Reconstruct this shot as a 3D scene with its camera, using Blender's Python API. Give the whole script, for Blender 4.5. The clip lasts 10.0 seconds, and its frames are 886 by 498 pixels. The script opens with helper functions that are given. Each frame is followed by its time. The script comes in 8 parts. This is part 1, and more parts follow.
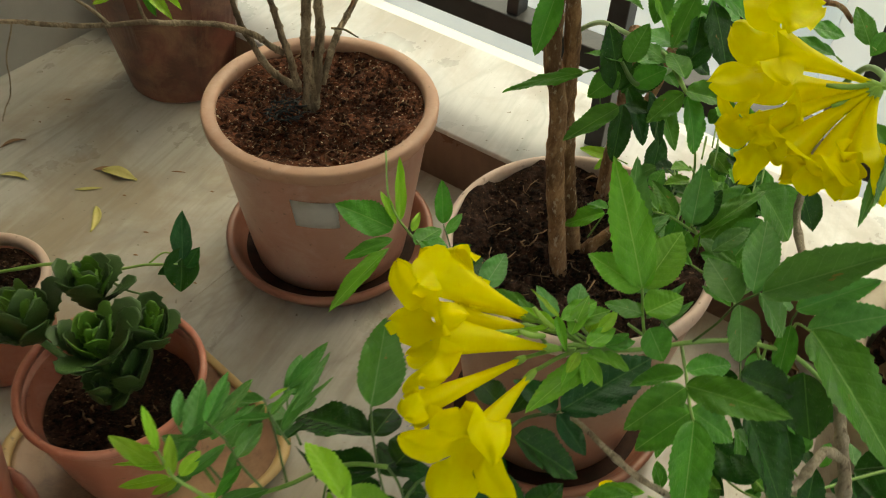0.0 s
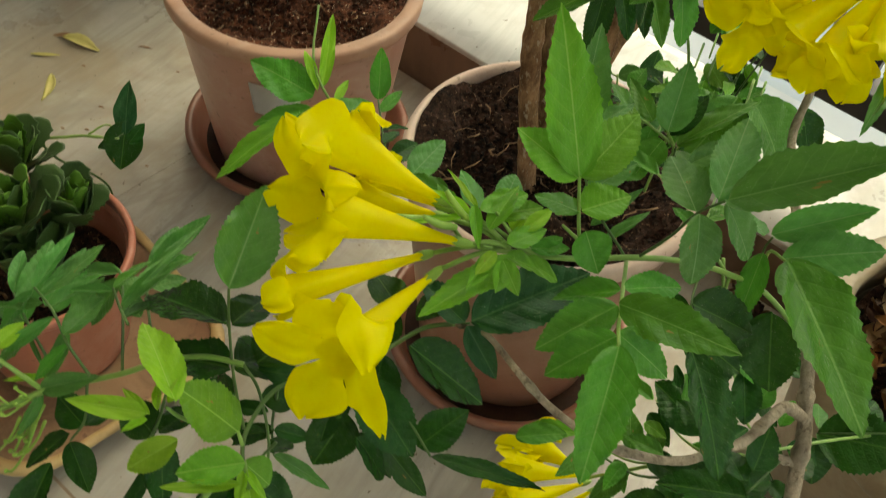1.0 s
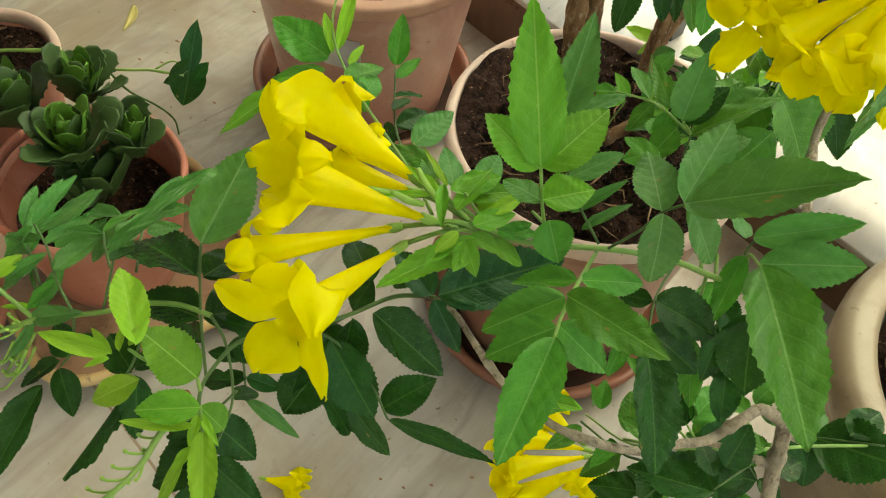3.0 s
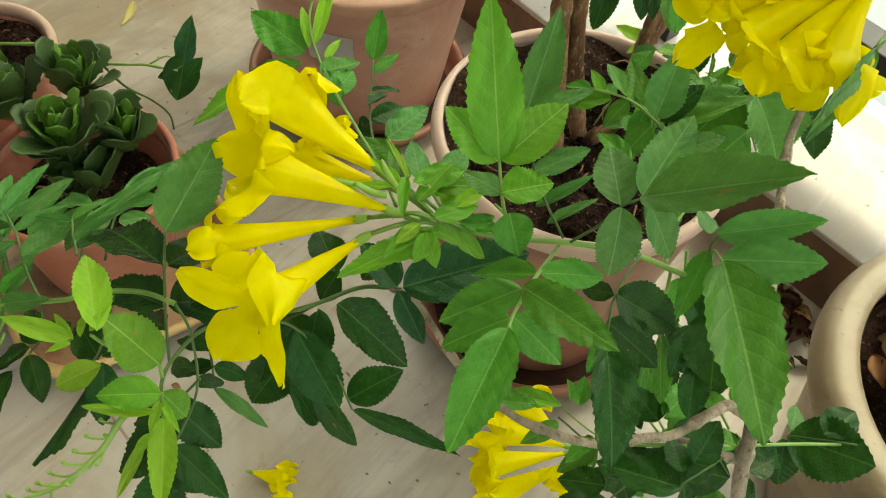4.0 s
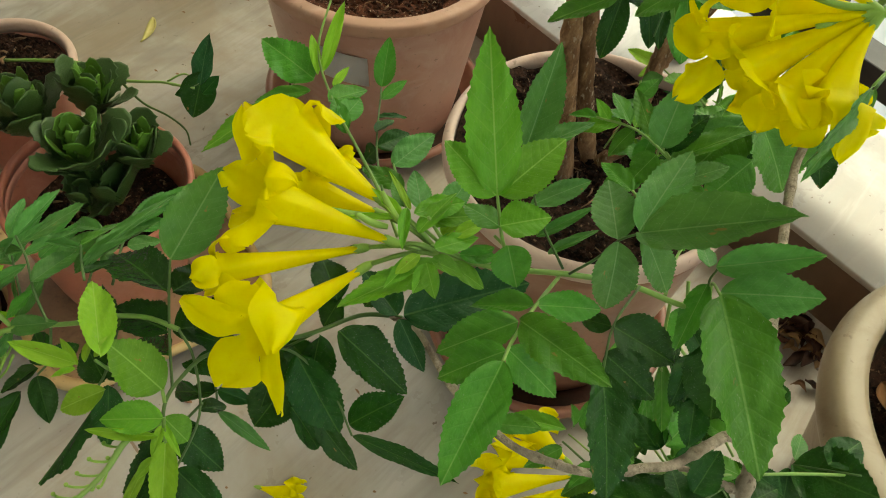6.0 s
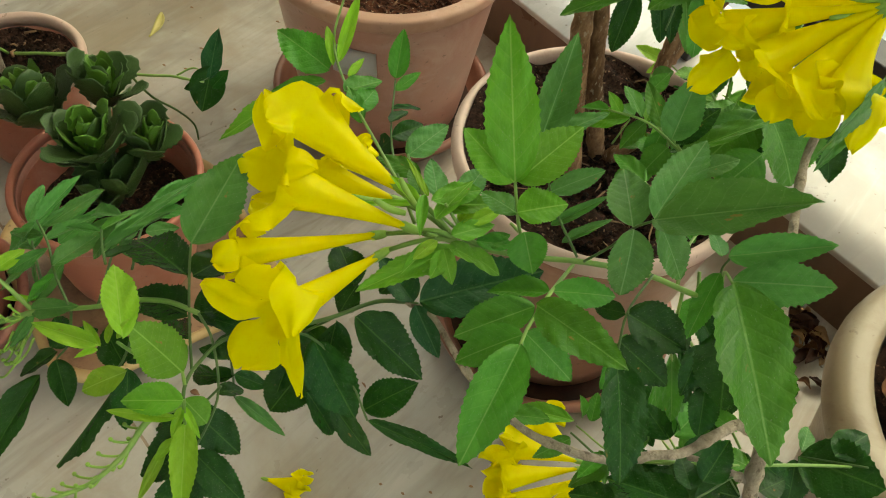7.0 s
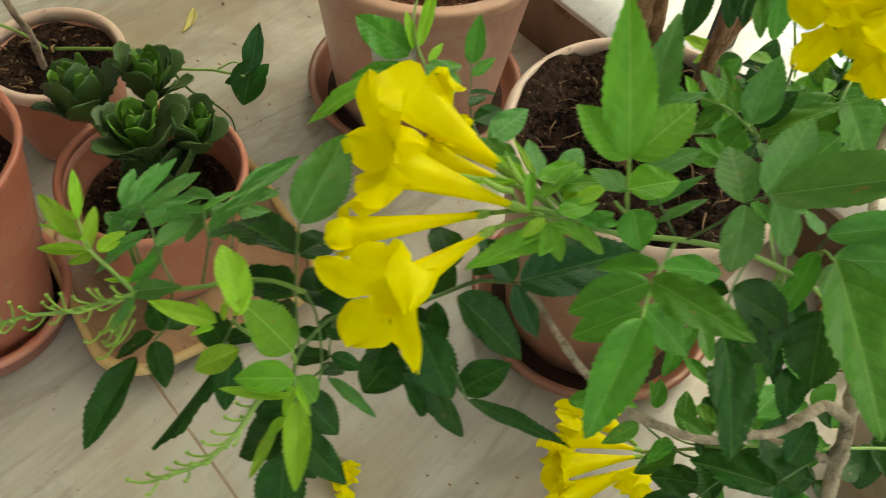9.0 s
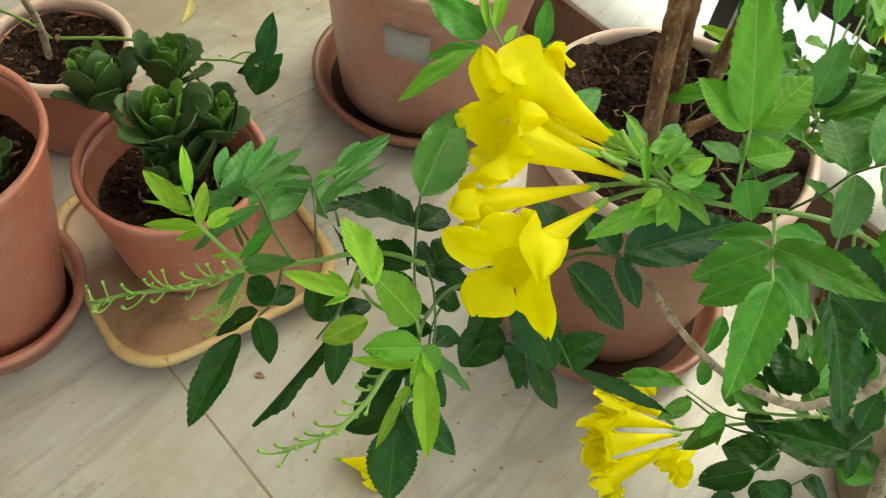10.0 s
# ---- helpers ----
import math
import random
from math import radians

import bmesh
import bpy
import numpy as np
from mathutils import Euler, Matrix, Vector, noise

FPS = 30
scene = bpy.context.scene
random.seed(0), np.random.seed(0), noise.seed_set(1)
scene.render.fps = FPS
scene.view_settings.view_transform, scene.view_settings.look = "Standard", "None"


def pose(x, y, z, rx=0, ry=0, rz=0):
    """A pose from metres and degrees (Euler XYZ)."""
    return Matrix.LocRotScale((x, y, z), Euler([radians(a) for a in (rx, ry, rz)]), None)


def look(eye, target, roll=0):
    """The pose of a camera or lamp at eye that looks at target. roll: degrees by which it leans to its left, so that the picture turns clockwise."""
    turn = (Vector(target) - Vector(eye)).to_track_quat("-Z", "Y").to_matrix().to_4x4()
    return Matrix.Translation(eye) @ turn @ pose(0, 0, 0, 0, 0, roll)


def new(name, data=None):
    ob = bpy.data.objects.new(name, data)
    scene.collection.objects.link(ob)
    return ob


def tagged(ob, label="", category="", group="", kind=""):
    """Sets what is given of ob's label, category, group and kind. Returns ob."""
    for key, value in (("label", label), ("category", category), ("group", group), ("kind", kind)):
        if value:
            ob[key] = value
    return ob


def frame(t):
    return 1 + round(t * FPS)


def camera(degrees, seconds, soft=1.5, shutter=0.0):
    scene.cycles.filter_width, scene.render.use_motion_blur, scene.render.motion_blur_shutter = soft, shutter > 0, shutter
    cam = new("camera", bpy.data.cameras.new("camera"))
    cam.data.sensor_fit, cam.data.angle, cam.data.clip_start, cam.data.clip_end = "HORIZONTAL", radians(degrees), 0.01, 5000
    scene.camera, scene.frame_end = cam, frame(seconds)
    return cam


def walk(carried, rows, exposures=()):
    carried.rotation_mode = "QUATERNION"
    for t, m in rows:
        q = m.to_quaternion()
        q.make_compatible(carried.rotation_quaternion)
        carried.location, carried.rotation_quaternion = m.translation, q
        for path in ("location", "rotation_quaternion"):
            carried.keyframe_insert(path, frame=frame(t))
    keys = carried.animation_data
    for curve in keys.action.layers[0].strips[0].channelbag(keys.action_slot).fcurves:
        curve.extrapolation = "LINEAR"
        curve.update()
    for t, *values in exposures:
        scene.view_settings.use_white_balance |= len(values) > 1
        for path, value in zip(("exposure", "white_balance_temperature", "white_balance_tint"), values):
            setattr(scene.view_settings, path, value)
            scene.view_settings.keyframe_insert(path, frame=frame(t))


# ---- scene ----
cam = camera(53.5, 10.0, 1.0, 0.3)
PATH = [
    (0, (0.047, 0.058, 0.681), (0.015, 1.467, -0.738), 2.8),
    (0.5, (0.065, 0.089, 0.649), (0.045, 1.511, -0.758), 7.1),
    (1, (0.08, 0.09, 0.626), (0.065, 1.385, -0.898), 9.4),
    (1.5, (0.096, 0.095, 0.629), (0.012, 1.311, -0.957), 10.1),
    (2, (0.103, 0.096, 0.638), (-0.025, 1.299, -0.954), 9.9),
    (2.2, (0.102, 0.097, 0.639), (-0.051, 1.287, -0.961), 9.0),
    (3.3, (0.121, 0.100, 0.642), (-0.063, 1.268, -0.972), 8.6),
    (3.5, (0.125, 0.101, 0.644), (-0.059, 1.27, -0.969), 8.9),
    (4, (0.128, 0.099, 0.642), (-0.067, 1.264, -0.972), 8.5),
    (4.5, (0.132, 0.101, 0.646), (-0.08, 1.266, -0.966), 8.3),
    (5, (0.132, 0.102, 0.644), (-0.098, 1.27, -0.963), 7.9),
    (5.5, (0.134, 0.105, 0.647), (-0.105, 1.277, -0.956), 7.5),
    (5.7, (0.133, 0.104, 0.648), (-0.108, 1.278, -0.953), 7.5),
    (6.8, (0.131, 0.099, 0.650), (-0.109, 1.270, -0.954), 7.8),
    (7, (0.129, 0.096, 0.649), (-0.114, 1.269, -0.953), 7.9),
    (7.5, (0.127, 0.093, 0.647), (-0.128, 1.262, -0.955), 7.5),
    (8, (0.129, 0.093, 0.646), (-0.125, 1.262, -0.956), 7.5),
    (8.5, (0.127, 0.092, 0.647), (-0.127, 1.262, -0.956), 7.3),
    (9, (0.1, 0.08, 0.643), (-0.149, 1.252, -0.958), 7.4),
    (9.5, (0.053, 0.06, 0.634), (-0.169, 1.235, -0.969), 9.6),
    (10, (0.053, 0.055, 0.637), (-0.096, 1.256, -0.955), 10.8),
]
walk(cam, [(t, look(eye, target, roll)) for t, eye, target, roll in PATH], [(0, 1.34, 7750, -14), (0.5, 1.27, 7750, -14), (1, 1.54, 7750, -14), (2, 1.99, 7500, -15), (3.5, 1.89, 7500, -15), (4.5, 2.09, 7500, -15), (5, 2.19, 7500, -15), (5.5, 1.61, 7500, -15), (7, 1.71, 7500, -15), (8.5, 1.81, 7500, -15), (9, 1.80, 7500, -15), (9.5, 2.18, 7000, -15), (10, 2.11, 7000, -15)])

# ---- world, sun and light ----
SUN_DIR = Vector((-0.22, -0.34, -0.91)).normalized()      # the way the light falls
world = bpy.data.worlds.new("sky")
scene.world = world
world.use_nodes = True
wn = world.node_tree
wn.nodes.clear()
sky = wn.nodes.new("ShaderNodeTexSky")
sky.sky_type, sky.sun_disc = "NISHITA", False
sky.sun_elevation = math.asin(-SUN_DIR.z)
sky.sun_rotation = math.atan2(-SUN_DIR.x, -SUN_DIR.y)
sky.air_density, sky.dust_density, sky.ozone_density = 0.7, 9.0, 0.3
wb = wn.nodes.new("ShaderNodeBackground")
wb.inputs["Strength"].default_value = 0.15
wo = wn.nodes.new("ShaderNodeOutputWorld")
wn.links.new(sky.outputs["Color"], wb.inputs["Color"])
wn.links.new(wb.outputs["Background"], wo.inputs["Surface"])
sun = new("sun", bpy.data.lights.new("sun", "SUN"))
sun.data.energy, sun.data.angle, sun.data.color = 0.5, radians(20), (1.0, 0.96, 0.9)
sun.matrix_world = look((2, 3, 4), Vector((2, 3, 4)) + SUN_DIR)


# ---- materials ----
def mat(name, rough=0.6, metal=0.0, spec=0.5):
    m = bpy.data.materials.new(name)
    m.use_nodes = True
    b = m.node_tree.nodes["Principled BSDF"]
    b.inputs["Roughness"].default_value = rough
    b.inputs["Metallic"].default_value = metal
    b.inputs["Specular IOR Level"].default_value = spec
    return m, m.node_tree.nodes, m.node_tree.links, b


def coords(n, l, kind="Object", scale=(1, 1, 1), turn=(0, 0, 0), aligned=False):
    tc = n.new("ShaderNodeTexCoord")
    mp = n.new("ShaderNodeMapping")
    if aligned:
        mp.vector_type = "TEXTURE"
        scale = [1 / q for q in scale]
    mp.inputs["Scale"].default_value = scale
    mp.inputs["Rotation"].default_value = [radians(a) for a in turn]
    l.new(tc.outputs[kind], mp.inputs["Vector"])
    return mp.outputs["Vector"]


def noise_tex(n, l, vec, scale, detail=5, rough=0.6, warp=0.0):
    t = n.new("ShaderNodeTexNoise")
    t.inputs["Scale"].default_value = scale
    t.inputs["Detail"].default_value = detail
    t.inputs["Roughness"].default_value = rough
    t.inputs["Distortion"].default_value = warp
    if vec is not None:
        l.new(vec, t.inputs["Vector"])
    return t.outputs["Fac"]


def ramp(n, l, fac, stops):
    r = n.new("ShaderNodeValToRGB")
    e = r.color_ramp.elements
    while len(e) < len(stops):
        e.new(0.5)
    for k, (p, c) in zip(e, stops):
        k.position, k.color = p, (*c, 1)
    l.new(fac, r.inputs["Fac"])
    return r.outputs["Color"]


def blend(n, l, fac, a, b, how="MIX"):
    x = n.new("ShaderNodeMix")
    x.data_type, x.blend_type = "RGBA", how
    for sock, val in ((x.inputs[0], fac), (x.inputs[6], a), (x.inputs[7], b)):
        if isinstance(val, (int, float)):
            sock.default_value = val
        elif isinstance(val, tuple):
            sock.default_value = (*val, 1)
        else:
            l.new(val, sock)
    return x.outputs[2]


def bump(n, l, b, height, strength, dist):
    x = n.new("ShaderNodeBump")
    x.inputs["Strength"].default_value = strength
    x.inputs["Distance"].default_value = dist
    l.new(height, x.inputs["Height"])
    l.new(x.outputs["Normal"], b.inputs["Normal"])


def terracotta(name, low, high, dust, dust_amount=0.5, rough=0.55):
    m, n, l, b = mat(name, rough, 0, 0.55)
    v = coords(n, l)
    base = ramp(n, l, noise_tex(n, l, v, 9, 6), [(0.3, low), (0.7, high)])
    patch = ramp(n, l, noise_tex(n, l, v, 22, 8, 0.7, 0.6), [(0.48, (0, 0, 0)), (0.75, (dust_amount,) * 3)])
    spots = ramp(n, l, noise_tex(n, l, v, 160, 3, 0.5), [(0.66, (0, 0, 0)), (0.74, (0.55, 0.55, 0.55))])
    c = blend(n, l, patch, base, dust)
    c = blend(n, l, spots, c, (0.11, 0.06, 0.04))
    l.new(c, b.inputs["Base Color"])
    bump(n, l, b, noise_tex(n, l, v, 120, 6), 0.18, 0.001)
    return m


CLAY = terracotta("clay_plastic", (0.40, 0.20, 0.145), (0.50, 0.285, 0.22), (0.62, 0.47, 0.41), 0.55, 0.30)
CLAY_SAUCER = terracotta("clay_saucer", (0.20, 0.075, 0.045), (0.28, 0.12, 0.08), (0.36, 0.21, 0.16), 0.4, 0.40)
CLAY_BROWN = terracotta("clay_brown", (0.26, 0.115, 0.072), (0.35, 0.175, 0.115), (0.46, 0.29, 0.22), 0.45, 0.36)
CLAY_TAN = terracotta("clay_tan", (0.38, 0.21, 0.14), (0.48, 0.29, 0.20), (0.58, 0.42, 0.33), 0.6)
CLAY_PALE = terracotta("clay_faded", (0.52, 0.36, 0.29), (0.62, 0.46, 0.38), (0.70, 0.58, 0.51), 0.7)
CLAY_RED = terracotta("clay_red", (0.36, 0.115, 0.070), (0.47, 0.18, 0.12), (0.58, 0.35, 0.28), 0.5, 0.40)
CLAY_DARK = terracotta("clay_stained", (0.055, 0.026, 0.020), (0.30, 0.10, 0.068), (0.30, 0.17, 0.10), 0.9, 0.35)
CREAM = terracotta("cream_glaze", (0.27, 0.21, 0.125), (0.39, 0.32, 0.22), (0.17, 0.11, 0.05), 0.7, 0.42)
WOOD_TRAY = terracotta("stained_tray", (0.22, 0.11, 0.06), (0.40, 0.26, 0.16), (0.09, 0.045, 0.025), 0.95, 0.45)
YELLOW_RIM = terracotta("yellowed_rim", (0.42, 0.28, 0.11), (0.58, 0.42, 0.20), (0.30, 0.17, 0.07), 0.7, 0.5)


def soil_mat(name, dark, light, fleck):
    m, n, l, b = mat(name, 0.95, 0, 0.2)
    v = coords(n, l)
    c = ramp(n, l, noise_tex(n, l, v, 170, 8, 0.8), [(0.40, dark), (0.62, light)])
    f = ramp(n, l, noise_tex(n, l, v, 300, 3, 0.6), [(0.63, (0, 0, 0)), (0.67, (0.9, 0.9, 0.9))])
    geo = n.new("ShaderNodeNewGeometry")
    tone = ramp(n, l, geo.outputs["Random Per Island"], [(0.0, (0.45,) * 3), (0.7, (1.0,) * 3), (1.0, (1.9,) * 3)])
    l.new(blend(n, l, 1.0, blend(n, l, f, c, fleck), tone, "MULTIPLY"), b.inputs["Base Color"])
    bump(n, l, b, noise_tex(n, l, v, 200, 8, 0.8), 1.0, 0.007)
    return m


SOIL_RED = soil_mat("red_soil", (0.020, 0.007, 0.004), (0.175, 0.062, 0.032), (0.55, 0.42, 0.30))
SOIL_DARK = soil_mat("dark_soil", (0.006, 0.003, 0.002), (0.065, 0.030, 0.019), (0.22, 0.13, 0.08))


def marble(name, high, mid, vein, stain, turn, dirty=0.6):
    m, n, l, b = mat(name, 0.32, 0, 0.45)
    v = coords(n, l, "Object", (1, 3.2, 1), (0, 0, turn), True)
    w = coords(n, l)
    fine = coords(n, l, "Object", (1, 9, 1), (0, 0, turn + 6), True)
    c = ramp(n, l, noise_tex(n, l, v, 2.2, 5, 0.5, 0.5), [(0.32, mid), (0.64, high)])
    streak = ramp(n, l, noise_tex(n, l, v, 2.6, 4, 0.5, 0.7), [(0.46, (0, 0, 0)), (0.5, (0.5, 0.5, 0.5)), (0.53, (0, 0, 0))])
    c = blend(n, l, streak, c, vein)
    dirt = ramp(n, l, noise_tex(n, l, w, 9, 8, 0.7), [(0.50, (0, 0, 0)), (0.78, (0.6, 0.6, 0.6))])
    c = blend(n, l, dirt, c, stain)
    pool = ramp(n, l, noise_tex(n, l, w, 4.5, 7, 0.62, 0.4), [(0.49, (0, 0, 0)), (0.58, (dirty * 0.75,) * 3), (0.70, (dirty,) * 3)])
    c = blend(n, l, pool, c, stain)
    smear = ramp(n, l, noise_tex(n, l, fine, 7, 7, 0.7, 0.25), [(0.48, (0, 0, 0)), (0.70, (dirty * 0.6,) * 3)])
    c = blend(n, l, smear, c, vein)
    pale = ramp(n, l, noise_tex(n, l, fine, 5, 6, 0.7, 0.3), [(0.56, (0, 0, 0)), (0.72, (dirty * 0.3,) * 3)])
    c = blend(n, l, pale, c, tuple(min(0.8, q * 1.25) for q in high))
    specks = ramp(n, l, noise_tex(n, l, w, 130, 3, 0.5), [(0.70, (0, 0, 0)), (0.74, (0.75, 0.75, 0.75))])
    c = blend(n, l, specks, c, (0.12, 0.08, 0.05))
    l.new(c, b.inputs["Base Color"])
    r = ramp(n, l, noise_tex(n, l, w, 9, 6), [(0.35, (0.24,) * 3), (0.7, (0.5,) * 3)])
    l.new(r, b.inputs["Roughness"])
    bump(n, l, b, noise_tex(n, l, w, 40, 8), 0.06, 0.001)
    return m


MARBLE = marble("floor_marble", (0.475, 0.447, 0.410), (0.365, 0.342, 0.305), (0.24, 0.215, 0.18), (0.31, 0.245, 0.17), 62, 0.8)
LEDGE = marble("ledge_marble", (0.55, 0.54, 0.53), (0.46, 0.45, 0.44), (0.35, 0.355, 0.345), (0.34, 0.30, 0.26), 62, 0.9)
GRANITE = marble("brown_granite", (0.25, 0.155, 0.105), (0.17, 0.10, 0.07), (0.10, 0.06, 0.04), (0.09, 0.055, 0.035), 0)


def plain(name, a, b2, scale=12, rough=0.6, metal=0.0, spec=0.5, bumps=0.1):
    m, n, l, b = mat(name, rough, metal, spec)
    v = coords(n, l)
    l.new(ramp(n, l, noise_tex(n, l, v, scale, 8, 0.65), [(0.3, a), (0.7, b2)]), b.inputs["Base Color"])
    bump(n, l, b, noise_tex(n, l, v, scale * 8, 6), bumps, 0.001)
    return m


GROUT = plain("grout", (0.22, 0.16, 0.11), (0.32, 0.25, 0.18), 60, 0.9)
PLASTER = plain("grey_plaster", (0.30, 0.285, 0.26), (0.40, 0.38, 0.35), 6, 0.85)
# for the unseen ceiling and back wall, pale to bounce light
UNSEEN_PAINT = plain("unseen_paint", (0.72, 0.71, 0.69), (0.8, 0.79, 0.77), 3, 0.9)
IRON = plain("black_iron", (0.012, 0.012, 0.013), (0.03, 0.028, 0.027), 40, 0.45, 0.0, 0.5)
DAMP = plain("damp_dirt", (0.012, 0.005, 0.003), (0.045, 0.017, 0.010), 70, 0.75, 0.0, 0.2, 0.4)
CHAR = plain("rotted_twig", (0.010, 0.009, 0.010), (0.030, 0.028, 0.030), 60, 0.8)
PAPER = plain("worn_label", (0.84, 0.84, 0.82), (0.90, 0.90, 0.88), 50, 0.7)
FACADE = plain("pale_facade", (0.72, 0.73, 0.74), (0.8, 0.8, 0.8), 1, 0.9)
FACADE_BLUE = plain("blue_grey_facade", (0.55, 0.60, 0.63), (0.62, 0.67, 0.70), 1, 0.8)
STREET = plain("pale_street", (0.50, 0.49, 0.47), (0.62, 0.60, 0.58), 1, 0.9)


# ---- building helpers ----
def part(name, bm, material, parent=None, label="", smooth=True):
    me = bpy.data.meshes.new(name)
    bm.to_mesh(me)
    bm.free()
    for m in (material if isinstance(material, (list, tuple)) else [material]):
        me.materials.append(m)
    if smooth:
        for p in me.polygons:
            p.use_smooth = True
    ob = new(name, me)
    if parent is not None:
        ob.parent = parent
        ob.matrix_parent_inverse = Matrix.Translation(-parent.location) if parent.type == "EMPTY" else Matrix()
    return tagged(ob, label)


def thing(name, at, label, category, group="", kind=""):
    ob = new(name)
    ob.location = at
    ob.empty_display_size = 0.02
    return tagged(ob, label, category, group, kind)


def lathe(profile, cx, cy, seg=64, wobble=0.0, closed=False, turn=0.0, facets=0, round_to=-1.0):
    """A turned shape: profile of (radius, z), open at both ends unless a radius is 0; with facets its plan is that polygon, growing out of a round foot below round_to."""
    bm = bmesh.new()
    rings = []
    for r, z in profile:
        if r < 1e-6:
            rings.append([bm.verts.new((cx, cy, z))])
            continue
        ring = []
        for i in range(seg):
            a = 2 * math.pi * i / seg + turn
            k = 1.0
            if facets:
                step = 2 * math.pi / facets
                flat = math.cos(step / 2) / math.cos((a - turn) % step - step / 2) * 1.03
                k += (flat - 1) * min(1.0, max(0.15, (z - round_to) / 0.06))
            k += wobble * noise.noise(Vector((math.cos(a) * 1.3 + cx * 9, math.sin(a) * 1.3, z * 9)))
            ring.append(bm.verts.new((cx + r * k * math.cos(a), cy + r * k * math.sin(a), z)))
        rings.append(ring)
    pairs = list(zip(rings, rings[1:])) + ([(rings[-1], rings[0])] if closed else [])
    for a, b in pairs:
        for i in range(seg):
            j = (i + 1) % seg
            if len(a) == 1 and len(b) > 1:
                bm.faces.new((a[0], b[i], b[j]))
            elif len(b) == 1 and len(a) > 1:
                bm.faces.new((a[i], a[j], b[0]))
            elif len(a) > 1:
                bm.faces.new((a[i], a[j], b[j], b[i]))
    bmesh.ops.recalc_face_normals(bm, faces=bm.faces)
    return bm


def tube(points, radii, seg=8, bm=None, caps=True):
    """A round stem through points, with a radius at each."""
    bm = bm or bmesh.new()
    pts = [Vector(p) for p in points]
    rings, side = [], None
    for i, p in enumerate(pts):
        d = (pts[min(i + 1, len(pts) - 1)] - pts[max(i - 1, 0)]).normalized()
        if side is None:
            side = d.orthogonal().normalized()
        side = (side - d * side.dot(d)).normalized()
        up = d.cross(side)
        r = radii[i] if not isinstance(radii, (int, float)) else radii
        rings.append([bm.verts.new(p + (side * math.cos(a) + up * math.sin(a)) * r) for a in (2 * math.pi * k / seg for k in range(seg))])
    for a, b in zip(rings, rings[1:]):
        for k in range(seg):
            bm.faces.new((a[k], a[(k + 1) % seg], b[(k + 1) % seg], b[k]))
    if caps:
        bm.faces.new(rings[0][::-1])
        bm.faces.new(rings[-1])
    return bm


def curve_pts(points, n=6, rough=0.0):
    """A smooth line through points (Catmull-Rom), n steps a stretch."""
    p = [Vector(q) for q in points]
    p = [p[0] * 2 - p[1]] + p + [p[-1] * 2 - p[-2]]
    out = []
    for i in range(1, len(p) - 2):
        for k in range(n):
            t = k / n
            a, b, c, d = p[i - 1], p[i], p[i + 1], p[i + 2]
            q = 0.5 * (2 * b + (c - a) * t + (2 * a - 5 * b + 4 * c - d) * t * t + (3 * b - a - 3 * c + d) * t ** 3)
            if rough:
                q = q + noise.noise_vector(q * 60) * rough
            out.append(q)
    out.append(p[-2])
    return out


def taper(a, b, n):
    return [a + (b - a) * i / (n - 1) for i in range(n)]


def block(u0, u1, v0, v1, z0, z1, bevel=0.0):
    """A box in the parapet's own directions: along it, outwards, up."""
    bm = bmesh.new()
    c = [bm.verts.new((*(ORIGIN + U * u + V * v), z)) for z in (z0, z1) for u, v in ((u0, v0), (u1, v0), (u1, v1), (u0, v1))]
    for f in ((3, 2, 1, 0), (4, 5, 6, 7), (0, 1, 5, 4), (1, 2, 6, 5), (2, 3, 7, 6), (3, 0, 4, 7)):
        bm.faces.new([c[i] for i in f])
    if bevel:
        bmesh.ops.bevel(bm, geom=list(bm.edges), offset=bevel, segments=2, affect="EDGES", profile=0.5)
    return bm


ORIGIN = Vector((0.041, 0.838))
U = Vector((0.845, -0.535))
V = Vector((0.535, 0.845))

# ---- structure: a balcony open to one side ----
floor = tagged(part("floor", block(-0.6, 2.6, -2.4, 0.0, -0.15, -0.0006), GROUT, smooth=False), "beige veined marble slab floor, dusty and stained", "floor", kind="structure")
tagged(part("wall_left", block(-0.78, -0.60, -2.4, 0.155, -0.15, 2.75), PLASTER, smooth=False), "grey plastered side wall of the balcony", "wall", kind="structure")
# out of view, added so that daylight comes from the open side
tagged(part("unseen_back_wall", block(-0.78, 2.78, -2.6, -2.4, -0.15, 2.75), UNSEEN_PAINT, smooth=False), "unseen pale wall behind, added to make the light directional", "wall", kind="structure")
# added out of view too; its overhang keeps sun off floor and plants
tagged(part("ceiling", block(-0.78, 3.6, -2.6, 1.5, 2.75, 2.9), UNSEEN_PAINT, smooth=False), "unseen pale ceiling, added with a long overhang to block the sun", "ceiling", kind="structure")
parapet = tagged(part("parapet", block(-0.60, 2.6, 0.0, 0.155, -0.15, 0.069), GRANITE, smooth=False), "low brown stone kerb under the railing", "kerb", kind="structure")
part("coping", block(-0.598, 2.598, -0.002, 0.16, 0.069, 0.076, 0.0015), LEDGE, parapet, "pale marble coping slab, dusty")
tagged(part("outer_slab", block(-0.78, 2.78, 0.155, 0.35, -0.15, -0.05), STREET, smooth=False), "pale concrete edge of the balcony slab", "ledge", kind="structure")
ground = bmesh.new()
bmesh.ops.create_grid(ground, x_segments=4, y_segments=4, size=600)
bmesh.ops.translate(ground, verts=ground.verts, vec=(0, 0, -6.0))
tagged(part("ground", ground, STREET, smooth=False), "pale sunlit street far below", "ground", kind="structure")
house = thing("house", (4.6, 6.6, -6), "pale plastered house across the street", "house")
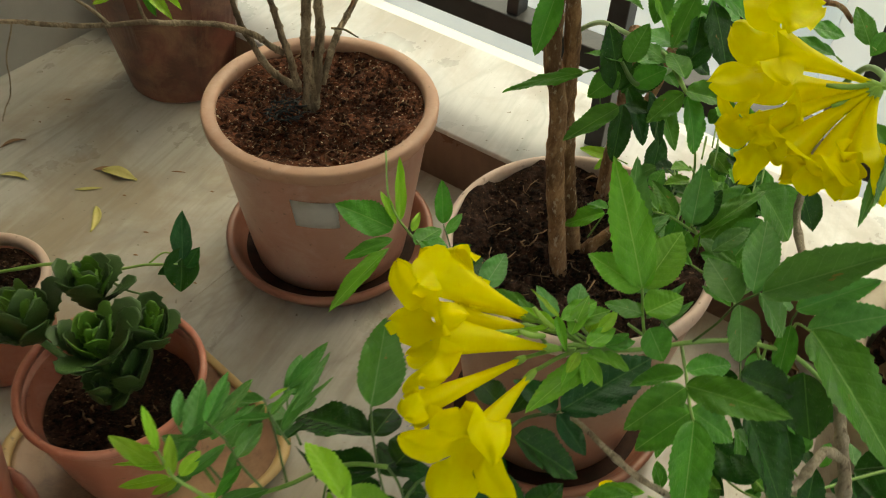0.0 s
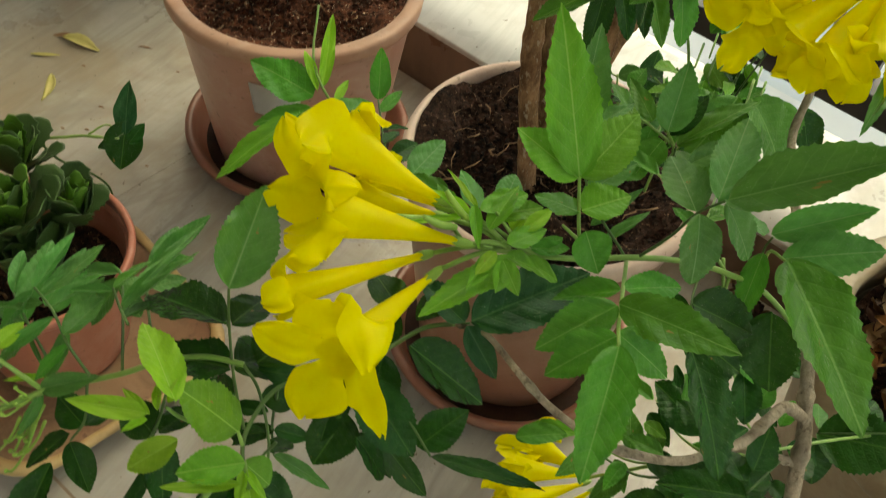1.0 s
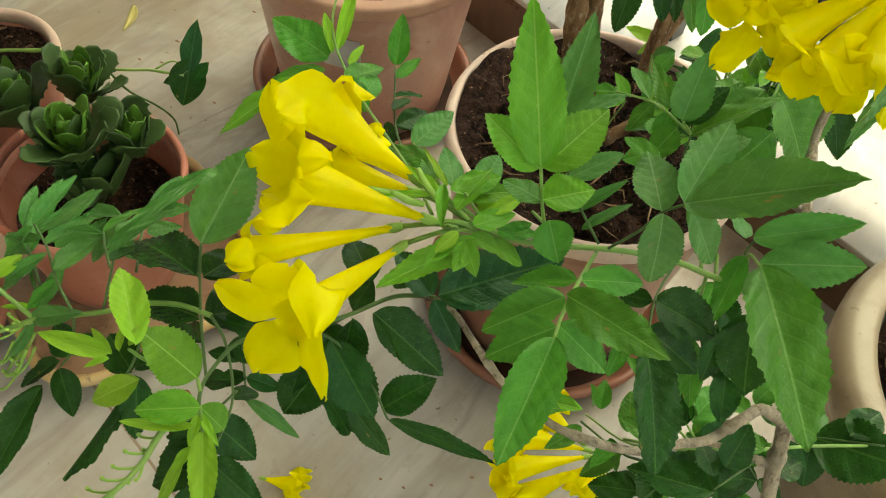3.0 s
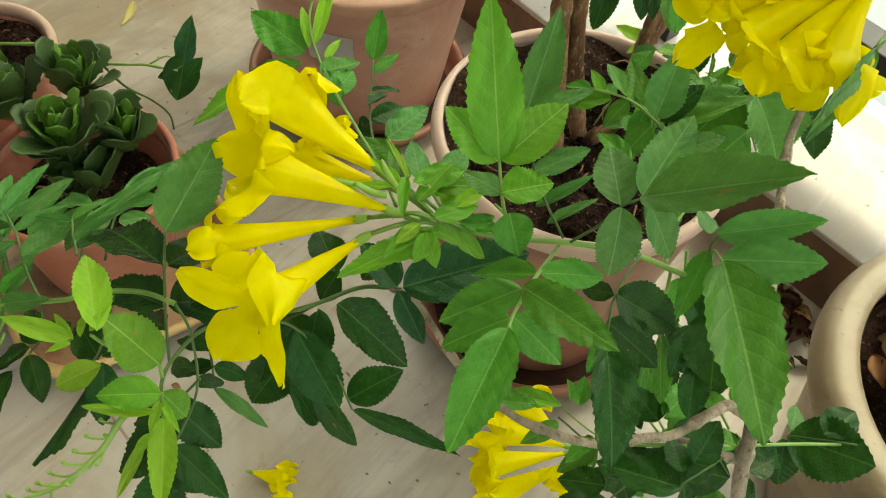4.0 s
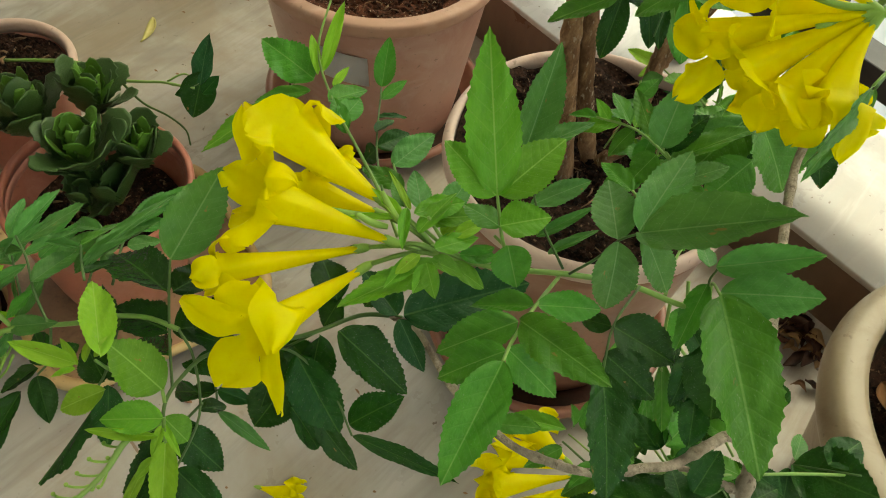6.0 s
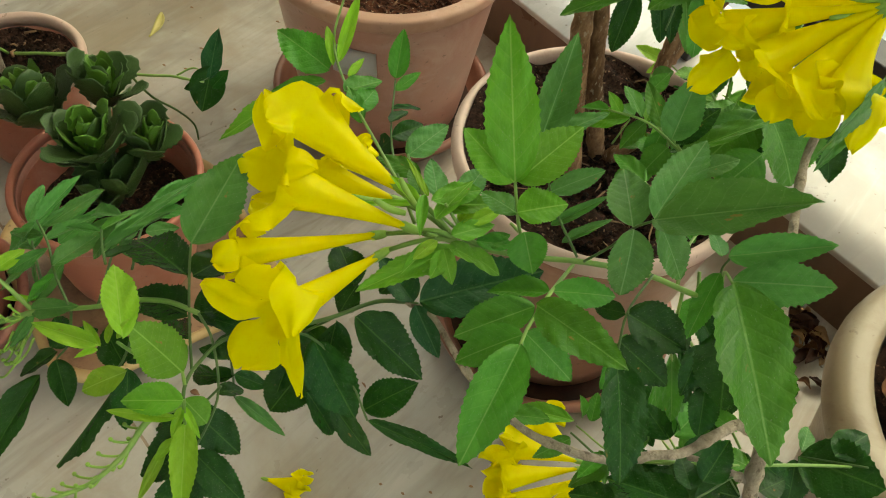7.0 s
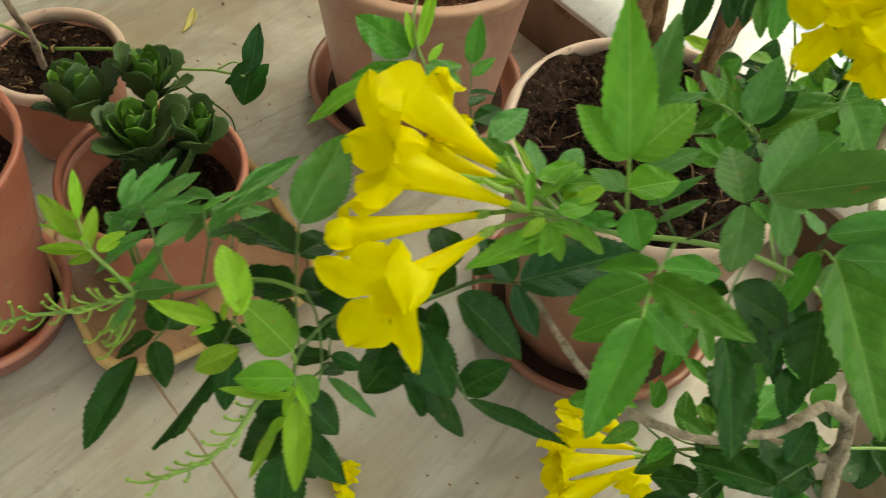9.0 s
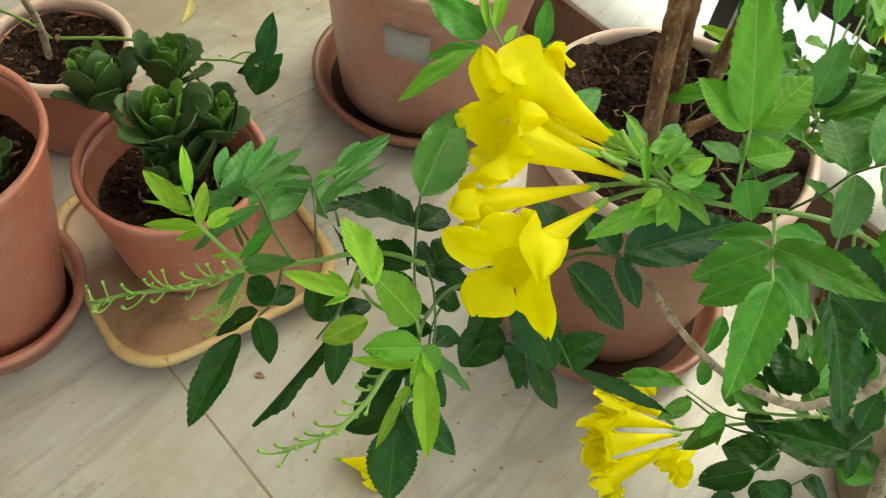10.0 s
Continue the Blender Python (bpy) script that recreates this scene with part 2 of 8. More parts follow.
part("wall", block(-6, 9, 6.5, 10, -6, 2.5), FACADE, house, smooth=False)
part("shutter", block(-1.05, -0.55, 6.44, 6.5, -4.2, -2.4), FACADE_BLUE, house, "blue-grey shutter", smooth=False)
part("shutter", block(0.6, 1.2, 6.44, 6.5, -4.2, -2.4), FACADE_BLUE, house, "blue-grey shutter", smooth=False)
part("roof", block(-6.2, 9.2, 6.3, 10.2, 2.5, 2.7), STREET, house, smooth=False)

# marble slabs of the floor, laid along the parapet with thin dark joints
for i in range(-2, 5):
    for j in range(-5, 1):
        u0, u1 = max(-0.6, -0.113 + 0.6 * i), min(2.6, -0.113 + 0.6 * (i + 1) - 0.0004)
        v0, v1 = max(-2.4, -0.534 + 0.6 * j), min(0.0, -0.534 + 0.6 * (j + 1) - 0.0022)
        if u1 - u0 > 0.02 and v1 - v0 > 0.02:
            part("floor_slab", block(u0, u1, v0, v1, -0.0006, 0.0, 0.0003), MARBLE, floor, smooth=False)

# railing on the coping
railing = thing("railing", (*(ORIGIN + V * 0.085), 0.076), "black painted iron balcony railing on the coping", "railing")
for k in range(-4, 19):
    u = 0.128 + 0.118 * k
    if -0.58 < u < 2.58:
        big = k % 6 == 0
        part("post" if big else "baluster", block(u - (0.0105 if big else 0.007), u + (0.0105 if big else 0.007), 0.073, 0.094, 0.0765 if big else 0.197, 0.95, 0.001), IRON, railing, smooth=False)
part("lower_rail", block(-0.6, 2.6, 0.068, 0.099, 0.172, 0.198, 0.0015), IRON, railing, smooth=False)
part("upper_rail", block(-0.6, 2.6, 0.062, 0.105, 0.95, 0.985, 0.002), IRON, railing, smooth=False)


# ---- pots ----
def pot(x, y, z0, r, h, base, clay, rim_clay, lip=0.022, out=0.006, wall=0.006, label="", group="potted plants", ribs=0, facets=0, turn=0.0, collar=False):
    p = thing("flower_pot", (x, y, z0), label, "flower pot", group)
    top = z0 + h
    ri = r - out
    prof = [(0.0, z0 + 0.004), (base - 0.006, z0 + 0.004), (base - 0.004, z0), (base, z0 + 0.004)]
    prof += [(base + (ri - base) * s, z0 + (h - lip) * s) for s in (0.15, 0.4, 0.7, 0.95)] + [(ri, top - lip)]
    prof += [(ri - wall, top - lip), (ri - wall, top - lip - 0.01)]
    n_in = 6 + ribs
    for k in range(1, n_in + 1):
        s = 1 - 0.8 * k / n_in
        prof.append((base + (ri - base) * s - wall - (0.0018 if ribs and k % 2 else 0), z0 + (h - lip) * s))
    prof.append((0.0, z0 + 0.02))
    part("body", lathe(prof, x, y, 72, 0.006, turn=turn, facets=facets, round_to=z0 + 0.05), clay, p, smooth=not facets)
    lipp = [(ri - wall, top - lip), (ri + 0.001, top - lip)]
    if collar:      # a thin flat band with a level top
        lipp += [(r - 0.0012, top - lip), (r - 0.0002, top - lip + 0.0010), (r, top - lip + 0.003), (r + 0.0006, top - 0.0030), (r - 0.0002, top - 0.0010), (r - 0.0018, top)]
    for k in range(0 if collar else 9):
        a = -math.pi / 2 + math.pi * k / 8
        lipp.append((r - lip * 0.28 + lip * 0.28 * math.cos(a), top - lip / 2 + lip / 2 * math.sin(a)))
    lipp += [(ri - wall * 0.6, top), (ri - wall, top - 0.003)]
    part("rim", lathe(lipp, x, y, 72, 0.006, closed=True, turn=turn, facets=facets), rim_clay, p, smooth=not facets)
    return p


def saucer(x, y, z0, r, clay, label, h=0.028):
    b = r * 0.84
    prof = [(0, z0 + 0.001), (b, z0), (b + 0.004, z0 + 0.002), (r - 0.006, z0 + h - 0.01), (r, z0 + h - 0.008), (r + 0.001, z0 + h - 0.003), (r - 0.002, z0 + h),
            (r - 0.007, z0 + h - 0.002), (r - 0.010, z0 + h - 0.010), (b - 0.002, z0 + 0.005), (0, z0 + 0.005)]
    s = tagged(part("saucer", lathe(prof, x, y, 72, 0.008), clay), label, "saucer", "saucers")
    part("damp_dirt", lathe([(0, z0 + 0.0072), (b * 0.7, z0 + 0.0070), (b + 0.001, z0 + 0.0066)], x, y, 48, 0.03), DAMP, s, "damp dark dirt")
    return s


def soil(x, y, z, r, material, label, amp=0.006, seed=1):
    """Lumpy earth filling a pot, with crumbs proud of it."""
    bm = bmesh.new()
    rng = random.Random(seed)
    rings = 26
    prev = None
    for i in range(rings + 1):
        rr = r * i / rings
        n = 1 if i == 0 else 84
        ring = []
        for k in range(n):
            a = 2 * math.pi * k / n
            q = Vector((math.cos(a) * rr, math.sin(a) * rr, seed))
            dz = amp * noise.noise(q * 28) + 0.45 * amp * noise.noise(q * 90) + 0.25 * amp * noise.noise(q * 220)
            ring.append(bm.verts.new((x + q.x, y + q.y, z + dz + amp * 0.8 * (i / rings) ** 4)))
        if prev:
            for k in range(n):
                if len(prev) == 1:
                    bm.faces.new((prev[0], ring[k], ring[(k + 1) % n]))
                else:
                    bm.faces.new((prev[k], ring[k], ring[(k + 1) % n], prev[(k + 1) % n]))
        prev = ring
    for _ in range(1500):
        a, rr = rng.uniform(0, 6.283), r * math.sqrt(rng.random()) * 0.96
        s = rng.uniform(0.0007, 0.0026) * (1.5 if rng.random() < 0.12 else 1)
        c = Vector((x + rr * math.cos(a), y + rr * math.sin(a), z + rng.uniform(0, amp * 0.6)))
        vs = [bm.verts.new(c + Vector((rng.uniform(0.6, 1.4) * s * d.x, rng.uniform(0.6, 1.4) * s * d.y, s * d.z))) for d in
              (Vector((1, 0, 0)), Vector((0, 1, 0)), Vector((-1, 0, 0)), Vector((0, -1, 0)), Vector((0, 0, 1)))]
        for k in range(4):
            bm.faces.new((vs[k], vs[(k + 1) % 4], vs[4]))
    return tagged(part("soil", bm, material, smooth=False), label, "soil", kind="stuff")


AX, AY = -0.090, 0.733
saucer(AX, AY, 0.0, 0.109, CLAY_SAUCER, "brick-coloured plastic saucer under the labelled pot")
pot(AX, AY, 0.006, 0.111, 0.185, 0.080, CLAY, CLAY_TAN, lip=0.013, out=0.007, collar=True, label="matte terracotta plastic pot with a blank white label")
soil(AX, AY, 0.174, 0.0985, SOIL_RED, "loose reddish-brown soil with wood chips", 0.009, 3)

BX, BY = 0.139, 0.535
saucer(BX, BY, 0.0, 0.104, CLAY_SAUCER, "terracotta plastic saucer, damp inside")
pot(BX, BY, 0.006, 0.104, 0.214, 0.074, CLAY_BROWN, CLAY_PALE, lip=0.016, out=0.004, wall=0.004, label="terracotta pot with a sun-faded pale rim")
soil(BX, BY, 0.206, 0.0955, SOIL_DARK, "dark moist soil with dry roots and chips", 0.011, 5)

DX, DY = -0.214, 0.453
pot(DX, DY, 0.012, 0.073, 0.111, 0.052, CLAY_RED, CLAY_RED, lip=0.008, out=0.003, wall=0.003, ribs=14, label="small thin red plastic nursery pot on a tray")
soil(DX, DY, 0.079, 0.0595, SOIL_DARK, "dark crumbly soil in the nursery pot", 0.006, 7)

EX, EY = -0.373, 0.558
pot(EX, EY, 0.0, 0.062, 0.102, 0.045, CLAY_RED, CLAY_PALE, lip=0.012, out=0.004, wall=0.004, label="small pot with a pale rim and a twining vine")
soil(EX, EY, 0.086, 0.052, SOIL_DARK, "dark moist soil round the vine's stem", 0.005, 9)

FX, FY = -0.335, 0.350
saucer(FX, FY, 0.0, 0.075, CLAY_RED, "red plastic saucer under the deep red pot", 0.03)
pot(FX, FY, 0.006, 0.085, 0.19, 0.057, CLAY_RED, CLAY_RED, lip=0.006, out=0.003, wall=0.003, label="deep red plastic pot with a small succulent")
soil(FX, FY, 0.150, 0.076, SOIL_DARK, "dry dark soil with pale stems", 0.006, 11)

GX, GY = 0.438, 0.429
pot(GX, GY, 0.0, 0.127, 0.20, 0.085, CREAM, CREAM, lip=0.034, out=0.012, wall=0.012, label="heavy cream ceramic pot, dusty with a thick rounded rim")
soil(GX, GY, 0.172, 0.098, SOIL_DARK, "dry earth littered with brown leaves", 0.007, 13)

CX, CY = -0.33, 1.03
pot(CX, CY, 0.0, 0.104, 0.22, 0.069, CLAY_DARK, CLAY_DARK, label="old dark-stained eight-sided terracotta pot by the wall", facets=8, turn=radians(34))
soil(CX, CY, 0.20, 0.085, SOIL_DARK, "dark soil in the stained pot", 0.006, 15)

HX, HY = 0.262, 0.240
pot(HX, HY, 0.0, 0.058, 0.125, 0.042, CLAY, CLAY, lip=0.014, out=0.004, wall=0.004, label="small terracotta pot holding the flowering shrub's stem")
soil(HX, HY, 0.108, 0.049, SOIL_DARK, "dark soil round the flowering shrub's stem", 0.004, 17)


# ---- plant materials ----
def leaf_mat(name, low, high, vein, gloss=0.33, through_light=0.22, relief_size=0.11, shine=0.30):
    """A leaf blade: grain, midrib and side veins in the blade's own length and width."""
    m, n, l, b = mat(name, gloss, 0, shine)
    tc = n.new("ShaderNodeTexCoord")
    sep = n.new("ShaderNodeSeparateXYZ")
    l.new(tc.outputs["Object"], sep.inputs[0])
    info = n.new("ShaderNodeObjectInfo")

    def calc(op, a, b2):
        x = n.new("ShaderNodeMath")
        x.operation = op
        for s, v in zip(x.inputs, (a, b2)):
            if isinstance(v, (int, float)):
                s.default_value = v
            else:
                l.new(v, s)
        return x.outputs[0]
    across = calc("ABSOLUTE", sep.outputs["Y"], 0)
    lean = calc("ADD", calc("MULTIPLY", across, 0.30), calc("MULTIPLY", calc("MULTIPLY", across, across), 0.25))
    wave = calc("COSINE", calc("MULTIPLY", calc("SUBTRACT", sep.outputs["X"], lean), 50.27), 0)
    side = ramp(n, l, wave, [(0.955, (0, 0, 0)), (1.0, (0.17, 0.17, 0.17))])
    ridge = ramp(n, l, wave, [(0.55, (0, 0, 0)), (1.0, (1, 1, 1))])
    rib = ramp(n, l, across, [(0.007, (0.62, 0.62, 0.62)), (0.020, (0, 0, 0))])
    shift = n.new("ShaderNodeVectorMath")
    shift.operation = "ADD"
    l.new(tc.outputs["Object"], shift.inputs[0])
    l.new(info.outputs["Random"], shift.inputs[1])
    grain = noise_tex(n, l, shift.outputs[0], 5, 6, 0.65)
    c = ramp(n, l, grain, [(0.3, low), (0.7, high)])
    tint = n.new("ShaderNodeHueSaturation")
    l.new(calc("ADD", 0.494, calc("MULTIPLY", info.outputs["Random"], 0.018)), tint.inputs["Hue"])
    l.new(calc("ADD", 0.8, calc("MULTIPLY", info.outputs["Random"], 0.4)), tint.inputs["Value"])
    l.new(c, tint.inputs["Color"])
    c = blend(n, l, side, tint.outputs["Color"], vein)
    c = blend(n, l, rib, c, vein)
    mottle = ramp(n, l, noise_tex(n, l, shift.outputs[0], 13, 7, 0.75), [(0.4, (0, 0, 0)), (0.75, (0.14, 0.14, 0.14))])
    c = blend(n, l, mottle, c, vein)
    chalk = ramp(n, l, noise_tex(n, l, shift.outputs[0], 38, 5, 0.75), [(0.62, (0, 0, 0)), (0.66, (0.42, 0.42, 0.42))])
    c = blend(n, l, chalk, c, (0.36, 0.42, 0.30))
    scorch = ramp(n, l, noise_tex(n, l, shift.outputs[0], 2.6, 4, 0.6), [(0.70, (0, 0, 0)), (0.73, (0.85, 0.85, 0.85))])
    c = blend(n, l, scorch, c, (0.30, 0.17, 0.05))
    l.new(c, b.inputs["Base Color"])
    net = n.new("ShaderNodeTexVoronoi")
    net.feature, net.inputs["Scale"].default_value = "DISTANCE_TO_EDGE", 17.0
    l.new(shift.outputs[0], net.inputs["Vector"])
    quilt = calc("MINIMUM", calc("ADD", 0.35, calc("MULTIPLY", net.outputs["Distance"], 1.6)), calc("SUBTRACT", 1.0, ridge))
    relief = blend(n, l, 0.4, quilt, noise_tex(n, l, shift.outputs[0], 8, 3, 0.5))
    bump(n, l, b, relief, relief_size, 0.02)
    tr = n.new("ShaderNodeBsdfTranslucent")
    warm = blend(n, l, 0.3, c, (0.20, 0.42, 0.03))
    l.new(warm, tr.inputs["Color"])
    mx = n.new("ShaderNodeMixShader")
    mx.inputs[0].default_value = through_light
    l.new(b.outputs[0], mx.inputs[1])
    l.new(tr.outputs[0], mx.inputs[2])
    l.new(mx.outputs[0], n["Material Output"].inputs["Surface"])
    return m


LEAF = {
    "green": leaf_mat("leaf_green", (0.058, 0.208, 0.013), (0.090, 0.285, 0.024), (0.23, 0.43, 0.11), 0.32),
    # dark green, deepened further: contact shade among the leaves is put into it
    "dark": leaf_mat("leaf_dark_shaded", (0.009, 0.045, 0.005), (0.021, 0.084, 0.010), (0.070, 0.18, 0.030), 0.25, 0.12, 0.12, 0.20),
    # red and blue raised: the sky's pale sheen is painted into this green
    "teal": leaf_mat("leaf_teal_sheen", (0.068, 0.205, 0.036), (0.106, 0.285, 0.058), (0.23, 0.40, 0.15), 0.28, 0.24, 0.10),
    "fresh": leaf_mat("leaf_fresh", (0.112, 0.30, 0.015), (0.158, 0.38, 0.026), (0.32, 0.54, 0.12), 0.34),
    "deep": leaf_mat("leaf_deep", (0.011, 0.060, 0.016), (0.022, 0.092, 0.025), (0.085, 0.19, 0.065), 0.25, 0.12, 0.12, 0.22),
    "lime": leaf_mat("leaf_young", (0.25, 0.50, 0.025), (0.36, 0.62, 0.05), (0.46, 0.68, 0.14), 0.4, 0.4),
}
SUCCULENT = plain("succulent_leaf", (0.022, 0.056, 0.013), (0.070, 0.128, 0.030), 45, 0.36, 0, 0.4, 0.3)
SUCCULENT_NEW = plain("succulent_new", (0.050, 0.15, 0.014), (0.15, 0.28, 0.034), 45, 0.42, 0, 0.4, 0.3)
STEM = plain("green_stem", (0.16, 0.30, 0.05), (0.26, 0.42, 0.10), 70, 0.45)
STEM_DARK = plain("dark_green_stem", (0.05, 0.115, 0.022), (0.10, 0.185, 0.042), 70, 0.5)
CALYX = plain("green_calyx", (0.20, 0.38, 0.05), (0.32, 0.50, 0.09), 60, 0.45)
DRY_LEAF = plain("dry_leaf", (0.12, 0.055, 0.03), (0.34, 0.20, 0.10), 40, 0.8)
YELLOW_LEAF = plain("fallen_yellow_leaf", (0.40, 0.36, 0.09), (0.56, 0.50, 0.20), 60, 0.7)


def bark(name, low, high, scar, patchy=0.75):
    m, n, l, b = mat(name, 0.85, 0, 0.25)
    v = coords(n, l, "Object", (1, 1, 0.45))
    c = ramp(n, l, noise_tex(n, l, v, 120, 8, 0.75), [(0.34, low), (0.64, high)])
    w = coords(n, l, "Object", (1, 1, 0.22))
    c = blend(n, l, ramp(n, l, noise_tex(n, l, w, 70, 6, 0.7, 0.5), [(0.46, (0, 0, 0)), (0.58, (patchy,) * 3)]), c, tuple(q * 0.55 for q in low))
    s = ramp(n, l, noise_tex(n, l, v, 330, 4, 0.6), [(0.58, (0, 0, 0)), (0.66, (0.7, 0.7, 0.7))])
    l.new(blend(n, l, s, c, scar), b.inputs["Base Color"])
    bump(n, l, b, noise_tex(n, l, v, 190, 7, 0.75), 1.0, 0.004)
    return m


BARK = bark("brown_bark", (0.19, 0.088, 0.040), (0.50, 0.30, 0.165), (0.62, 0.50, 0.38))
BARK_TAN = bark("tan_bark", (0.17, 0.12, 0.075), (0.44, 0.35, 0.24), (0.11, 0.07, 0.045))
BARK_GREY = bark("grey_bark", (0.27, 0.215, 0.15), (0.68, 0.58, 0.44), (0.15, 0.11, 0.075), 0.35)

pm, pn, pl, pb = mat("yellow_petal", 0.5, 0, 0.3)
pv = coords(pn, pl)
pcol = ramp(pn, pl, noise_tex(pn, pl, pv, 90, 5, 0.6), [(0.3, (0.92, 0.80, 0.004)), (0.7, (0.98, 0.92, 0.016))])
psp = noise_tex(pn, pl, coords(pn, pl, "Object", (1, 1, 1)), 420, 3, 0.7)
pcol = blend(pn, pl, ramp(pn, pl, psp, [(0.55, (0, 0, 0)), (0.75, (0.22, 0.22, 0.22))]), pcol, (0.84, 0.66, 0.003))
pl.new(pcol, pb.inputs["Base Color"])
bump(pn, pl, pb, noise_tex(pn, pl, pv, 150, 5, 0.6), 0.25, 0.002)
ptr = pn.new("ShaderNodeBsdfTranslucent")
pl.new(pcol, ptr.inputs["Color"])
pmx = pn.new("ShaderNodeMixShader")
pmx.inputs[0].default_value = 0.42
pl.new(pb.outputs[0], pmx.inputs[1])
pl.new(ptr.outputs[0], pmx.inputs[2])
pl.new(pmx.outputs[0], pn["Material Output"].inputs["Surface"])
PETAL = pm


# ---- plant parts ----
def blade_mesh(kind, seed, bite=1.0):
    """One leaflet, 1 long and 1 wide: rounded base, drawn-out tip, forward teeth, folded along its midrib and puckered between the side veins."""
    rng = random.Random(seed * 7 + 1)
    teeth = 15 + seed % 3
    n, half = teeth * 3, 5
    fold, droop, sway = rng.uniform(0.08, 0.30), rng.uniform(0.03, 0.18), rng.uniform(-0.06, 0.06)
    bend, twist = rng.uniform(-0.12, 0.12), rng.uniform(-0.25, 0.25)
    low, high = rng.uniform(0.56, 0.72), rng.uniform(0.78, 0.98)
    crest = low / (low + high)
    top = crest ** low * (1 - crest) ** high
    bm = bmesh.new()
    rows = []
    for i in range(n + 1):
        s = i / n
        w = 0.5 * s ** low * (1 - s) ** high / top
        if i in (0, n):
            w = 0.006
        on = 0.10 < s < 0.97
        saw = ((0.046, 0.012, -0.030)[i % 3] + rng.uniform(-0.016, 0.014)) * bite if on else 0.0
        row = []
        for k in range(-half, half + 1):
            f = k / half
            edge = abs(k) == half
            y = f * w * (1 + saw if edge else 1)
            x = s + (0.012 * bite if edge and i % 3 == 0 and on else 0)
            vein = s - 0.30 * abs(y) - 0.25 * y * y
            pucker = 0.008 * bite * math.cos(2 * math.pi * vein * 8.0) * min(1.0, abs(f) * 2.2) * min(1.0, w * 4)
            z = fold * abs(y) - droop * s * s + sway * math.sin(s * 5 + f) * abs(f) + 0.028 * math.sin(s * 15 + k * 1.3 + seed) * abs(f) * w * 2 - pucker + twist * y * (s - 0.4)
            row.append(bm.verts.new((x, y + bend * s * (1 - s), z)))
        rows.append(row)
    for a, b in zip(rows, rows[1:]):
        for k in range(2 * half):
            bm.faces.new((a[k], b[k], b[k + 1], a[k + 1]))
    me = bpy.data.meshes.new("leaflet")
    bm.to_mesh(me)
    bm.free()
    me.materials.append(LEAF[kind])
    for p in me.polygons:
        p.use_smooth = True
    return me


BLADES = {kind: [blade_mesh(kind, s) for s in range(7)] for kind in LEAF}
SMOOTH_BLADES = {kind: [blade_mesh(kind, s, 0.0) for s in range(7)] for kind in LEAF}
pick = random.Random(4)


def blade(parent, base, tip, width, facing=(0.12, -0.22, 0.95), kind="green", name="leaflet", smooth=None):
    """A leaflet from base to tip, its upper side towards facing."""
    b, t = Vector(base), Vector(tip)
    x = (t - b).normalized()
    jit = Vector((pick.uniform(-0.3, 0.3), pick.uniform(-0.3, 0.3), pick.uniform(-0.15, 0.15)))
    z = Vector(facing) + jit
    z = (z - x * z.dot(x)).normalized()
    y = z.cross(x)
    size = (t - b).length
    m = Matrix.Translation(b) @ Matrix((x, y, z)).transposed().to_4x4() @ Matrix.Diagonal((size, width, size * 0.55 + width * 0.45, 1))
    if smooth is None:          # young small leaves have no teeth yet
        smooth = width < 0.0075 and kind in ("fresh", "lime")
    ob = new(name, (SMOOTH_BLADES if smooth else BLADES)[kind][pick.randrange(7)])
    if parent is not None:
        ob.parent = parent
        ob.matrix_parent_inverse = Matrix.Translation(-parent.location) if parent.type == "EMPTY" else Matrix()
    ob.matrix_basis = m
    return ob


def stalk(plant, points, r0=0.0009, r1=0.0006, material=None, name="leaf", n=5, seg=7, rough=0.0):
    """A stalk through points: the part that leaflets or flowers hang from."""
    c = curve_pts(points, n * (3 if rough > 0.0009 else 1), rough)
    rad = taper(r0, r1, len(c))
    if rough:
        rad = [r * (1 + 0.18 * noise.noise(q * 150) + (0.28 if i % 11 == 4 and r0 < 0.006 else 0)) for i, (r, q) in enumerate(zip(rad, c))]
    return part(name, tube(c, rad, seg), material or STEM, plant)


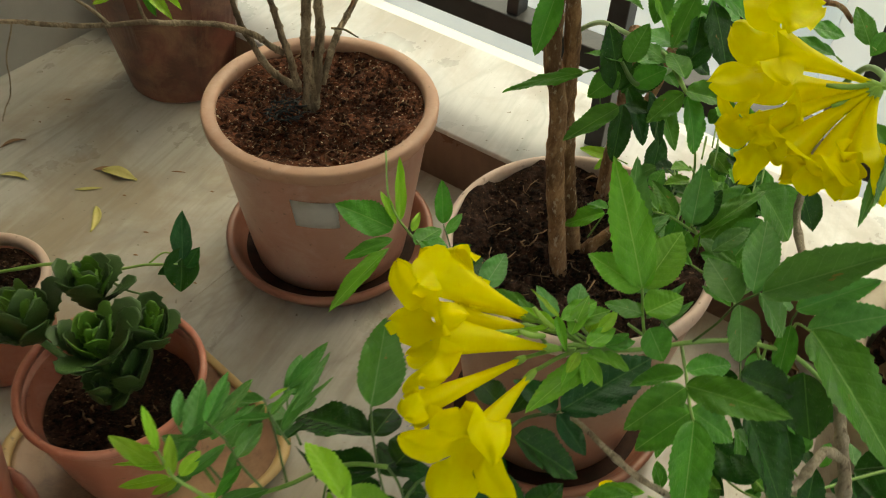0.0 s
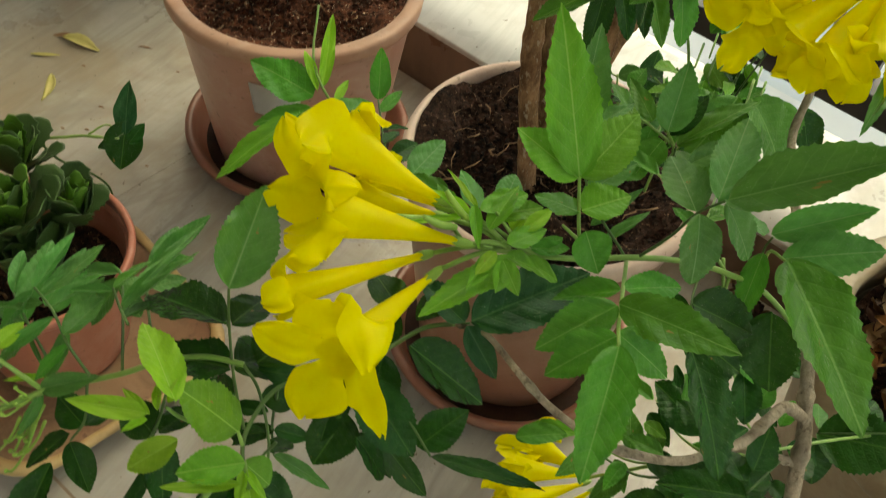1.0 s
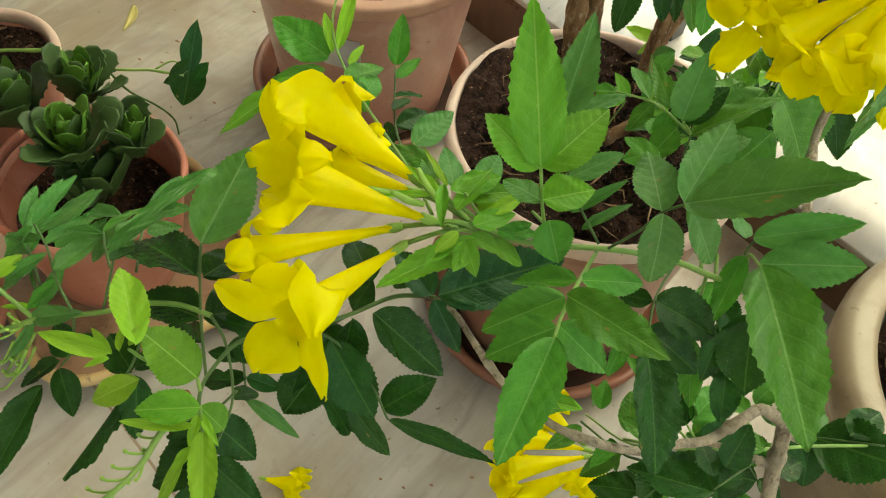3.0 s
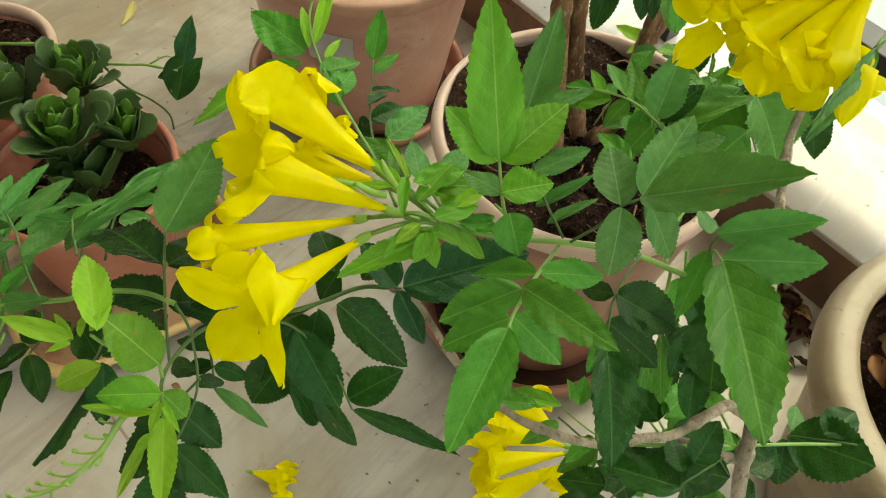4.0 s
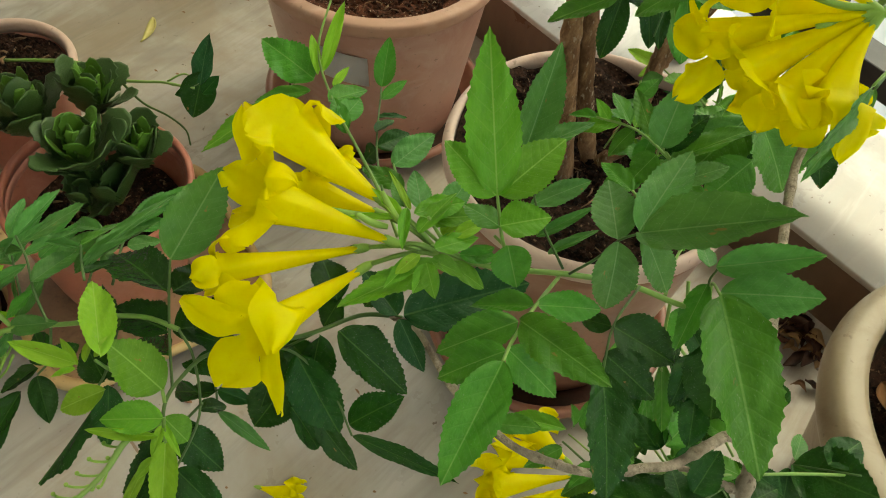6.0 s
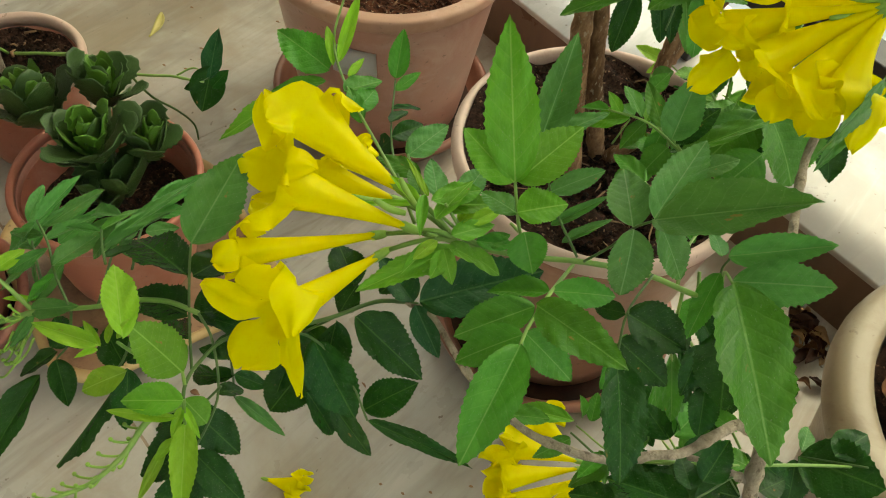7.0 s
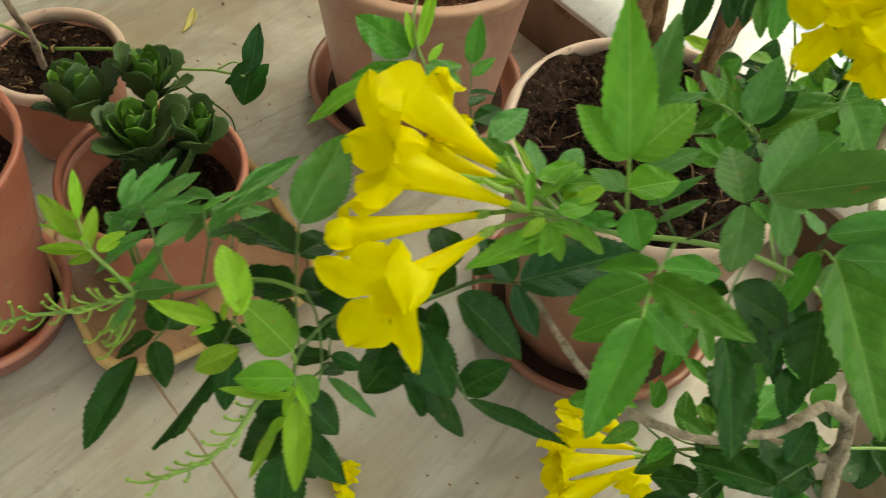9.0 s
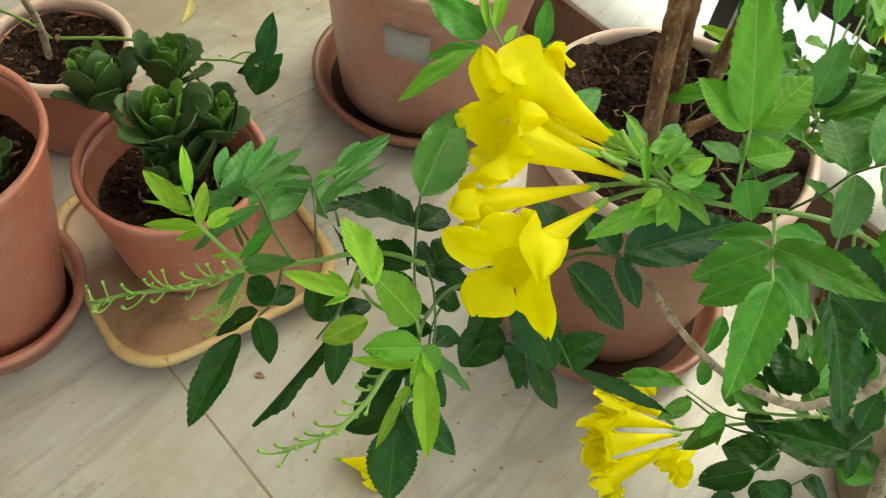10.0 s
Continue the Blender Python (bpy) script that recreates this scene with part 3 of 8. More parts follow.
def bloom(plant, base, throat, face, mouth, tips, seed=0, name="flower", slim=1.1):
    """A trumpet flower: a slender neck that widens to the mouth, and five rounded lobes, each with its tip and half width, that flare and fold back; a fifth to seventh number turns a lobe's flat side that way, or, with a trailing 1, is the point over which the lobe curls back across the mouth."""
    rng = random.Random(seed + 50)
    b, t, fx = Vector(base), Vector(throat), Vector(face).normalized()
    size = (t - b).length
    mid = b.lerp(t, 0.55).lerp(t - fx * size * 0.45, 0.6)
    bm, seg = bmesh.new(), 60
    up = fx.orthogonal().normalized()
    rings, side = [], None
    for i in range(19):
        s = i / 18
        c = b * (1 - s) ** 2 + mid * 2 * s * (1 - s) + t * s * s
        ax = ((mid - b) * (1 - s) + (t - mid) * s).normalized()
        if side is None:
            side = up
        side = (side - ax * side.dot(ax)).normalized()
        other = ax.cross(side)
        r = 0.0012 + (mouth - 0.0012) * (0.10 * s + 0.90 * max(0.0, (s - 0.14) / 0.86) ** slim)
        ring = []
        for k in range(seg):
            a = 2 * math.pi * k / seg
            crease = 1 + 0.05 * math.cos(5 * a + seed) * s + 0.06 * noise.noise(Vector((math.cos(a) * 1.5, math.sin(a) * 1.5 + seed, s * 3))) * s
            ring.append(c + (side * math.cos(a) + other * math.sin(a)) * r * crease)
        rings.append(ring)
    vs = [[bm.verts.new(p) for p in ring] for ring in rings]
    for p, q in zip(vs, vs[1:]):
        for k in range(seg):
            bm.faces.new((p[k], p[(k + 1) % seg], q[(k + 1) % seg], q[k]))
    # each lobe grows from its share of the mouth's rim
    heads = []
    for tip in tips:
        over = Vector(tip[4:7]) if len(tip) == 8 else None
        v = (over or Vector(tip[:3])) - t
        a = math.atan2(v.dot(other), v.dot(side)) % (2 * math.pi)
        heads.append([a, Vector(tip[:3]), tip[3], Vector(tip[4:7]) if len(tip) == 7 else None, over])
    heads.sort(key=lambda h: h[0])
    n = len(heads)
    for k in range(n):          # keep the shares even enough
        heads[k].append((heads[(k + 1) % n][0] - heads[k][0]) % (2 * math.pi))
    cuts = [int(round(((heads[k][0] + heads[k][5] / 2) % (2 * math.pi)) / (2 * math.pi) * seg)) % seg for k in range(n)]
    rim = vs[-1]
    for k in range(n):
        first, last = cuts[k - 1], cuts[k]
        count = (last - first) % seg
        if count < 2:
            continue
        arc = [rim[(first + q) % seg] for q in range(count + 1)]
        am = 2 * math.pi * (first + count / 2) / seg
        radial = side * math.cos(am) + other * math.sin(am)
        tang = other * math.cos(am) - side * math.sin(am)
        p0 = sum((q.co for q in arc), Vector()) / len(arc)
        root = t + radial * mouth
        tip, w, flat_to = heads[k][1], heads[k][2], heads[k][3]
        reach = (tip - root).length
        p1 = root + (fx * 0.55 + radial * 0.6).normalized() * reach * 0.42
        p1 = heads[k][4] or p1
        wave, shift, frill = rng.uniform(-1, 1), rng.uniform(0, 6.28), rng.uniform(0.5, 1.2)
        cup = rng.uniform(-0.22, 0.30)
        rows = [arc]
        steps = 11
        for j in range(1, steps + 1):
            v = j / steps
            c = root * (1 - v) ** 2 + p1 * 2 * v * (1 - v) + tip * v * v
            dv = ((p1 - root) * (1 - v) + (tip - p1) * v).normalized()
            sd = (tang - dv * tang.dot(dv)).normalized()
            if flat_to is not None:
                turned = dv.cross(flat_to).normalized()
                turned = turned if turned.dot(tang) > 0 else -turned
                sd = sd.lerp(turned, min(1.0, v * 1.8)).normalized()
            nm = sd.cross(dv)
            g = min(1.0, v / 0.55)
            g = g * g * (3 - 2 * g)
            open_half = math.tan(min(0.85, math.pi * count / seg)) * max(mouth, (c - t).dot(radial)) * 1.06
            h = (open_half * (1 - g) + w * g) * (1 - max(0.0, (v - 0.48) / 0.52) ** 2.6) ** 0.55 if j < steps else w * 0.16
            row = []
            for q in range(count + 1):
                u = 2 * q / count - 1
                flat = c + sd * u * h
                flat = flat + nm * (cup * u * u * h + 0.0011 * frill * math.sin(4.2 * u + shift + 2 * v) * v + 0.0006 * math.sin(11 * u + shift) * v * v * abs(u))
                flat = flat - nm * 0.0008 * math.exp(-(u / 0.16) ** 2) * (1 - v) + dv * (wave * 0.0010 * u - 0.0012 * math.exp(-(u / 0.2) ** 2) * v) * v
                held = arc[q].co + (c - root)
                m = min(1.0, v / 0.25)
                m = m * m * (3 - 2 * m)
                row.append(bm.verts.new(held.lerp(flat, m) + noise.noise_vector(flat * 130 + Vector((seed, 0, 0))) * 0.0011 * v))
            rows.append(row)
        for r0, r1 in zip(rows, rows[1:]):
            for q in range(count):
                bm.faces.new((r0[q], r0[q + 1], r1[q + 1], r1[q]))
    f = part(name, bm, PETAL, plant, "bright yellow trumpet flower")
    cup_bm = bmesh.new()
    ax = (mid - b).normalized()
    sx = ax.orthogonal().normalized()
    sy = ax.cross(sx)
    rr = (0.0004, 0.0009, 0.0013, 0.0015, 0.0016, 0.0016, 0.0017)
    cring = [[cup_bm.verts.new(b + ax * (-0.0020 + 0.0060 * i / 6 + (0.0016 if i == 6 and k % 3 == 0 else 0)) + (sx * math.cos(6.283 * k / 15) + sy * math.sin(6.283 * k / 15)) * rr[i]) for k in range(15)] for i in range(7)]
    for p, q in zip(cring, cring[1:]):
        for k in range(15):
            cup_bm.faces.new((p[k], p[(k + 1) % 15], q[(k + 1) % 15], q[k]))
    part("calyx", cup_bm, CALYX, f, "small green calyx")
    return f


def star(throat, face, mouth, reach, back, seed, flat_to=(0.05, -0.5, 0.86)):
    """Five lobe tips spread round a mouth and folded back, as bloom() takes them."""
    rng = random.Random(seed + 300)
    t, fx = Vector(throat), Vector(face).normalized()
    sx = fx.orthogonal().normalized()
    sy = fx.cross(sx)
    out, turn = [], rng.uniform(0, 6.28)
    for k in range(5):
        a = turn + 1.2566 * k + rng.uniform(-0.15, 0.15)
        ln = reach * rng.uniform(0.85, 1.2)
        p = t + (sx * math.cos(a) + sy * math.sin(a)) * (mouth + ln * 0.75) + fx * (ln * 0.25 - back * rng.uniform(0.4, 1.4))
        out.append((*p, ln * rng.uniform(0.62, 0.75), *flat_to))
    return out


def bud(plant, base, tip, r=0.0012, material=None):
    """A closed bud; the smallest are hooked stalks with a knob at the end, left where flowers fell."""
    b, t = Vector(base), Vector(tip)
    if r < 0.00105:
        size = (t - b).length
        c = curve_pts([b, b.lerp(t, 0.4) + Vector((0, 0, -0.22 * size)), b.lerp(t, 0.85) + Vector((0, 0, -0.20 * size)), t, t + Vector((0, 0, 0.0008))], 4)
        n = len(c)
        rad = [0.00042 + (0.00026 if n - 6 < i < n - 1 else 0.0) + (0.00015 if i < 2 else 0.0) for i in range(n)]
        return part("pedicel", tube(c, rad, 7), material or CALYX, plant, "hooked pale green flower stalk with a knob")
    c = curve_pts([b, b.lerp(t, 0.5) + Vector((0, 0, -0.0012)), t], 4)
    rad = [r * (0.45 + 0.55 * math.sin(math.pi * min(1, 0.15 + 0.75 * i / (len(c) - 1)))) for i in range(len(c))]
    return part("bud", tube(c, rad, 8), material or CALYX, plant, "unopened green flower bud")


def spoon_mesh(material, curl, seed):
    """A thick spoon-shaped succulent leaf, 1 long, a little cupped, with uneven scalloped edges."""
    rng = random.Random(seed)
    bm = bmesh.new()
    n, seg, rings = 18, 14, []
    lean = rng.uniform(-0.12, 0.12)
    for i in range(n + 1):
        s = i / n
        w = 0.075 + 0.25 * math.sin(math.pi * min(1, s ** 1.5 * 0.93)) + 0.03 * s if s < 0.985 else 0.10
        th = 0.05 * (1 - 0.7 * s)
        sc = 1 + ((0.13 if i % 3 == 0 else -0.07) + rng.uniform(-0.04, 0.04)) * (s > 0.3)
        wave = 0.03 * math.sin(7 * s + seed)
        rings.append([bm.verts.new((s, w * sc * math.cos(a) + lean * s * s, curl * s * s + (0.5 + wave * 6) * (w * math.cos(a)) ** 2 + wave * math.cos(a) + th * math.sin(a))) for a in (2 * math.pi * k / seg for k in range(seg))])
    for p, q in zip(rings, rings[1:]):
        for k in range(seg):
            bm.faces.new((p[k], p[(k + 1) % seg], q[(k + 1) % seg], q[k]))
    bm.faces.new(rings[0][::-1])
    bm.faces.new(rings[-1])
    bmesh.ops.recalc_face_normals(bm, faces=bm.faces)
    me = bpy.data.meshes.new("leaf")
    bm.to_mesh(me)
    bm.free()
    me.materials.append(material)
    for p in me.polygons:
        p.use_smooth = True
    return me


SPOON_OLD = [spoon_mesh(SUCCULENT, c, i) for i, c in enumerate((0.30, 0.12, -0.10, 0.22))]
SPOON_NEW = [spoon_mesh(SUCCULENT_NEW, c, i + 9) for i, c in enumerate((0.16, 0.04, 0.24, -0.05))]


def rosette(plant, centre, size, up=(0, 0, 1), layers=4, seed=0, fresh=2):
    """Leaves in crossed pairs round a short stem, the inner ones small, upright and bright."""
    rng = random.Random(seed + 900)
    axis = Vector(up).normalized()
    sx = axis.orthogonal().normalized()
    sy = axis.cross(sx)
    for j in range(layers):
        f = j / max(1, layers - 1)
        young = j >= layers - fresh
        for k in range(4):
            a = math.pi / 2 * k + 0.9 * j + rng.uniform(-0.35, 0.35) + seed
            rise = 0.82 + 0.60 * f + rng.uniform(-0.25, 0.22)
            x = ((sx * math.cos(a) + sy * math.sin(a)) * math.cos(rise) + axis * math.sin(rise)).normalized()
            z = (axis - x * axis.dot(x)).normalized()
            ln = size * (1.3 - 0.30 * f) * rng.uniform(0.75, 1.15)
            slim = rng.uniform(0.48, 0.70) if young else rng.uniform(0.80, 1.0)
            ob = new("leaf", (SPOON_NEW if young else SPOON_OLD)[rng.randrange(4)])
            ob.parent = plant
            ob.matrix_parent_inverse = Matrix.Translation(-plant.location)
            out = (sx * math.cos(a) + sy * math.sin(a)) * size * 0.12
            ob.matrix_basis = Matrix.Translation(Vector(centre) + out + axis * size * 0.30 * f) @ Matrix((x, z.cross(x), z)).transposed().to_4x4() @ Matrix.Diagonal((ln, ln * slim, ln, 1))


def chips(name, x, y, z, r, count, length, material, label, seed, wide=0.0012):
    """Dry chips and rootlets strewn over earth."""
    rng = random.Random(seed)
    bm = bmesh.new()
    for _ in range(count):
        a, rr = rng.uniform(0, 6.283), r * math.sqrt(rng.random())
        p = Vector((x + rr * math.cos(a), y + rr * math.sin(a), z + rng.uniform(0.001, 0.005)))
        h = rng.uniform(0, 6.283)
        d = Vector((math.cos(h), math.sin(h), rng.uniform(-0.25, 0.25))) * length * rng.uniform(0.3, 1.0)
        k = d.cross(Vector((0, 0, 1))).normalized() * length * rng.uniform(-0.2, 0.2)
        w = wide * rng.uniform(0.4, 1.3)
        tube([p, p + d * 0.5 + k + Vector((0, 0, 0.001)), p + d], [w, w * 0.9, w * 0.4], 5, bm)
    return tagged(part(name, bm, material), label, "debris", kind="stuff")


# ---- the flowering shrub in front ----
shrub = thing("flowering_shrub", (0.262, 0.245, 0.104), "yellow trumpet-flower shrub with toothed pinnate leaves and arching stems", "shrub", "potted plants")
stalk(shrub, [(0.2620, 0.2450, 0.1040), (0.2602, 0.2625, 0.2104), (0.2330, 0.2734, 0.3162), (0.2304, 0.2792, 0.3296), (0.2262, 0.2935, 0.3469), (0.2228, 0.3111, 0.3603), (0.2217, 0.3463, 0.3675), (0.2216, 0.3973, 0.3735), (0.2210, 0.4066, 0.3991), (0.2176, 0.4098, 0.4456)], 0.0036, 0.0014, BARK_GREY, "trunk", 7, 10, 0.0006)
stalk(shrub, [(0.2287, 0.2821, 0.3357), (0.2166, 0.2792, 0.3467), (0.2088, 0.2715, 0.3498), (0.1972, 0.2586, 0.3510), (0.1844, 0.2504, 0.3558), (0.1706, 0.2416, 0.3591), (0.1492, 0.2336, 0.3716), (0.1319, 0.2331, 0.3803), (0.1125, 0.2401, 0.3910), (0.0961, 0.2521, 0.3974), (0.0861, 0.2546, 0.3970)], 0.0023, 0.001, BARK_GREY, "branch", 6, 10, 0.0006)
stalk(shrub, [(0.0861, 0.2546, 0.3970), (0.0761, 0.2513, 0.3962), (0.0652, 0.2375, 0.4003), (0.0518, 0.2270, 0.4011), (0.0385, 0.2177, 0.4026), (0.0336, 0.2075, 0.4009), (0.0329, 0.1992, 0.4000), (0.0356, 0.1910, 0.3961)], 0.0008, 0.0006, STEM_DARK, "branch", 6, 8, 0)
stalk(shrub, [(0.0877, 0.2608, 0.4287), (0.1066, 0.2661, 0.4234), (0.1211, 0.2711, 0.4197), (0.1392, 0.2774, 0.4177), (0.1586, 0.2844, 0.4122), (0.1737, 0.2884, 0.4052), (0.1946, 0.2988, 0.3870), (0.2235, 0.3023, 0.3575)], 0.0009, 0.0011, STEM, "branch", 6, 8, 0)
stalk(shrub, [(0.2330, 0.2734, 0.3162), (0.2239, 0.2725, 0.3195), (0.2187, 0.2758, 0.3165), (0.2078, 0.2794, 0.3084)], 0.002, 0.0012, BARK_GREY, "branch", 6, 8, 0.0006)
stalk(shrub, [(0.1822, 0.2948, 0.2613), (0.2001, 0.2887, 0.2789), (0.2275, 0.2914, 0.2890), (0.2642, 0.3078, 0.2826), (0.2979, 0.3221, 0.2752)], 0.0008, 0.0008, STEM, "branch", 6, 8, 0)
leaf = stalk(shrub, [(0.1216, 0.2703, 0.4203), (0.1165, 0.2676, 0.4366), (0.1120, 0.2675, 0.4572)], 0.0007, 0.0005)
blade(leaf, (0.1120, 0.2675, 0.4572), (0.0986, 0.2884, 0.4970), 0.0158, kind="fresh")
blade(leaf, (0.1117, 0.2672, 0.4571), (0.0927, 0.2761, 0.4640), 0.0122, kind="fresh")
blade(leaf, (0.1126, 0.2678, 0.4573), (0.1262, 0.2852, 0.4691), 0.0139, kind="fresh")
blade(leaf, (0.1150, 0.2648, 0.4473), (0.1286, 0.2716, 0.4501), 0.0133, kind="fresh")
blade(leaf, (0.1148, 0.2665, 0.4448), (0.1018, 0.2734, 0.4431), 0.0095)
blade(leaf, (0.1183, 0.2661, 0.4377), (0.1246, 0.2584, 0.4286), 0.0125)
leaf = stalk(shrub, [(0.1368, 0.2842, 0.4105), (0.1236, 0.2956, 0.4210), (0.1133, 0.3076, 0.4376)], 0.0005, 0.0004, material=STEM_DARK)
blade(leaf, (0.1135, 0.3076, 0.4376), (0.1154, 0.3297, 0.4659), 0.0130, kind="teal")
blade(leaf, (0.1136, 0.3098, 0.4329), (0.1324, 0.3255, 0.4413), 0.0085, kind="teal")
blade(leaf, (0.1200, 0.2969, 0.4224), (0.1375, 0.3123, 0.4272), 0.0078, kind="teal")
blade(leaf, (0.1249, 0.2928, 0.4125), (0.1413, 0.3070, 0.4202), 0.0043, kind="teal")
blade(leaf, (0.1304, 0.2896, 0.4093), (0.1446, 0.3015, 0.4157), 0.0040, kind="teal")
leaf = stalk(shrub, [(0.1389, 0.2745, 0.4218), (0.1454, 0.2746, 0.4334), (0.1495, 0.2742, 0.4449), (0.1545, 0.2714, 0.4545)], 0.0005, 0.0004, material=STEM_DARK)
blade(leaf, (0.1538, 0.2692, 0.4568), (0.1865, 0.2578, 0.4932), 0.0154, facing=(0.05, -0.38, 0.92), kind="teal")
blade(leaf, (0.1491, 0.2744, 0.4451), (0.1414, 0.2952, 0.4490), 0.0141, kind="teal")
blade(leaf, (0.1542, 0.2761, 0.4493), (0.1636, 0.3075, 0.4582), 0.0133, kind="teal")
blade(leaf, (0.1494, 0.2719, 0.4470), (0.1526, 0.2574, 0.4321), 0.0143, kind="teal")
blade(leaf, (0.1557, 0.2731, 0.4518), (0.1693, 0.2668, 0.4363), 0.0108, kind="teal")
leaf = stalk(shrub, [(0.1360, 0.2756, 0.4168), (0.1313, 0.2519, 0.4303), (0.1283, 0.2340, 0.4376), (0.1276, 0.2248, 0.4410)], 0.0007, 0.0005)
blade(leaf, (0.1276, 0.2250, 0.4412), (0.1218, 0.1906, 0.4295), 0.0146)
blade(leaf, (0.1275, 0.2294, 0.4394), (0.1099, 0.2208, 0.4284), 0.0118)
blade(leaf, (0.1282, 0.2415, 0.4369), (0.1077, 0.2291, 0.4274), 0.0121)
blade(leaf, (0.1278, 0.2305, 0.4389), (0.1456, 0.2261, 0.4291), 0.0118)
blade(leaf, (0.1286, 0.2419, 0.4371), (0.1538, 0.2216, 0.4532), 0.0131)
blade(leaf, (0.1311, 0.2537, 0.4292), (0.1119, 0.2516, 0.4219), 0.0080)
blade(leaf, (0.1319, 0.2540, 0.4292), (0.1519, 0.2639, 0.4245), 0.0100)
leaf = stalk(shrub, [(0.1627, 0.2852, 0.4121), (0.1569, 0.2645, 0.4154), (0.1574, 0.2489, 0.4114)], 0.0005, 0.0004, material=STEM_DARK)
blade(leaf, (0.1572, 0.2486, 0.4125), (0.1700, 0.2146, 0.4019), 0.0167, kind="dark")
blade(leaf, (0.1568, 0.2644, 0.4154), (0.1794, 0.2634, 0.4073), 0.0161, kind="dark")
blade(leaf, (0.1566, 0.2559, 0.4117), (0.1768, 0.2501, 0.4043), 0.0143, kind="dark")
blade(leaf, (0.1566, 0.2655, 0.4137), (0.1458, 0.2734, 0.4012), 0.0067, kind="dark")
leaf = stalk(shrub, [(0.1916, 0.2987, 0.3899), (0.1860, 0.2959, 0.4112), (0.1878, 0.2860, 0.4187)], 0.0007, 0.0005)
blade(leaf, (0.1872, 0.2849, 0.4205), (0.2107, 0.2329, 0.4088), 0.0266)
blade(leaf, (0.1850, 0.2968, 0.4095), (0.1815, 0.2803, 0.3880), 0.0094)
blade(leaf, (0.1983, 0.2939, 0.3828), (0.2050, 0.2763, 0.3565), 0.0219, facing=(-0.3, -0.3, 0.7), kind="dark")
leaf = stalk(shrub, [(0.1916, 0.2987, 0.3899), (0.1859, 0.2989, 0.4072), (0.1860, 0.2987, 0.4158)], 0.0005, 0.0004, material=STEM_DARK)
blade(leaf, (0.1854, 0.2993, 0.4163), (0.2161, 0.3044, 0.4314), 0.0114, kind="teal")
blade(leaf, (0.1880, 0.2899, 0.4152), (0.2180, 0.2909, 0.4275), 0.0156, kind="teal")
blade(leaf, (0.1838, 0.3000, 0.4146), (0.1799, 0.3135, 0.4125), 0.0072, kind="teal")
leaf = stalk(shrub, [(0.2195, 0.3583, 0.4702), (0.2112, 0.3375, 0.4725)], 0.0005, 0.0004, material=STEM_DARK)
blade(leaf, (0.2111, 0.3377, 0.4727), (0.1968, 0.3033, 0.4624), 0.0069, kind="teal")
leaf = stalk(shrub, [(0.2257, 0.4183, 0.3756), (0.2306, 0.4258, 0.3741)], 0.0005, 0.0004, material=STEM_DARK)
blade(leaf, (0.2310, 0.4278, 0.3730), (0.2415, 0.4159, 0.3526), 0.0153, kind="dark")
blade(leaf, (0.2172, 0.4261, 0.3765), (0.2216, 0.4047, 0.3601), 0.0260)
blade(leaf, (0.2085, 0.4270, 0.3723), (0.2007, 0.4144, 0.3581), 0.0165, kind="dark")
leaf = stalk(shrub, [(0.0311, 0.2059, 0.3964), (0.0254, 0.2173, 0.4032), (0.0217, 0.2280, 0.4153), (0.0205, 0.2340, 0.4236)], 0.0005, 0.0004, material=STEM_DARK)
blade(leaf, (0.0205, 0.2340, 0.4236), (0.0229, 0.2684, 0.4321), 0.0173, kind="teal")
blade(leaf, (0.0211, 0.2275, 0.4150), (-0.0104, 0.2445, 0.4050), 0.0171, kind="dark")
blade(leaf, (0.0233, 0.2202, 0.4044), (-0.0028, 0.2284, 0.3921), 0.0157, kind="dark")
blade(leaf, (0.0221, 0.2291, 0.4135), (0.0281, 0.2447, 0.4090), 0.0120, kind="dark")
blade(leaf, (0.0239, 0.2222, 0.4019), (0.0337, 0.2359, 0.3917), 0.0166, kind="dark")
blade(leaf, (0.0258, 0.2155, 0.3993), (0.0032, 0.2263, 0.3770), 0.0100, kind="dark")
leaf = stalk(shrub, [(-0.0152, 0.2119, 0.4006), (-0.0247, 0.2200, 0.4018), (-0.0327, 0.2292, 0.4036), (-0.0413, 0.2361, 0.4038)], 0.0005, 0.0004, material=STEM_DARK)
blade(leaf, (-0.0412, 0.2356, 0.4034), (-0.0374, 0.2577, 0.4064), 0.0054, kind="teal")
blade(leaf, (-0.0389, 0.2341, 0.4019), (-0.0282, 0.2570, 0.4045), 0.0051, kind="teal")
blade(leaf, (-0.0414, 0.2352, 0.4032), (-0.0548, 0.2273, 0.3870), 0.0054, kind="teal")
blade(leaf, (-0.0348, 0.2306, 0.4025), (-0.0250, 0.2463, 0.4024), 0.0046, kind="teal")
blade(leaf, (-0.0321, 0.2278, 0.4025), (-0.0472, 0.2186, 0.3920), 0.0046, kind="teal")
blade(leaf, (-0.0264, 0.2218, 0.4034), (-0.0208, 0.2385, 0.4022), 0.0070, kind="teal")
blade(leaf, (-0.0245, 0.2200, 0.4019), (-0.0350, 0.2116, 0.3911), 0.0042)
blade(leaf, (-0.0381, 0.2331, 0.4011), (-0.0526, 0.2323, 0.3966), 0.0039, kind="teal")
blade(leaf, (-0.0395, 0.2346, 0.4024), (-0.0351, 0.2464, 0.4041), 0.0025, kind="teal")
leaf = stalk(shrub, [(-0.0076, 0.2254, 0.4093), (-0.0128, 0.2318, 0.4086), (-0.0171, 0.2381, 0.4076)], 0.0005, 0.0004, material=STEM_DARK)
blade(leaf, (-0.0171, 0.2381, 0.4076), (-0.0107, 0.2537, 0.4055), 0.0035)
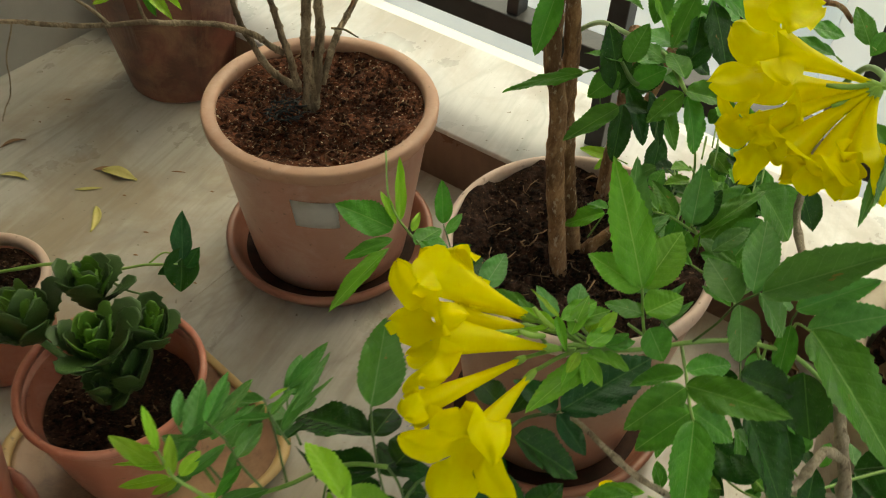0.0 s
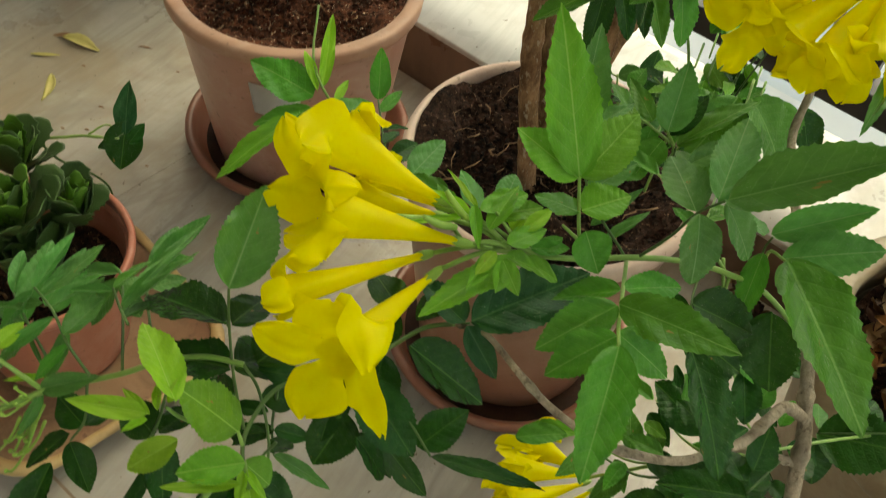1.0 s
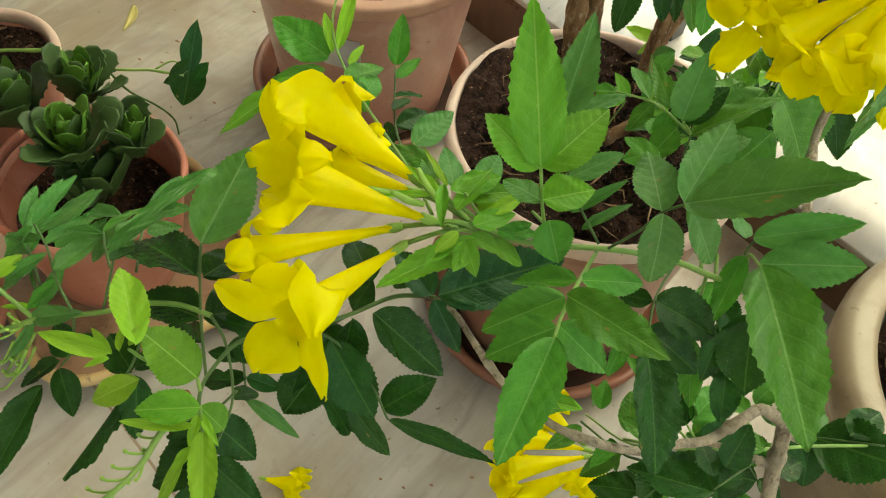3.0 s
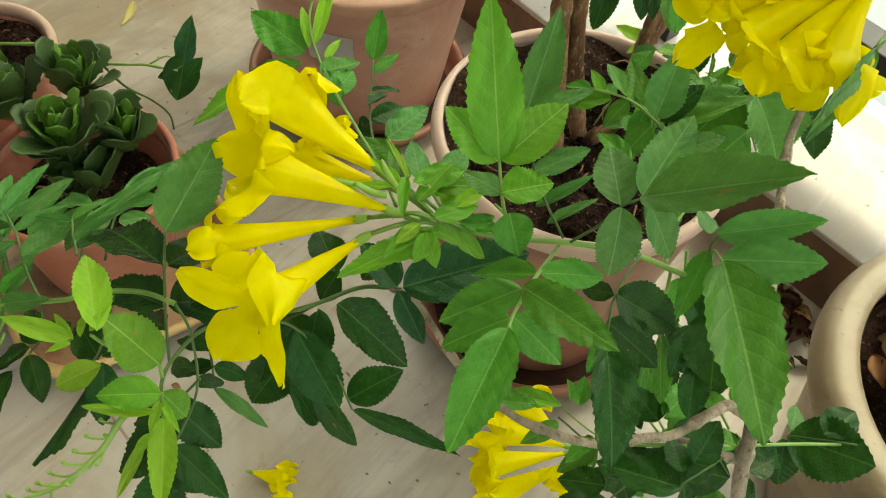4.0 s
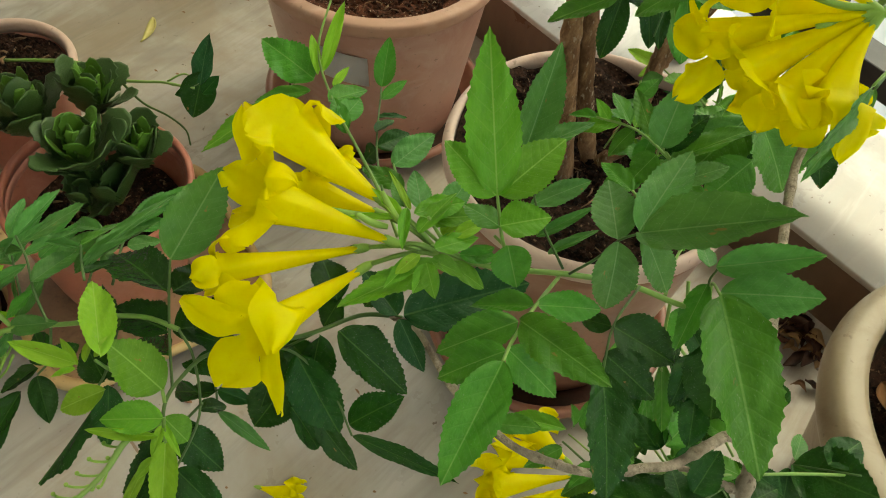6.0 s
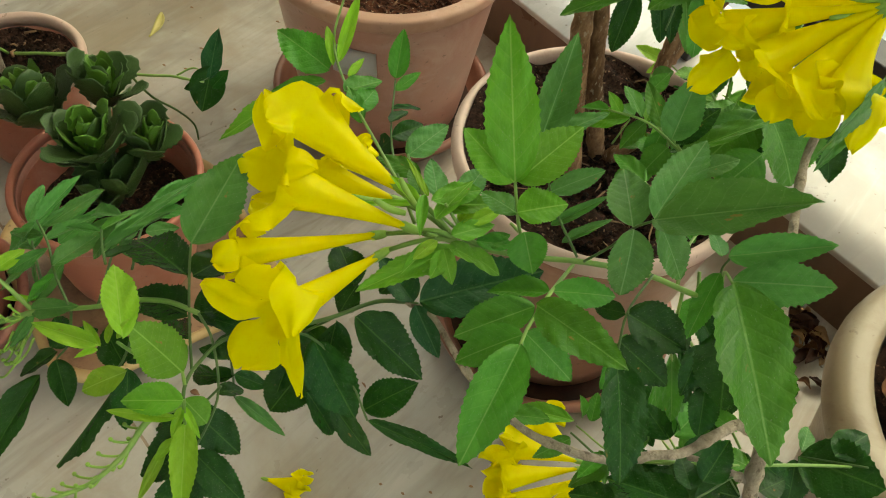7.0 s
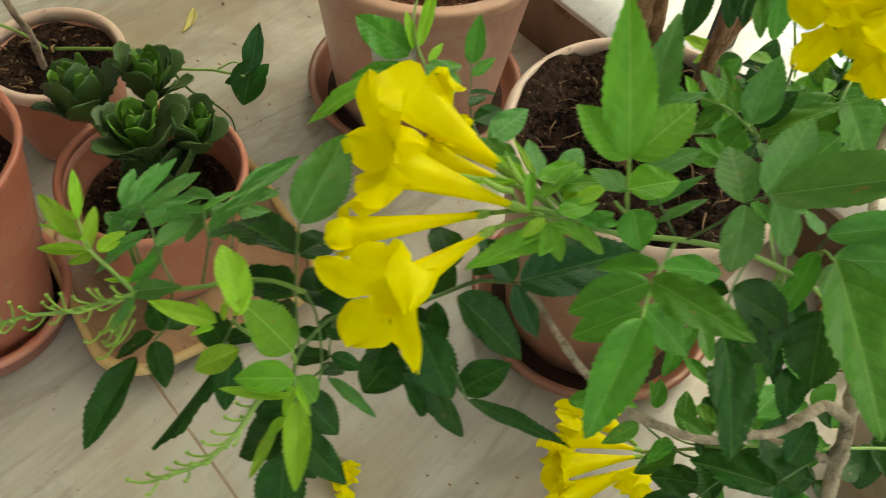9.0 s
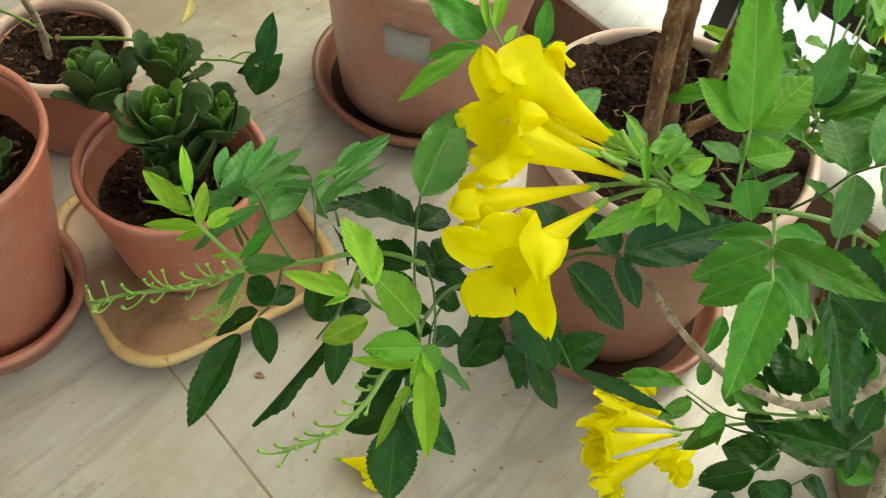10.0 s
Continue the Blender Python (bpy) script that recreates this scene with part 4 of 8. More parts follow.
blade(leaf, (-0.0124, 0.2319, 0.4086), (0.0012, 0.2701, 0.4094), 0.0046, kind="teal")
blade(leaf, (-0.0115, 0.2307, 0.4075), (0.0031, 0.2557, 0.4110), 0.0035, kind="teal")
blade(leaf, (-0.0170, 0.2376, 0.4073), (-0.0320, 0.2375, 0.4033), 0.0032, kind="teal")
blade(leaf, (-0.0100, 0.2283, 0.4081), (-0.0041, 0.2379, 0.4054), 0.0047, kind="dark")
leaf = stalk(shrub, [(0.0291, 0.2044, 0.3969), (0.0173, 0.2008, 0.4061), (0.0136, 0.1987, 0.4152)], 0.0007, 0.0005)
blade(leaf, (0.0168, 0.1982, 0.4205), (-0.0006, 0.2227, 0.4187), 0.0107, kind="lime")
blade(leaf, (0.0102, 0.1948, 0.4179), (-0.0103, 0.1935, 0.4202), 0.0061, kind="lime")
blade(leaf, (0.0109, 0.1947, 0.4176), (0.0013, 0.2006, 0.4185), 0.0028, kind="lime")
blade(leaf, (0.0107, 0.1936, 0.4169), (0.0044, 0.1896, 0.4150), 0.0027, kind="lime")
blade(leaf, (0.0154, 0.1974, 0.4202), (0.0163, 0.2065, 0.4204), 0.0034, kind="lime")
blade(leaf, (0.0126, 0.1959, 0.4183), (0.0100, 0.2032, 0.4191), 0.0025, kind="lime")
leaf = stalk(shrub, [(0.0329, 0.1992, 0.4000), (0.0309, 0.2019, 0.4023)], 0.0007, 0.0005)
blade(leaf, (0.0309, 0.2019, 0.4023), (0.0161, 0.2041, 0.4187), 0.0164, kind="fresh")
blade(leaf, (0.0171, 0.1945, 0.4066), (0.0049, 0.1856, 0.4020), 0.0085, kind="lime")
blade(leaf, (0.0352, 0.1940, 0.4008), (0.0181, 0.1871, 0.4023), 0.0104, kind="fresh")
blade(leaf, (0.0351, 0.1896, 0.3976), (0.0158, 0.1823, 0.4016), 0.0038, kind="lime")
blade(leaf, (0.0337, 0.1958, 0.3973), (0.0423, 0.1933, 0.3905), 0.0097, kind="fresh")
leaf = stalk(shrub, [(0.0344, 0.1950, 0.3992), (0.0372, 0.1893, 0.3946)], 0.0007, 0.0005)
blade(leaf, (0.0371, 0.1897, 0.3949), (0.0465, 0.1658, 0.3860), 0.0085, kind="lime")
blade(leaf, (0.0328, 0.1839, 0.3888), (0.0303, 0.1669, 0.3793), 0.0038, kind="lime")
blade(leaf, (0.0346, 0.1857, 0.3898), (0.0316, 0.1779, 0.3871), 0.0035, kind="lime")
blade(leaf, (0.0349, 0.1937, 0.3981), (0.0351, 0.1840, 0.3936), 0.0032, kind="lime")
blade(leaf, (0.0346, 0.1936, 0.3981), (0.0430, 0.1875, 0.3924), 0.0026, kind="lime")
leaf = stalk(shrub, [(0.0276, 0.2203, 0.4073), (0.0327, 0.2173, 0.3970), (0.0370, 0.2072, 0.3790), (0.0333, 0.1929, 0.3635), (0.0319, 0.1865, 0.3588)], 0.0005, 0.0004, material=STEM_DARK)
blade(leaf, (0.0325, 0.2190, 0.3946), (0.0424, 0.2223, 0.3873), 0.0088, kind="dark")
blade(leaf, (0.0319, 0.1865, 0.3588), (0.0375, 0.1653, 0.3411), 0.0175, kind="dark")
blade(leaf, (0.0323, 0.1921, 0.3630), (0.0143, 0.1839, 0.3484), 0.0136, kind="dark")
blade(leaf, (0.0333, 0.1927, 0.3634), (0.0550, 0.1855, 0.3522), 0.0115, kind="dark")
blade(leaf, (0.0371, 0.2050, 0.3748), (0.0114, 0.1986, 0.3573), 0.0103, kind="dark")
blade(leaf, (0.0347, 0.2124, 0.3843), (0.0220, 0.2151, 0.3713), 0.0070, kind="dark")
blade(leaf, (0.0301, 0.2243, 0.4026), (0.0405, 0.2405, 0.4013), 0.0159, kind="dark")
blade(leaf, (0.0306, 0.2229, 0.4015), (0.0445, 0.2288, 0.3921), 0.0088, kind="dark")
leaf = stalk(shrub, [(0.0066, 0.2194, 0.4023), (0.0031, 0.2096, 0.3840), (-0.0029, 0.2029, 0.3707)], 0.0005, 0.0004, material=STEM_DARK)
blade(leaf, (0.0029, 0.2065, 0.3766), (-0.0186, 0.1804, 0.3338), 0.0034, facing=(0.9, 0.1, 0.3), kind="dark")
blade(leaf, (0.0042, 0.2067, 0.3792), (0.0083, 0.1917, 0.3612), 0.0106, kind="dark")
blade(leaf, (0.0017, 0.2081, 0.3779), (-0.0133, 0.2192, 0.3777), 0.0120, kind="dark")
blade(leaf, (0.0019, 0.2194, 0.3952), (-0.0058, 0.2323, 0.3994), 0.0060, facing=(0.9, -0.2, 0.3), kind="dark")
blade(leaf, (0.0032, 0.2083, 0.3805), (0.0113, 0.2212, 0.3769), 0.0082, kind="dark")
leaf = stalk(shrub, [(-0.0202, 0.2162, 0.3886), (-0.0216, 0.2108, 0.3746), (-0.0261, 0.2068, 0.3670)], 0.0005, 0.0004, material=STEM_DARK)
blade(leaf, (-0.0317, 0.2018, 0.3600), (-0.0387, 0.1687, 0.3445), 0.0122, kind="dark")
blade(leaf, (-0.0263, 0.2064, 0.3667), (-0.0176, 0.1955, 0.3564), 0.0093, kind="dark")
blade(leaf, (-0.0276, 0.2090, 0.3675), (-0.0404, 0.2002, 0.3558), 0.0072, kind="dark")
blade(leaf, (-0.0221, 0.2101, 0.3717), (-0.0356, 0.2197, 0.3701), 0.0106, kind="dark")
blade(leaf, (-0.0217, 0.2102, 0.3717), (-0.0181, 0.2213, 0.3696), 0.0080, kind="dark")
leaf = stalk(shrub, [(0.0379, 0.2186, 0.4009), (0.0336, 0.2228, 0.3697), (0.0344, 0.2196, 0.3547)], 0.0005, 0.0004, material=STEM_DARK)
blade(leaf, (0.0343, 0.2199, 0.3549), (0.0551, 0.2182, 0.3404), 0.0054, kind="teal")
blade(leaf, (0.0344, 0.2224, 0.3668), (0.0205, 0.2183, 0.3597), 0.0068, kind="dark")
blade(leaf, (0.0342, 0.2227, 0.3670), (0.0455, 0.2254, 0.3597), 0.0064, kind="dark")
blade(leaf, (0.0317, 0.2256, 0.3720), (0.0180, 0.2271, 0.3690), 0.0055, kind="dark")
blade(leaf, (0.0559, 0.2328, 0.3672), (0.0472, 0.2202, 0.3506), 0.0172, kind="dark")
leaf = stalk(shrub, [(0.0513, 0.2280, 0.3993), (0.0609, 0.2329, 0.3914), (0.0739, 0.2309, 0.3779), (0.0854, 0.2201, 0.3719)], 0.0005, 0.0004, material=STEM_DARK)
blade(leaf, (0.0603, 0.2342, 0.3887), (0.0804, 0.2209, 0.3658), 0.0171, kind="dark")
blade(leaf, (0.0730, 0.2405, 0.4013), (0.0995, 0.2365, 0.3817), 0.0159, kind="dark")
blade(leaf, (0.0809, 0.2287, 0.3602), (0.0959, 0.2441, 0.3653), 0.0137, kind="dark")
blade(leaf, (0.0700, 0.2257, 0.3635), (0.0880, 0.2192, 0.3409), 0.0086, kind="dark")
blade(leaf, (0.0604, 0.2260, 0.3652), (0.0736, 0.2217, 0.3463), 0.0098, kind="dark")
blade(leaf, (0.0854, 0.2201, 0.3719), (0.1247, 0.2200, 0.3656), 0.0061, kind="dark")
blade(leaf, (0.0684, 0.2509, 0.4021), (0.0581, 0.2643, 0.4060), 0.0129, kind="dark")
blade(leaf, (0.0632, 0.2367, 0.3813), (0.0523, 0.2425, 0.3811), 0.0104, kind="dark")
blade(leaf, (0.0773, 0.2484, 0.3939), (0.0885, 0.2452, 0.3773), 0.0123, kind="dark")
leaf = stalk(shrub, [(0.0861, 0.2546, 0.3970), (0.0903, 0.2539, 0.3996)], 0.0005, 0.0004, material=STEM_DARK)
blade(leaf, (0.0907, 0.2544, 0.3999), (0.1275, 0.2778, 0.4073), 0.0205, kind="deep")
blade(leaf, (0.0887, 0.2537, 0.3997), (0.0721, 0.2646, 0.4040), 0.0117, kind="deep")
blade(leaf, (0.0896, 0.2531, 0.3991), (0.1022, 0.2444, 0.3845), 0.0089, kind="deep")
leaf = stalk(shrub, [(0.0827, 0.2684, 0.4226), (0.0729, 0.2829, 0.4197), (0.0534, 0.3116, 0.4063), (0.0296, 0.3434, 0.3959), (0.0140, 0.3659, 0.3998), (0.0088, 0.3960, 0.4064)], 0.0007, 0.0005)
blade(leaf, (0.0159, 0.3560, 0.3923), (-0.0124, 0.3658, 0.3990), 0.0181)
blade(leaf, (0.0166, 0.3506, 0.3907), (-0.0061, 0.3418, 0.3855), 0.0070)
blade(leaf, (0.0172, 0.3294, 0.4064), (-0.0056, 0.2975, 0.4017), 0.0076, kind="fresh")
blade(leaf, (0.0174, 0.3563, 0.3948), (0.0096, 0.3705, 0.4039), 0.0044, kind="lime")
blade(leaf, (0.0193, 0.3579, 0.3957), (0.0161, 0.3909, 0.4077), 0.0058, kind="lime")
blade(leaf, (0.0256, 0.3534, 0.3939), (0.0282, 0.3650, 0.3969), 0.0039, kind="lime")
blade(leaf, (0.0278, 0.3428, 0.3958), (0.0389, 0.3584, 0.3929), 0.0104)
blade(leaf, (0.0365, 0.3318, 0.3963), (0.0398, 0.3503, 0.3969), 0.0097)
blade(leaf, (0.0417, 0.3276, 0.3974), (0.0300, 0.3424, 0.4001), 0.0075)
leaf = stalk(shrub, [(0.0729, 0.2829, 0.4197), (0.0504, 0.3384, 0.3827), (0.0394, 0.3745, 0.3796)], 0.0005, 0.0004, material=STEM_DARK)
blade(leaf, (0.0393, 0.3749, 0.3799), (0.0372, 0.3903, 0.3952), 0.0097)
blade(leaf, (0.0413, 0.3693, 0.3780), (0.0487, 0.3826, 0.3815), 0.0055)
blade(leaf, (0.0437, 0.3576, 0.3791), (0.0547, 0.3678, 0.3748), 0.0031, kind="dark")
blade(leaf, (0.0469, 0.3460, 0.3825), (0.0510, 0.3590, 0.3789), 0.0056, kind="dark")
blade(leaf, (0.0507, 0.3384, 0.3827), (0.0604, 0.3536, 0.3797), 0.0090, kind="dark")
blade(leaf, (0.0508, 0.3375, 0.3820), (0.0455, 0.3354, 0.3751), 0.0099, kind="dark")
leaf = stalk(shrub, [(0.0815, 0.2807, 0.4230), (0.0602, 0.3316, 0.3824)], 0.0007, 0.0005)
blade(leaf, (0.0602, 0.3312, 0.3821), (0.0712, 0.3542, 0.3847), 0.0121, kind="teal")
blade(leaf, (0.0765, 0.2944, 0.4151), (0.0543, 0.3092, 0.4045), 0.0083)
blade(leaf, (0.0863, 0.2815, 0.4228), (0.0800, 0.2947, 0.4272), 0.0092, kind="teal")
blade(leaf, (0.0937, 0.2823, 0.4222), (0.0978, 0.2977, 0.4266), 0.0088, kind="teal")
blade(leaf, (0.0798, 0.2836, 0.4191), (0.0724, 0.2929, 0.4208), 0.0054)
leaf = stalk(shrub, [(0.0904, 0.2614, 0.4287), (0.0877, 0.2608, 0.4287)], 0.0007, 0.0005)
blade(leaf, (0.0995, 0.2593, 0.4283), (0.0744, 0.2361, 0.4253), 0.0103, kind="fresh")
blade(leaf, (0.0965, 0.2570, 0.4283), (0.0951, 0.2463, 0.4269), 0.0061, kind="fresh")
blade(leaf, (0.0872, 0.2694, 0.4351), (0.1008, 0.2803, 0.4359), 0.0086, kind="fresh")
blade(leaf, (0.0892, 0.2699, 0.4326), (0.1065, 0.2791, 0.4316), 0.0083, kind="fresh")
blade(leaf, (0.0832, 0.2673, 0.4342), (0.0639, 0.2607, 0.4337), 0.0026, kind="lime")
blade(leaf, (0.0849, 0.2688, 0.4375), (0.0883, 0.2552, 0.4345), 0.0039, kind="fresh")
blade(leaf, (0.0859, 0.2702, 0.4358), (0.0756, 0.2788, 0.4413), 0.0026, kind="lime")
blade(leaf, (0.0967, 0.2592, 0.4286), (0.1081, 0.2609, 0.4231), 0.0062, kind="fresh")
blade(leaf, (0.1010, 0.2692, 0.4302), (0.1093, 0.2793, 0.4313), 0.0050, kind="lime")
blade(leaf, (0.1064, 0.2662, 0.4247), (0.1138, 0.2730, 0.4260), 0.0057)
stalk(shrub, [(0.1065, 0.2662, 0.4235), (0.0953, 0.2631, 0.4304)], 0.0008, 0.0005, STEM, "stem", 6, 8, 0)
stalk(shrub, [(0.1102, 0.2672, 0.4223), (0.0987, 0.2648, 0.4286)], 0.0008, 0.0005, STEM, "stem", 6, 8, 0)
stalk(shrub, [(0.1048, 0.2657, 0.4233), (0.0900, 0.2673, 0.4331)], 0.0008, 0.0005, STEM, "stem", 6, 8, 0)
stalk(shrub, [(0.1264, 0.2732, 0.4191), (0.1128, 0.2744, 0.4297)], 0.0008, 0.0005, STEM, "stem", 6, 8, 0)
stalk(shrub, [(0.1029, 0.2650, 0.4244), (0.0918, 0.2695, 0.4356)], 0.0008, 0.0005, STEM, "stem", 6, 8, 0)
leaf = stalk(shrub, [(0.0923, 0.2610, 0.4294), (0.0892, 0.2600, 0.4304)], 0.0007, 0.0005)
blade(leaf, (0.0905, 0.2643, 0.4333), (0.0969, 0.2804, 0.4390), 0.0066, kind="fresh")
blade(leaf, (0.0968, 0.2619, 0.4306), (0.1085, 0.2727, 0.4303), 0.0072, kind="fresh")
blade(leaf, (0.0920, 0.2571, 0.4303), (0.0867, 0.2437, 0.4289), 0.0054, kind="fresh")
blade(leaf, (0.0959, 0.2568, 0.4295), (0.1018, 0.2473, 0.4266), 0.0061, kind="fresh")
blade(leaf, (0.0851, 0.2655, 0.4351), (0.0717, 0.2729, 0.4376), 0.0039, kind="lime")
blade(leaf, (0.1019, 0.2616, 0.4258), (0.1151, 0.2614, 0.4198), 0.0066, kind="fresh")
blade(leaf, (0.0977, 0.2675, 0.4307), (0.1003, 0.2771, 0.4324), 0.0057, kind="lime")
blade(leaf, (0.0932, 0.2576, 0.4317), (0.0889, 0.2485, 0.4321), 0.0042, kind="lime")
blade(leaf, (0.1040, 0.2660, 0.4262), (0.1166, 0.2708, 0.4240), 0.0053)
bloom(shrub, (0.0782, 0.2710, 0.4340), (0.0420, 0.2806, 0.4442), (-0.841, 0.402, 0.363), 0.0088, [(0.0246, 0.2822, 0.4482, 0.0062, 0.05, -0.39, 0.92), (0.0332, 0.2911, 0.4458, 0.0062), (0.0555, 0.2889, 0.4444, 0.0085), (0.0337, 0.2651, 0.4542, 0.0075, 0.05, -0.39, 0.92), (0.0544, 0.2817, 0.4393, 0.0070)], 1)
bloom(shrub, (0.0780, 0.2710, 0.4277), (0.0498, 0.2715, 0.4276), (-1.000, 0.001, 0.029), 0.0060, [(0.0407, 0.2737, 0.4256, 0.0060), (0.0470, 0.2658, 0.4239, 0.0060), (0.0552, 0.2629, 0.4279, 0.0050), (0.0463, 0.2799, 0.4281, 0.0060), (0.0550, 0.2783, 0.4317, 0.0050)], 2)
bloom(shrub, (0.0777, 0.2753, 0.4272), (0.0554, 0.2851, 0.4267), (-0.931, 0.337, 0.140), 0.0050, [(0.0617, 0.2887, 0.4257, 0.0045), (0.0528, 0.2919, 0.4257, 0.0050), (0.0469, 0.2911, 0.4249, 0.0050), (0.0498, 0.2813, 0.4260, 0.0050), (0.0588, 0.2790, 0.4279, 0.0040)], 6)
bloom(shrub, (0.0856, 0.2608, 0.4291), (0.0421, 0.2580, 0.4352), (-0.973, -0.142, 0.180), 0.0080, [(0.0238, 0.2657, 0.4325, 0.0080, 0.05, -0.39, 0.92), (0.0466, 0.2379, 0.4385, 0.0100, -0.09, -0.56, 0.82), (0.0525, 0.2592, 0.4457, 0.0058, 0.05, -0.39, 0.92), (0.0317, 0.2736, 0.4370, 0.0090), (0.0306, 0.2550, 0.4261, 0.0075)], 3)
bloom(shrub, (0.0745, 0.2621, 0.4205), (0.0376, 0.2333, 0.4279), (-0.865, -0.502, 0.027), 0.0047, [(0.0325, 0.2262, 0.4297, 0.0050), (0.0372, 0.2251, 0.4257, 0.0042), (0.0458, 0.2281, 0.4303, 0.0045), (0.0383, 0.2472, 0.4304, 0.0062), (0.0309, 0.2367, 0.4251, 0.0050)], 4)
bloom(shrub, (0.0780, 0.2549, 0.4222), (0.0548, 0.2198, 0.4202), (-0.198, -0.856, 0.477), 0.0066, [(0.0321, 0.2213, 0.4262, 0.0072), (0.0479, 0.2072, 0.4072, 0.0092), (0.0714, 0.2009, 0.4151, 0.0074), (0.0644, 0.2123, 0.4276, 0.0085, 0.0598, 0.2354, 0.4383, 1), (0.0510, 0.2286, 0.4348, 0.0095, 0.04, -0.21, 0.98)], 5, slim=0.8)
bud(shrub, (0.0811, 0.2627, 0.4336), (0.0710, 0.2616, 0.4369), 0.0012)
bud(shrub, (0.0804, 0.2677, 0.4324), (0.0613, 0.2623, 0.4340), 0.0012)
bud(shrub, (0.0841, 0.2645, 0.4357), (0.0761, 0.2704, 0.4400), 0.0012)
bloom(shrub, (0.2039, 0.3467, 0.4928), (0.1602, 0.3443, 0.4706), (-0.841, -0.437, -0.318), 0.0064, [(0.1481, 0.3519, 0.4669, 0.0080, 0.05, -0.39, 0.92), (0.1544, 0.3246, 0.4597, 0.0052, 0.05, -0.39, 0.92), (0.1505, 0.3654, 0.4726, 0.0085), (0.1609, 0.3564, 0.4818, 0.0080), (0.1658, 0.3341, 0.4748, 0.0045, 0.05, -0.39, 0.92)], 11, slim=1.5)
bloom(shrub, (0.2039, 0.3467, 0.4928), (0.1750, 0.3359, 0.4684), (-0.533, -0.747, -0.397), 0.0070, [(0.1671, 0.3402, 0.4640, 0.0065, 0.05, -0.39, 0.92), (0.1720, 0.3284, 0.4597, 0.0055, 0.05, -0.39, 0.92), (0.1806, 0.3197, 0.4594, 0.0060, 0.05, -0.39, 0.92), (0.1674, 0.3534, 0.4686, 0.0080), (0.1834, 0.3218, 0.4705, 0.0060)], 12, slim=1.1)
bloom(shrub, (0.2039, 0.3467, 0.4928), (0.1874, 0.3292, 0.4690), (-0.188, -0.861, -0.472), 0.0066, [(0.1843, 0.3250, 0.4589, 0.0062, 0.05, -0.39, 0.92), (0.1917, 0.3168, 0.4605, 0.0068, 0.05, -0.39, 0.92), (0.1939, 0.3174, 0.4681, 0.0050, 0.05, -0.39, 0.92), (0.1846, 0.3425, 0.4617, 0.0070), (0.1948, 0.3287, 0.4712, 0.0060)], 13, slim=1.1)
bloom(shrub, (0.2039, 0.3467, 0.4928), (0.1992, 0.3272, 0.4744), (0.164, -0.869, -0.468), 0.0062, [(0.1948, 0.3406, 0.4724, 0.0075), (0.1983, 0.3220, 0.4670, 0.0052, 0.05, -0.39, 0.92), (0.2043, 0.3113, 0.4645, 0.0056, 0.05, -0.39, 0.92), (0.2092, 0.3174, 0.4694, 0.0060, 0.05, -0.39, 0.92), (0.2054, 0.3370, 0.4731, 0.0070)], 14, slim=1.1)
bloom(shrub, (0.2039, 0.3467, 0.4928), (0.1677, 0.3652, 0.4951), (-0.944, -0.160, 0.290), 0.0082, [(0.1416, 0.3525, 0.4859, 0.0085, -0.00, -0.51, 0.86), (0.1514, 0.3787, 0.4975, 0.0095, -0.00, -0.51, 0.86), (0.1626, 0.3928, 0.5085, 0.0095, -0.00, -0.51, 0.86), (0.1859, 0.3786, 0.5080, 0.0090, -0.00, -0.51, 0.86), (0.1668, 0.3386, 0.4968, 0.0085, -0.00, -0.51, 0.86)], 15, slim=1.4)
bloom(shrub, (0.2039, 0.3467, 0.4928), (0.1780, 0.3627, 0.4783), (-0.960, -0.277, 0.041), 0.0072, [(0.1545, 0.3600, 0.4790, 0.0080, -0.00, -0.51, 0.86), (0.1608, 0.3439, 0.4699, 0.0080, -0.00, -0.51, 0.86), (0.1671, 0.3788, 0.4832, 0.0080), (0.1768, 0.3400, 0.4797, 0.0080), (0.1772, 0.3606, 0.4931, 0.0070)], 16, slim=1.4)
bud(shrub, (0.2030, 0.3480, 0.4935), (0.1850, 0.3500, 0.4900), 0.0012)
bud(shrub, (0.2045, 0.3490, 0.4910), (0.1880, 0.3450, 0.4840), 0.0012)
stalk(shrub, [(0.2176, 0.4098, 0.4456), (0.2150, 0.3860, 0.4760), (0.2085, 0.3560, 0.4915), (0.2039, 0.3467, 0.4928)], 0.0014, 0.0014, STEM, "stem", 6, 8, 0)
stalk(shrub, [(0.2275, 0.2914, 0.2890), (0.2132, 0.3090, 0.2417), (0.1934, 0.3232, 0.1928), (0.1820, 0.3313, 0.1631)], 0.0011, 0.001, STEM, "stem", 6, 8, 0)
bloom(shrub, (0.1822, 0.3344, 0.1591), (0.1394, 0.3310, 0.1572), (-0.0428, -0.0034, -0.0019), 0.0085, star((0.1394, 0.3310, 0.1572), (-0.0428, -0.0034, -0.0019), 0.0085, 0.0137, 0.006, 21), 21)
bloom(shrub, (0.1832, 0.3319, 0.1571), (0.1384, 0.3104, 0.1548), (-0.0448, -0.0215, -0.0023), 0.0085, star((0.1384, 0.3104, 0.1548), (-0.0448, -0.0215, -0.0023), 0.0085, 0.0137, 0.006, 22), 22)
bloom(shrub, (0.1871, 0.3274, 0.1594), (0.1471, 0.2999, 0.1395), (-0.04, -0.0275, -0.0199), 0.0085, star((0.1471, 0.2999, 0.1395), (-0.04, -0.0275, -0.0199), 0.0085, 0.0137, 0.006, 23), 23)
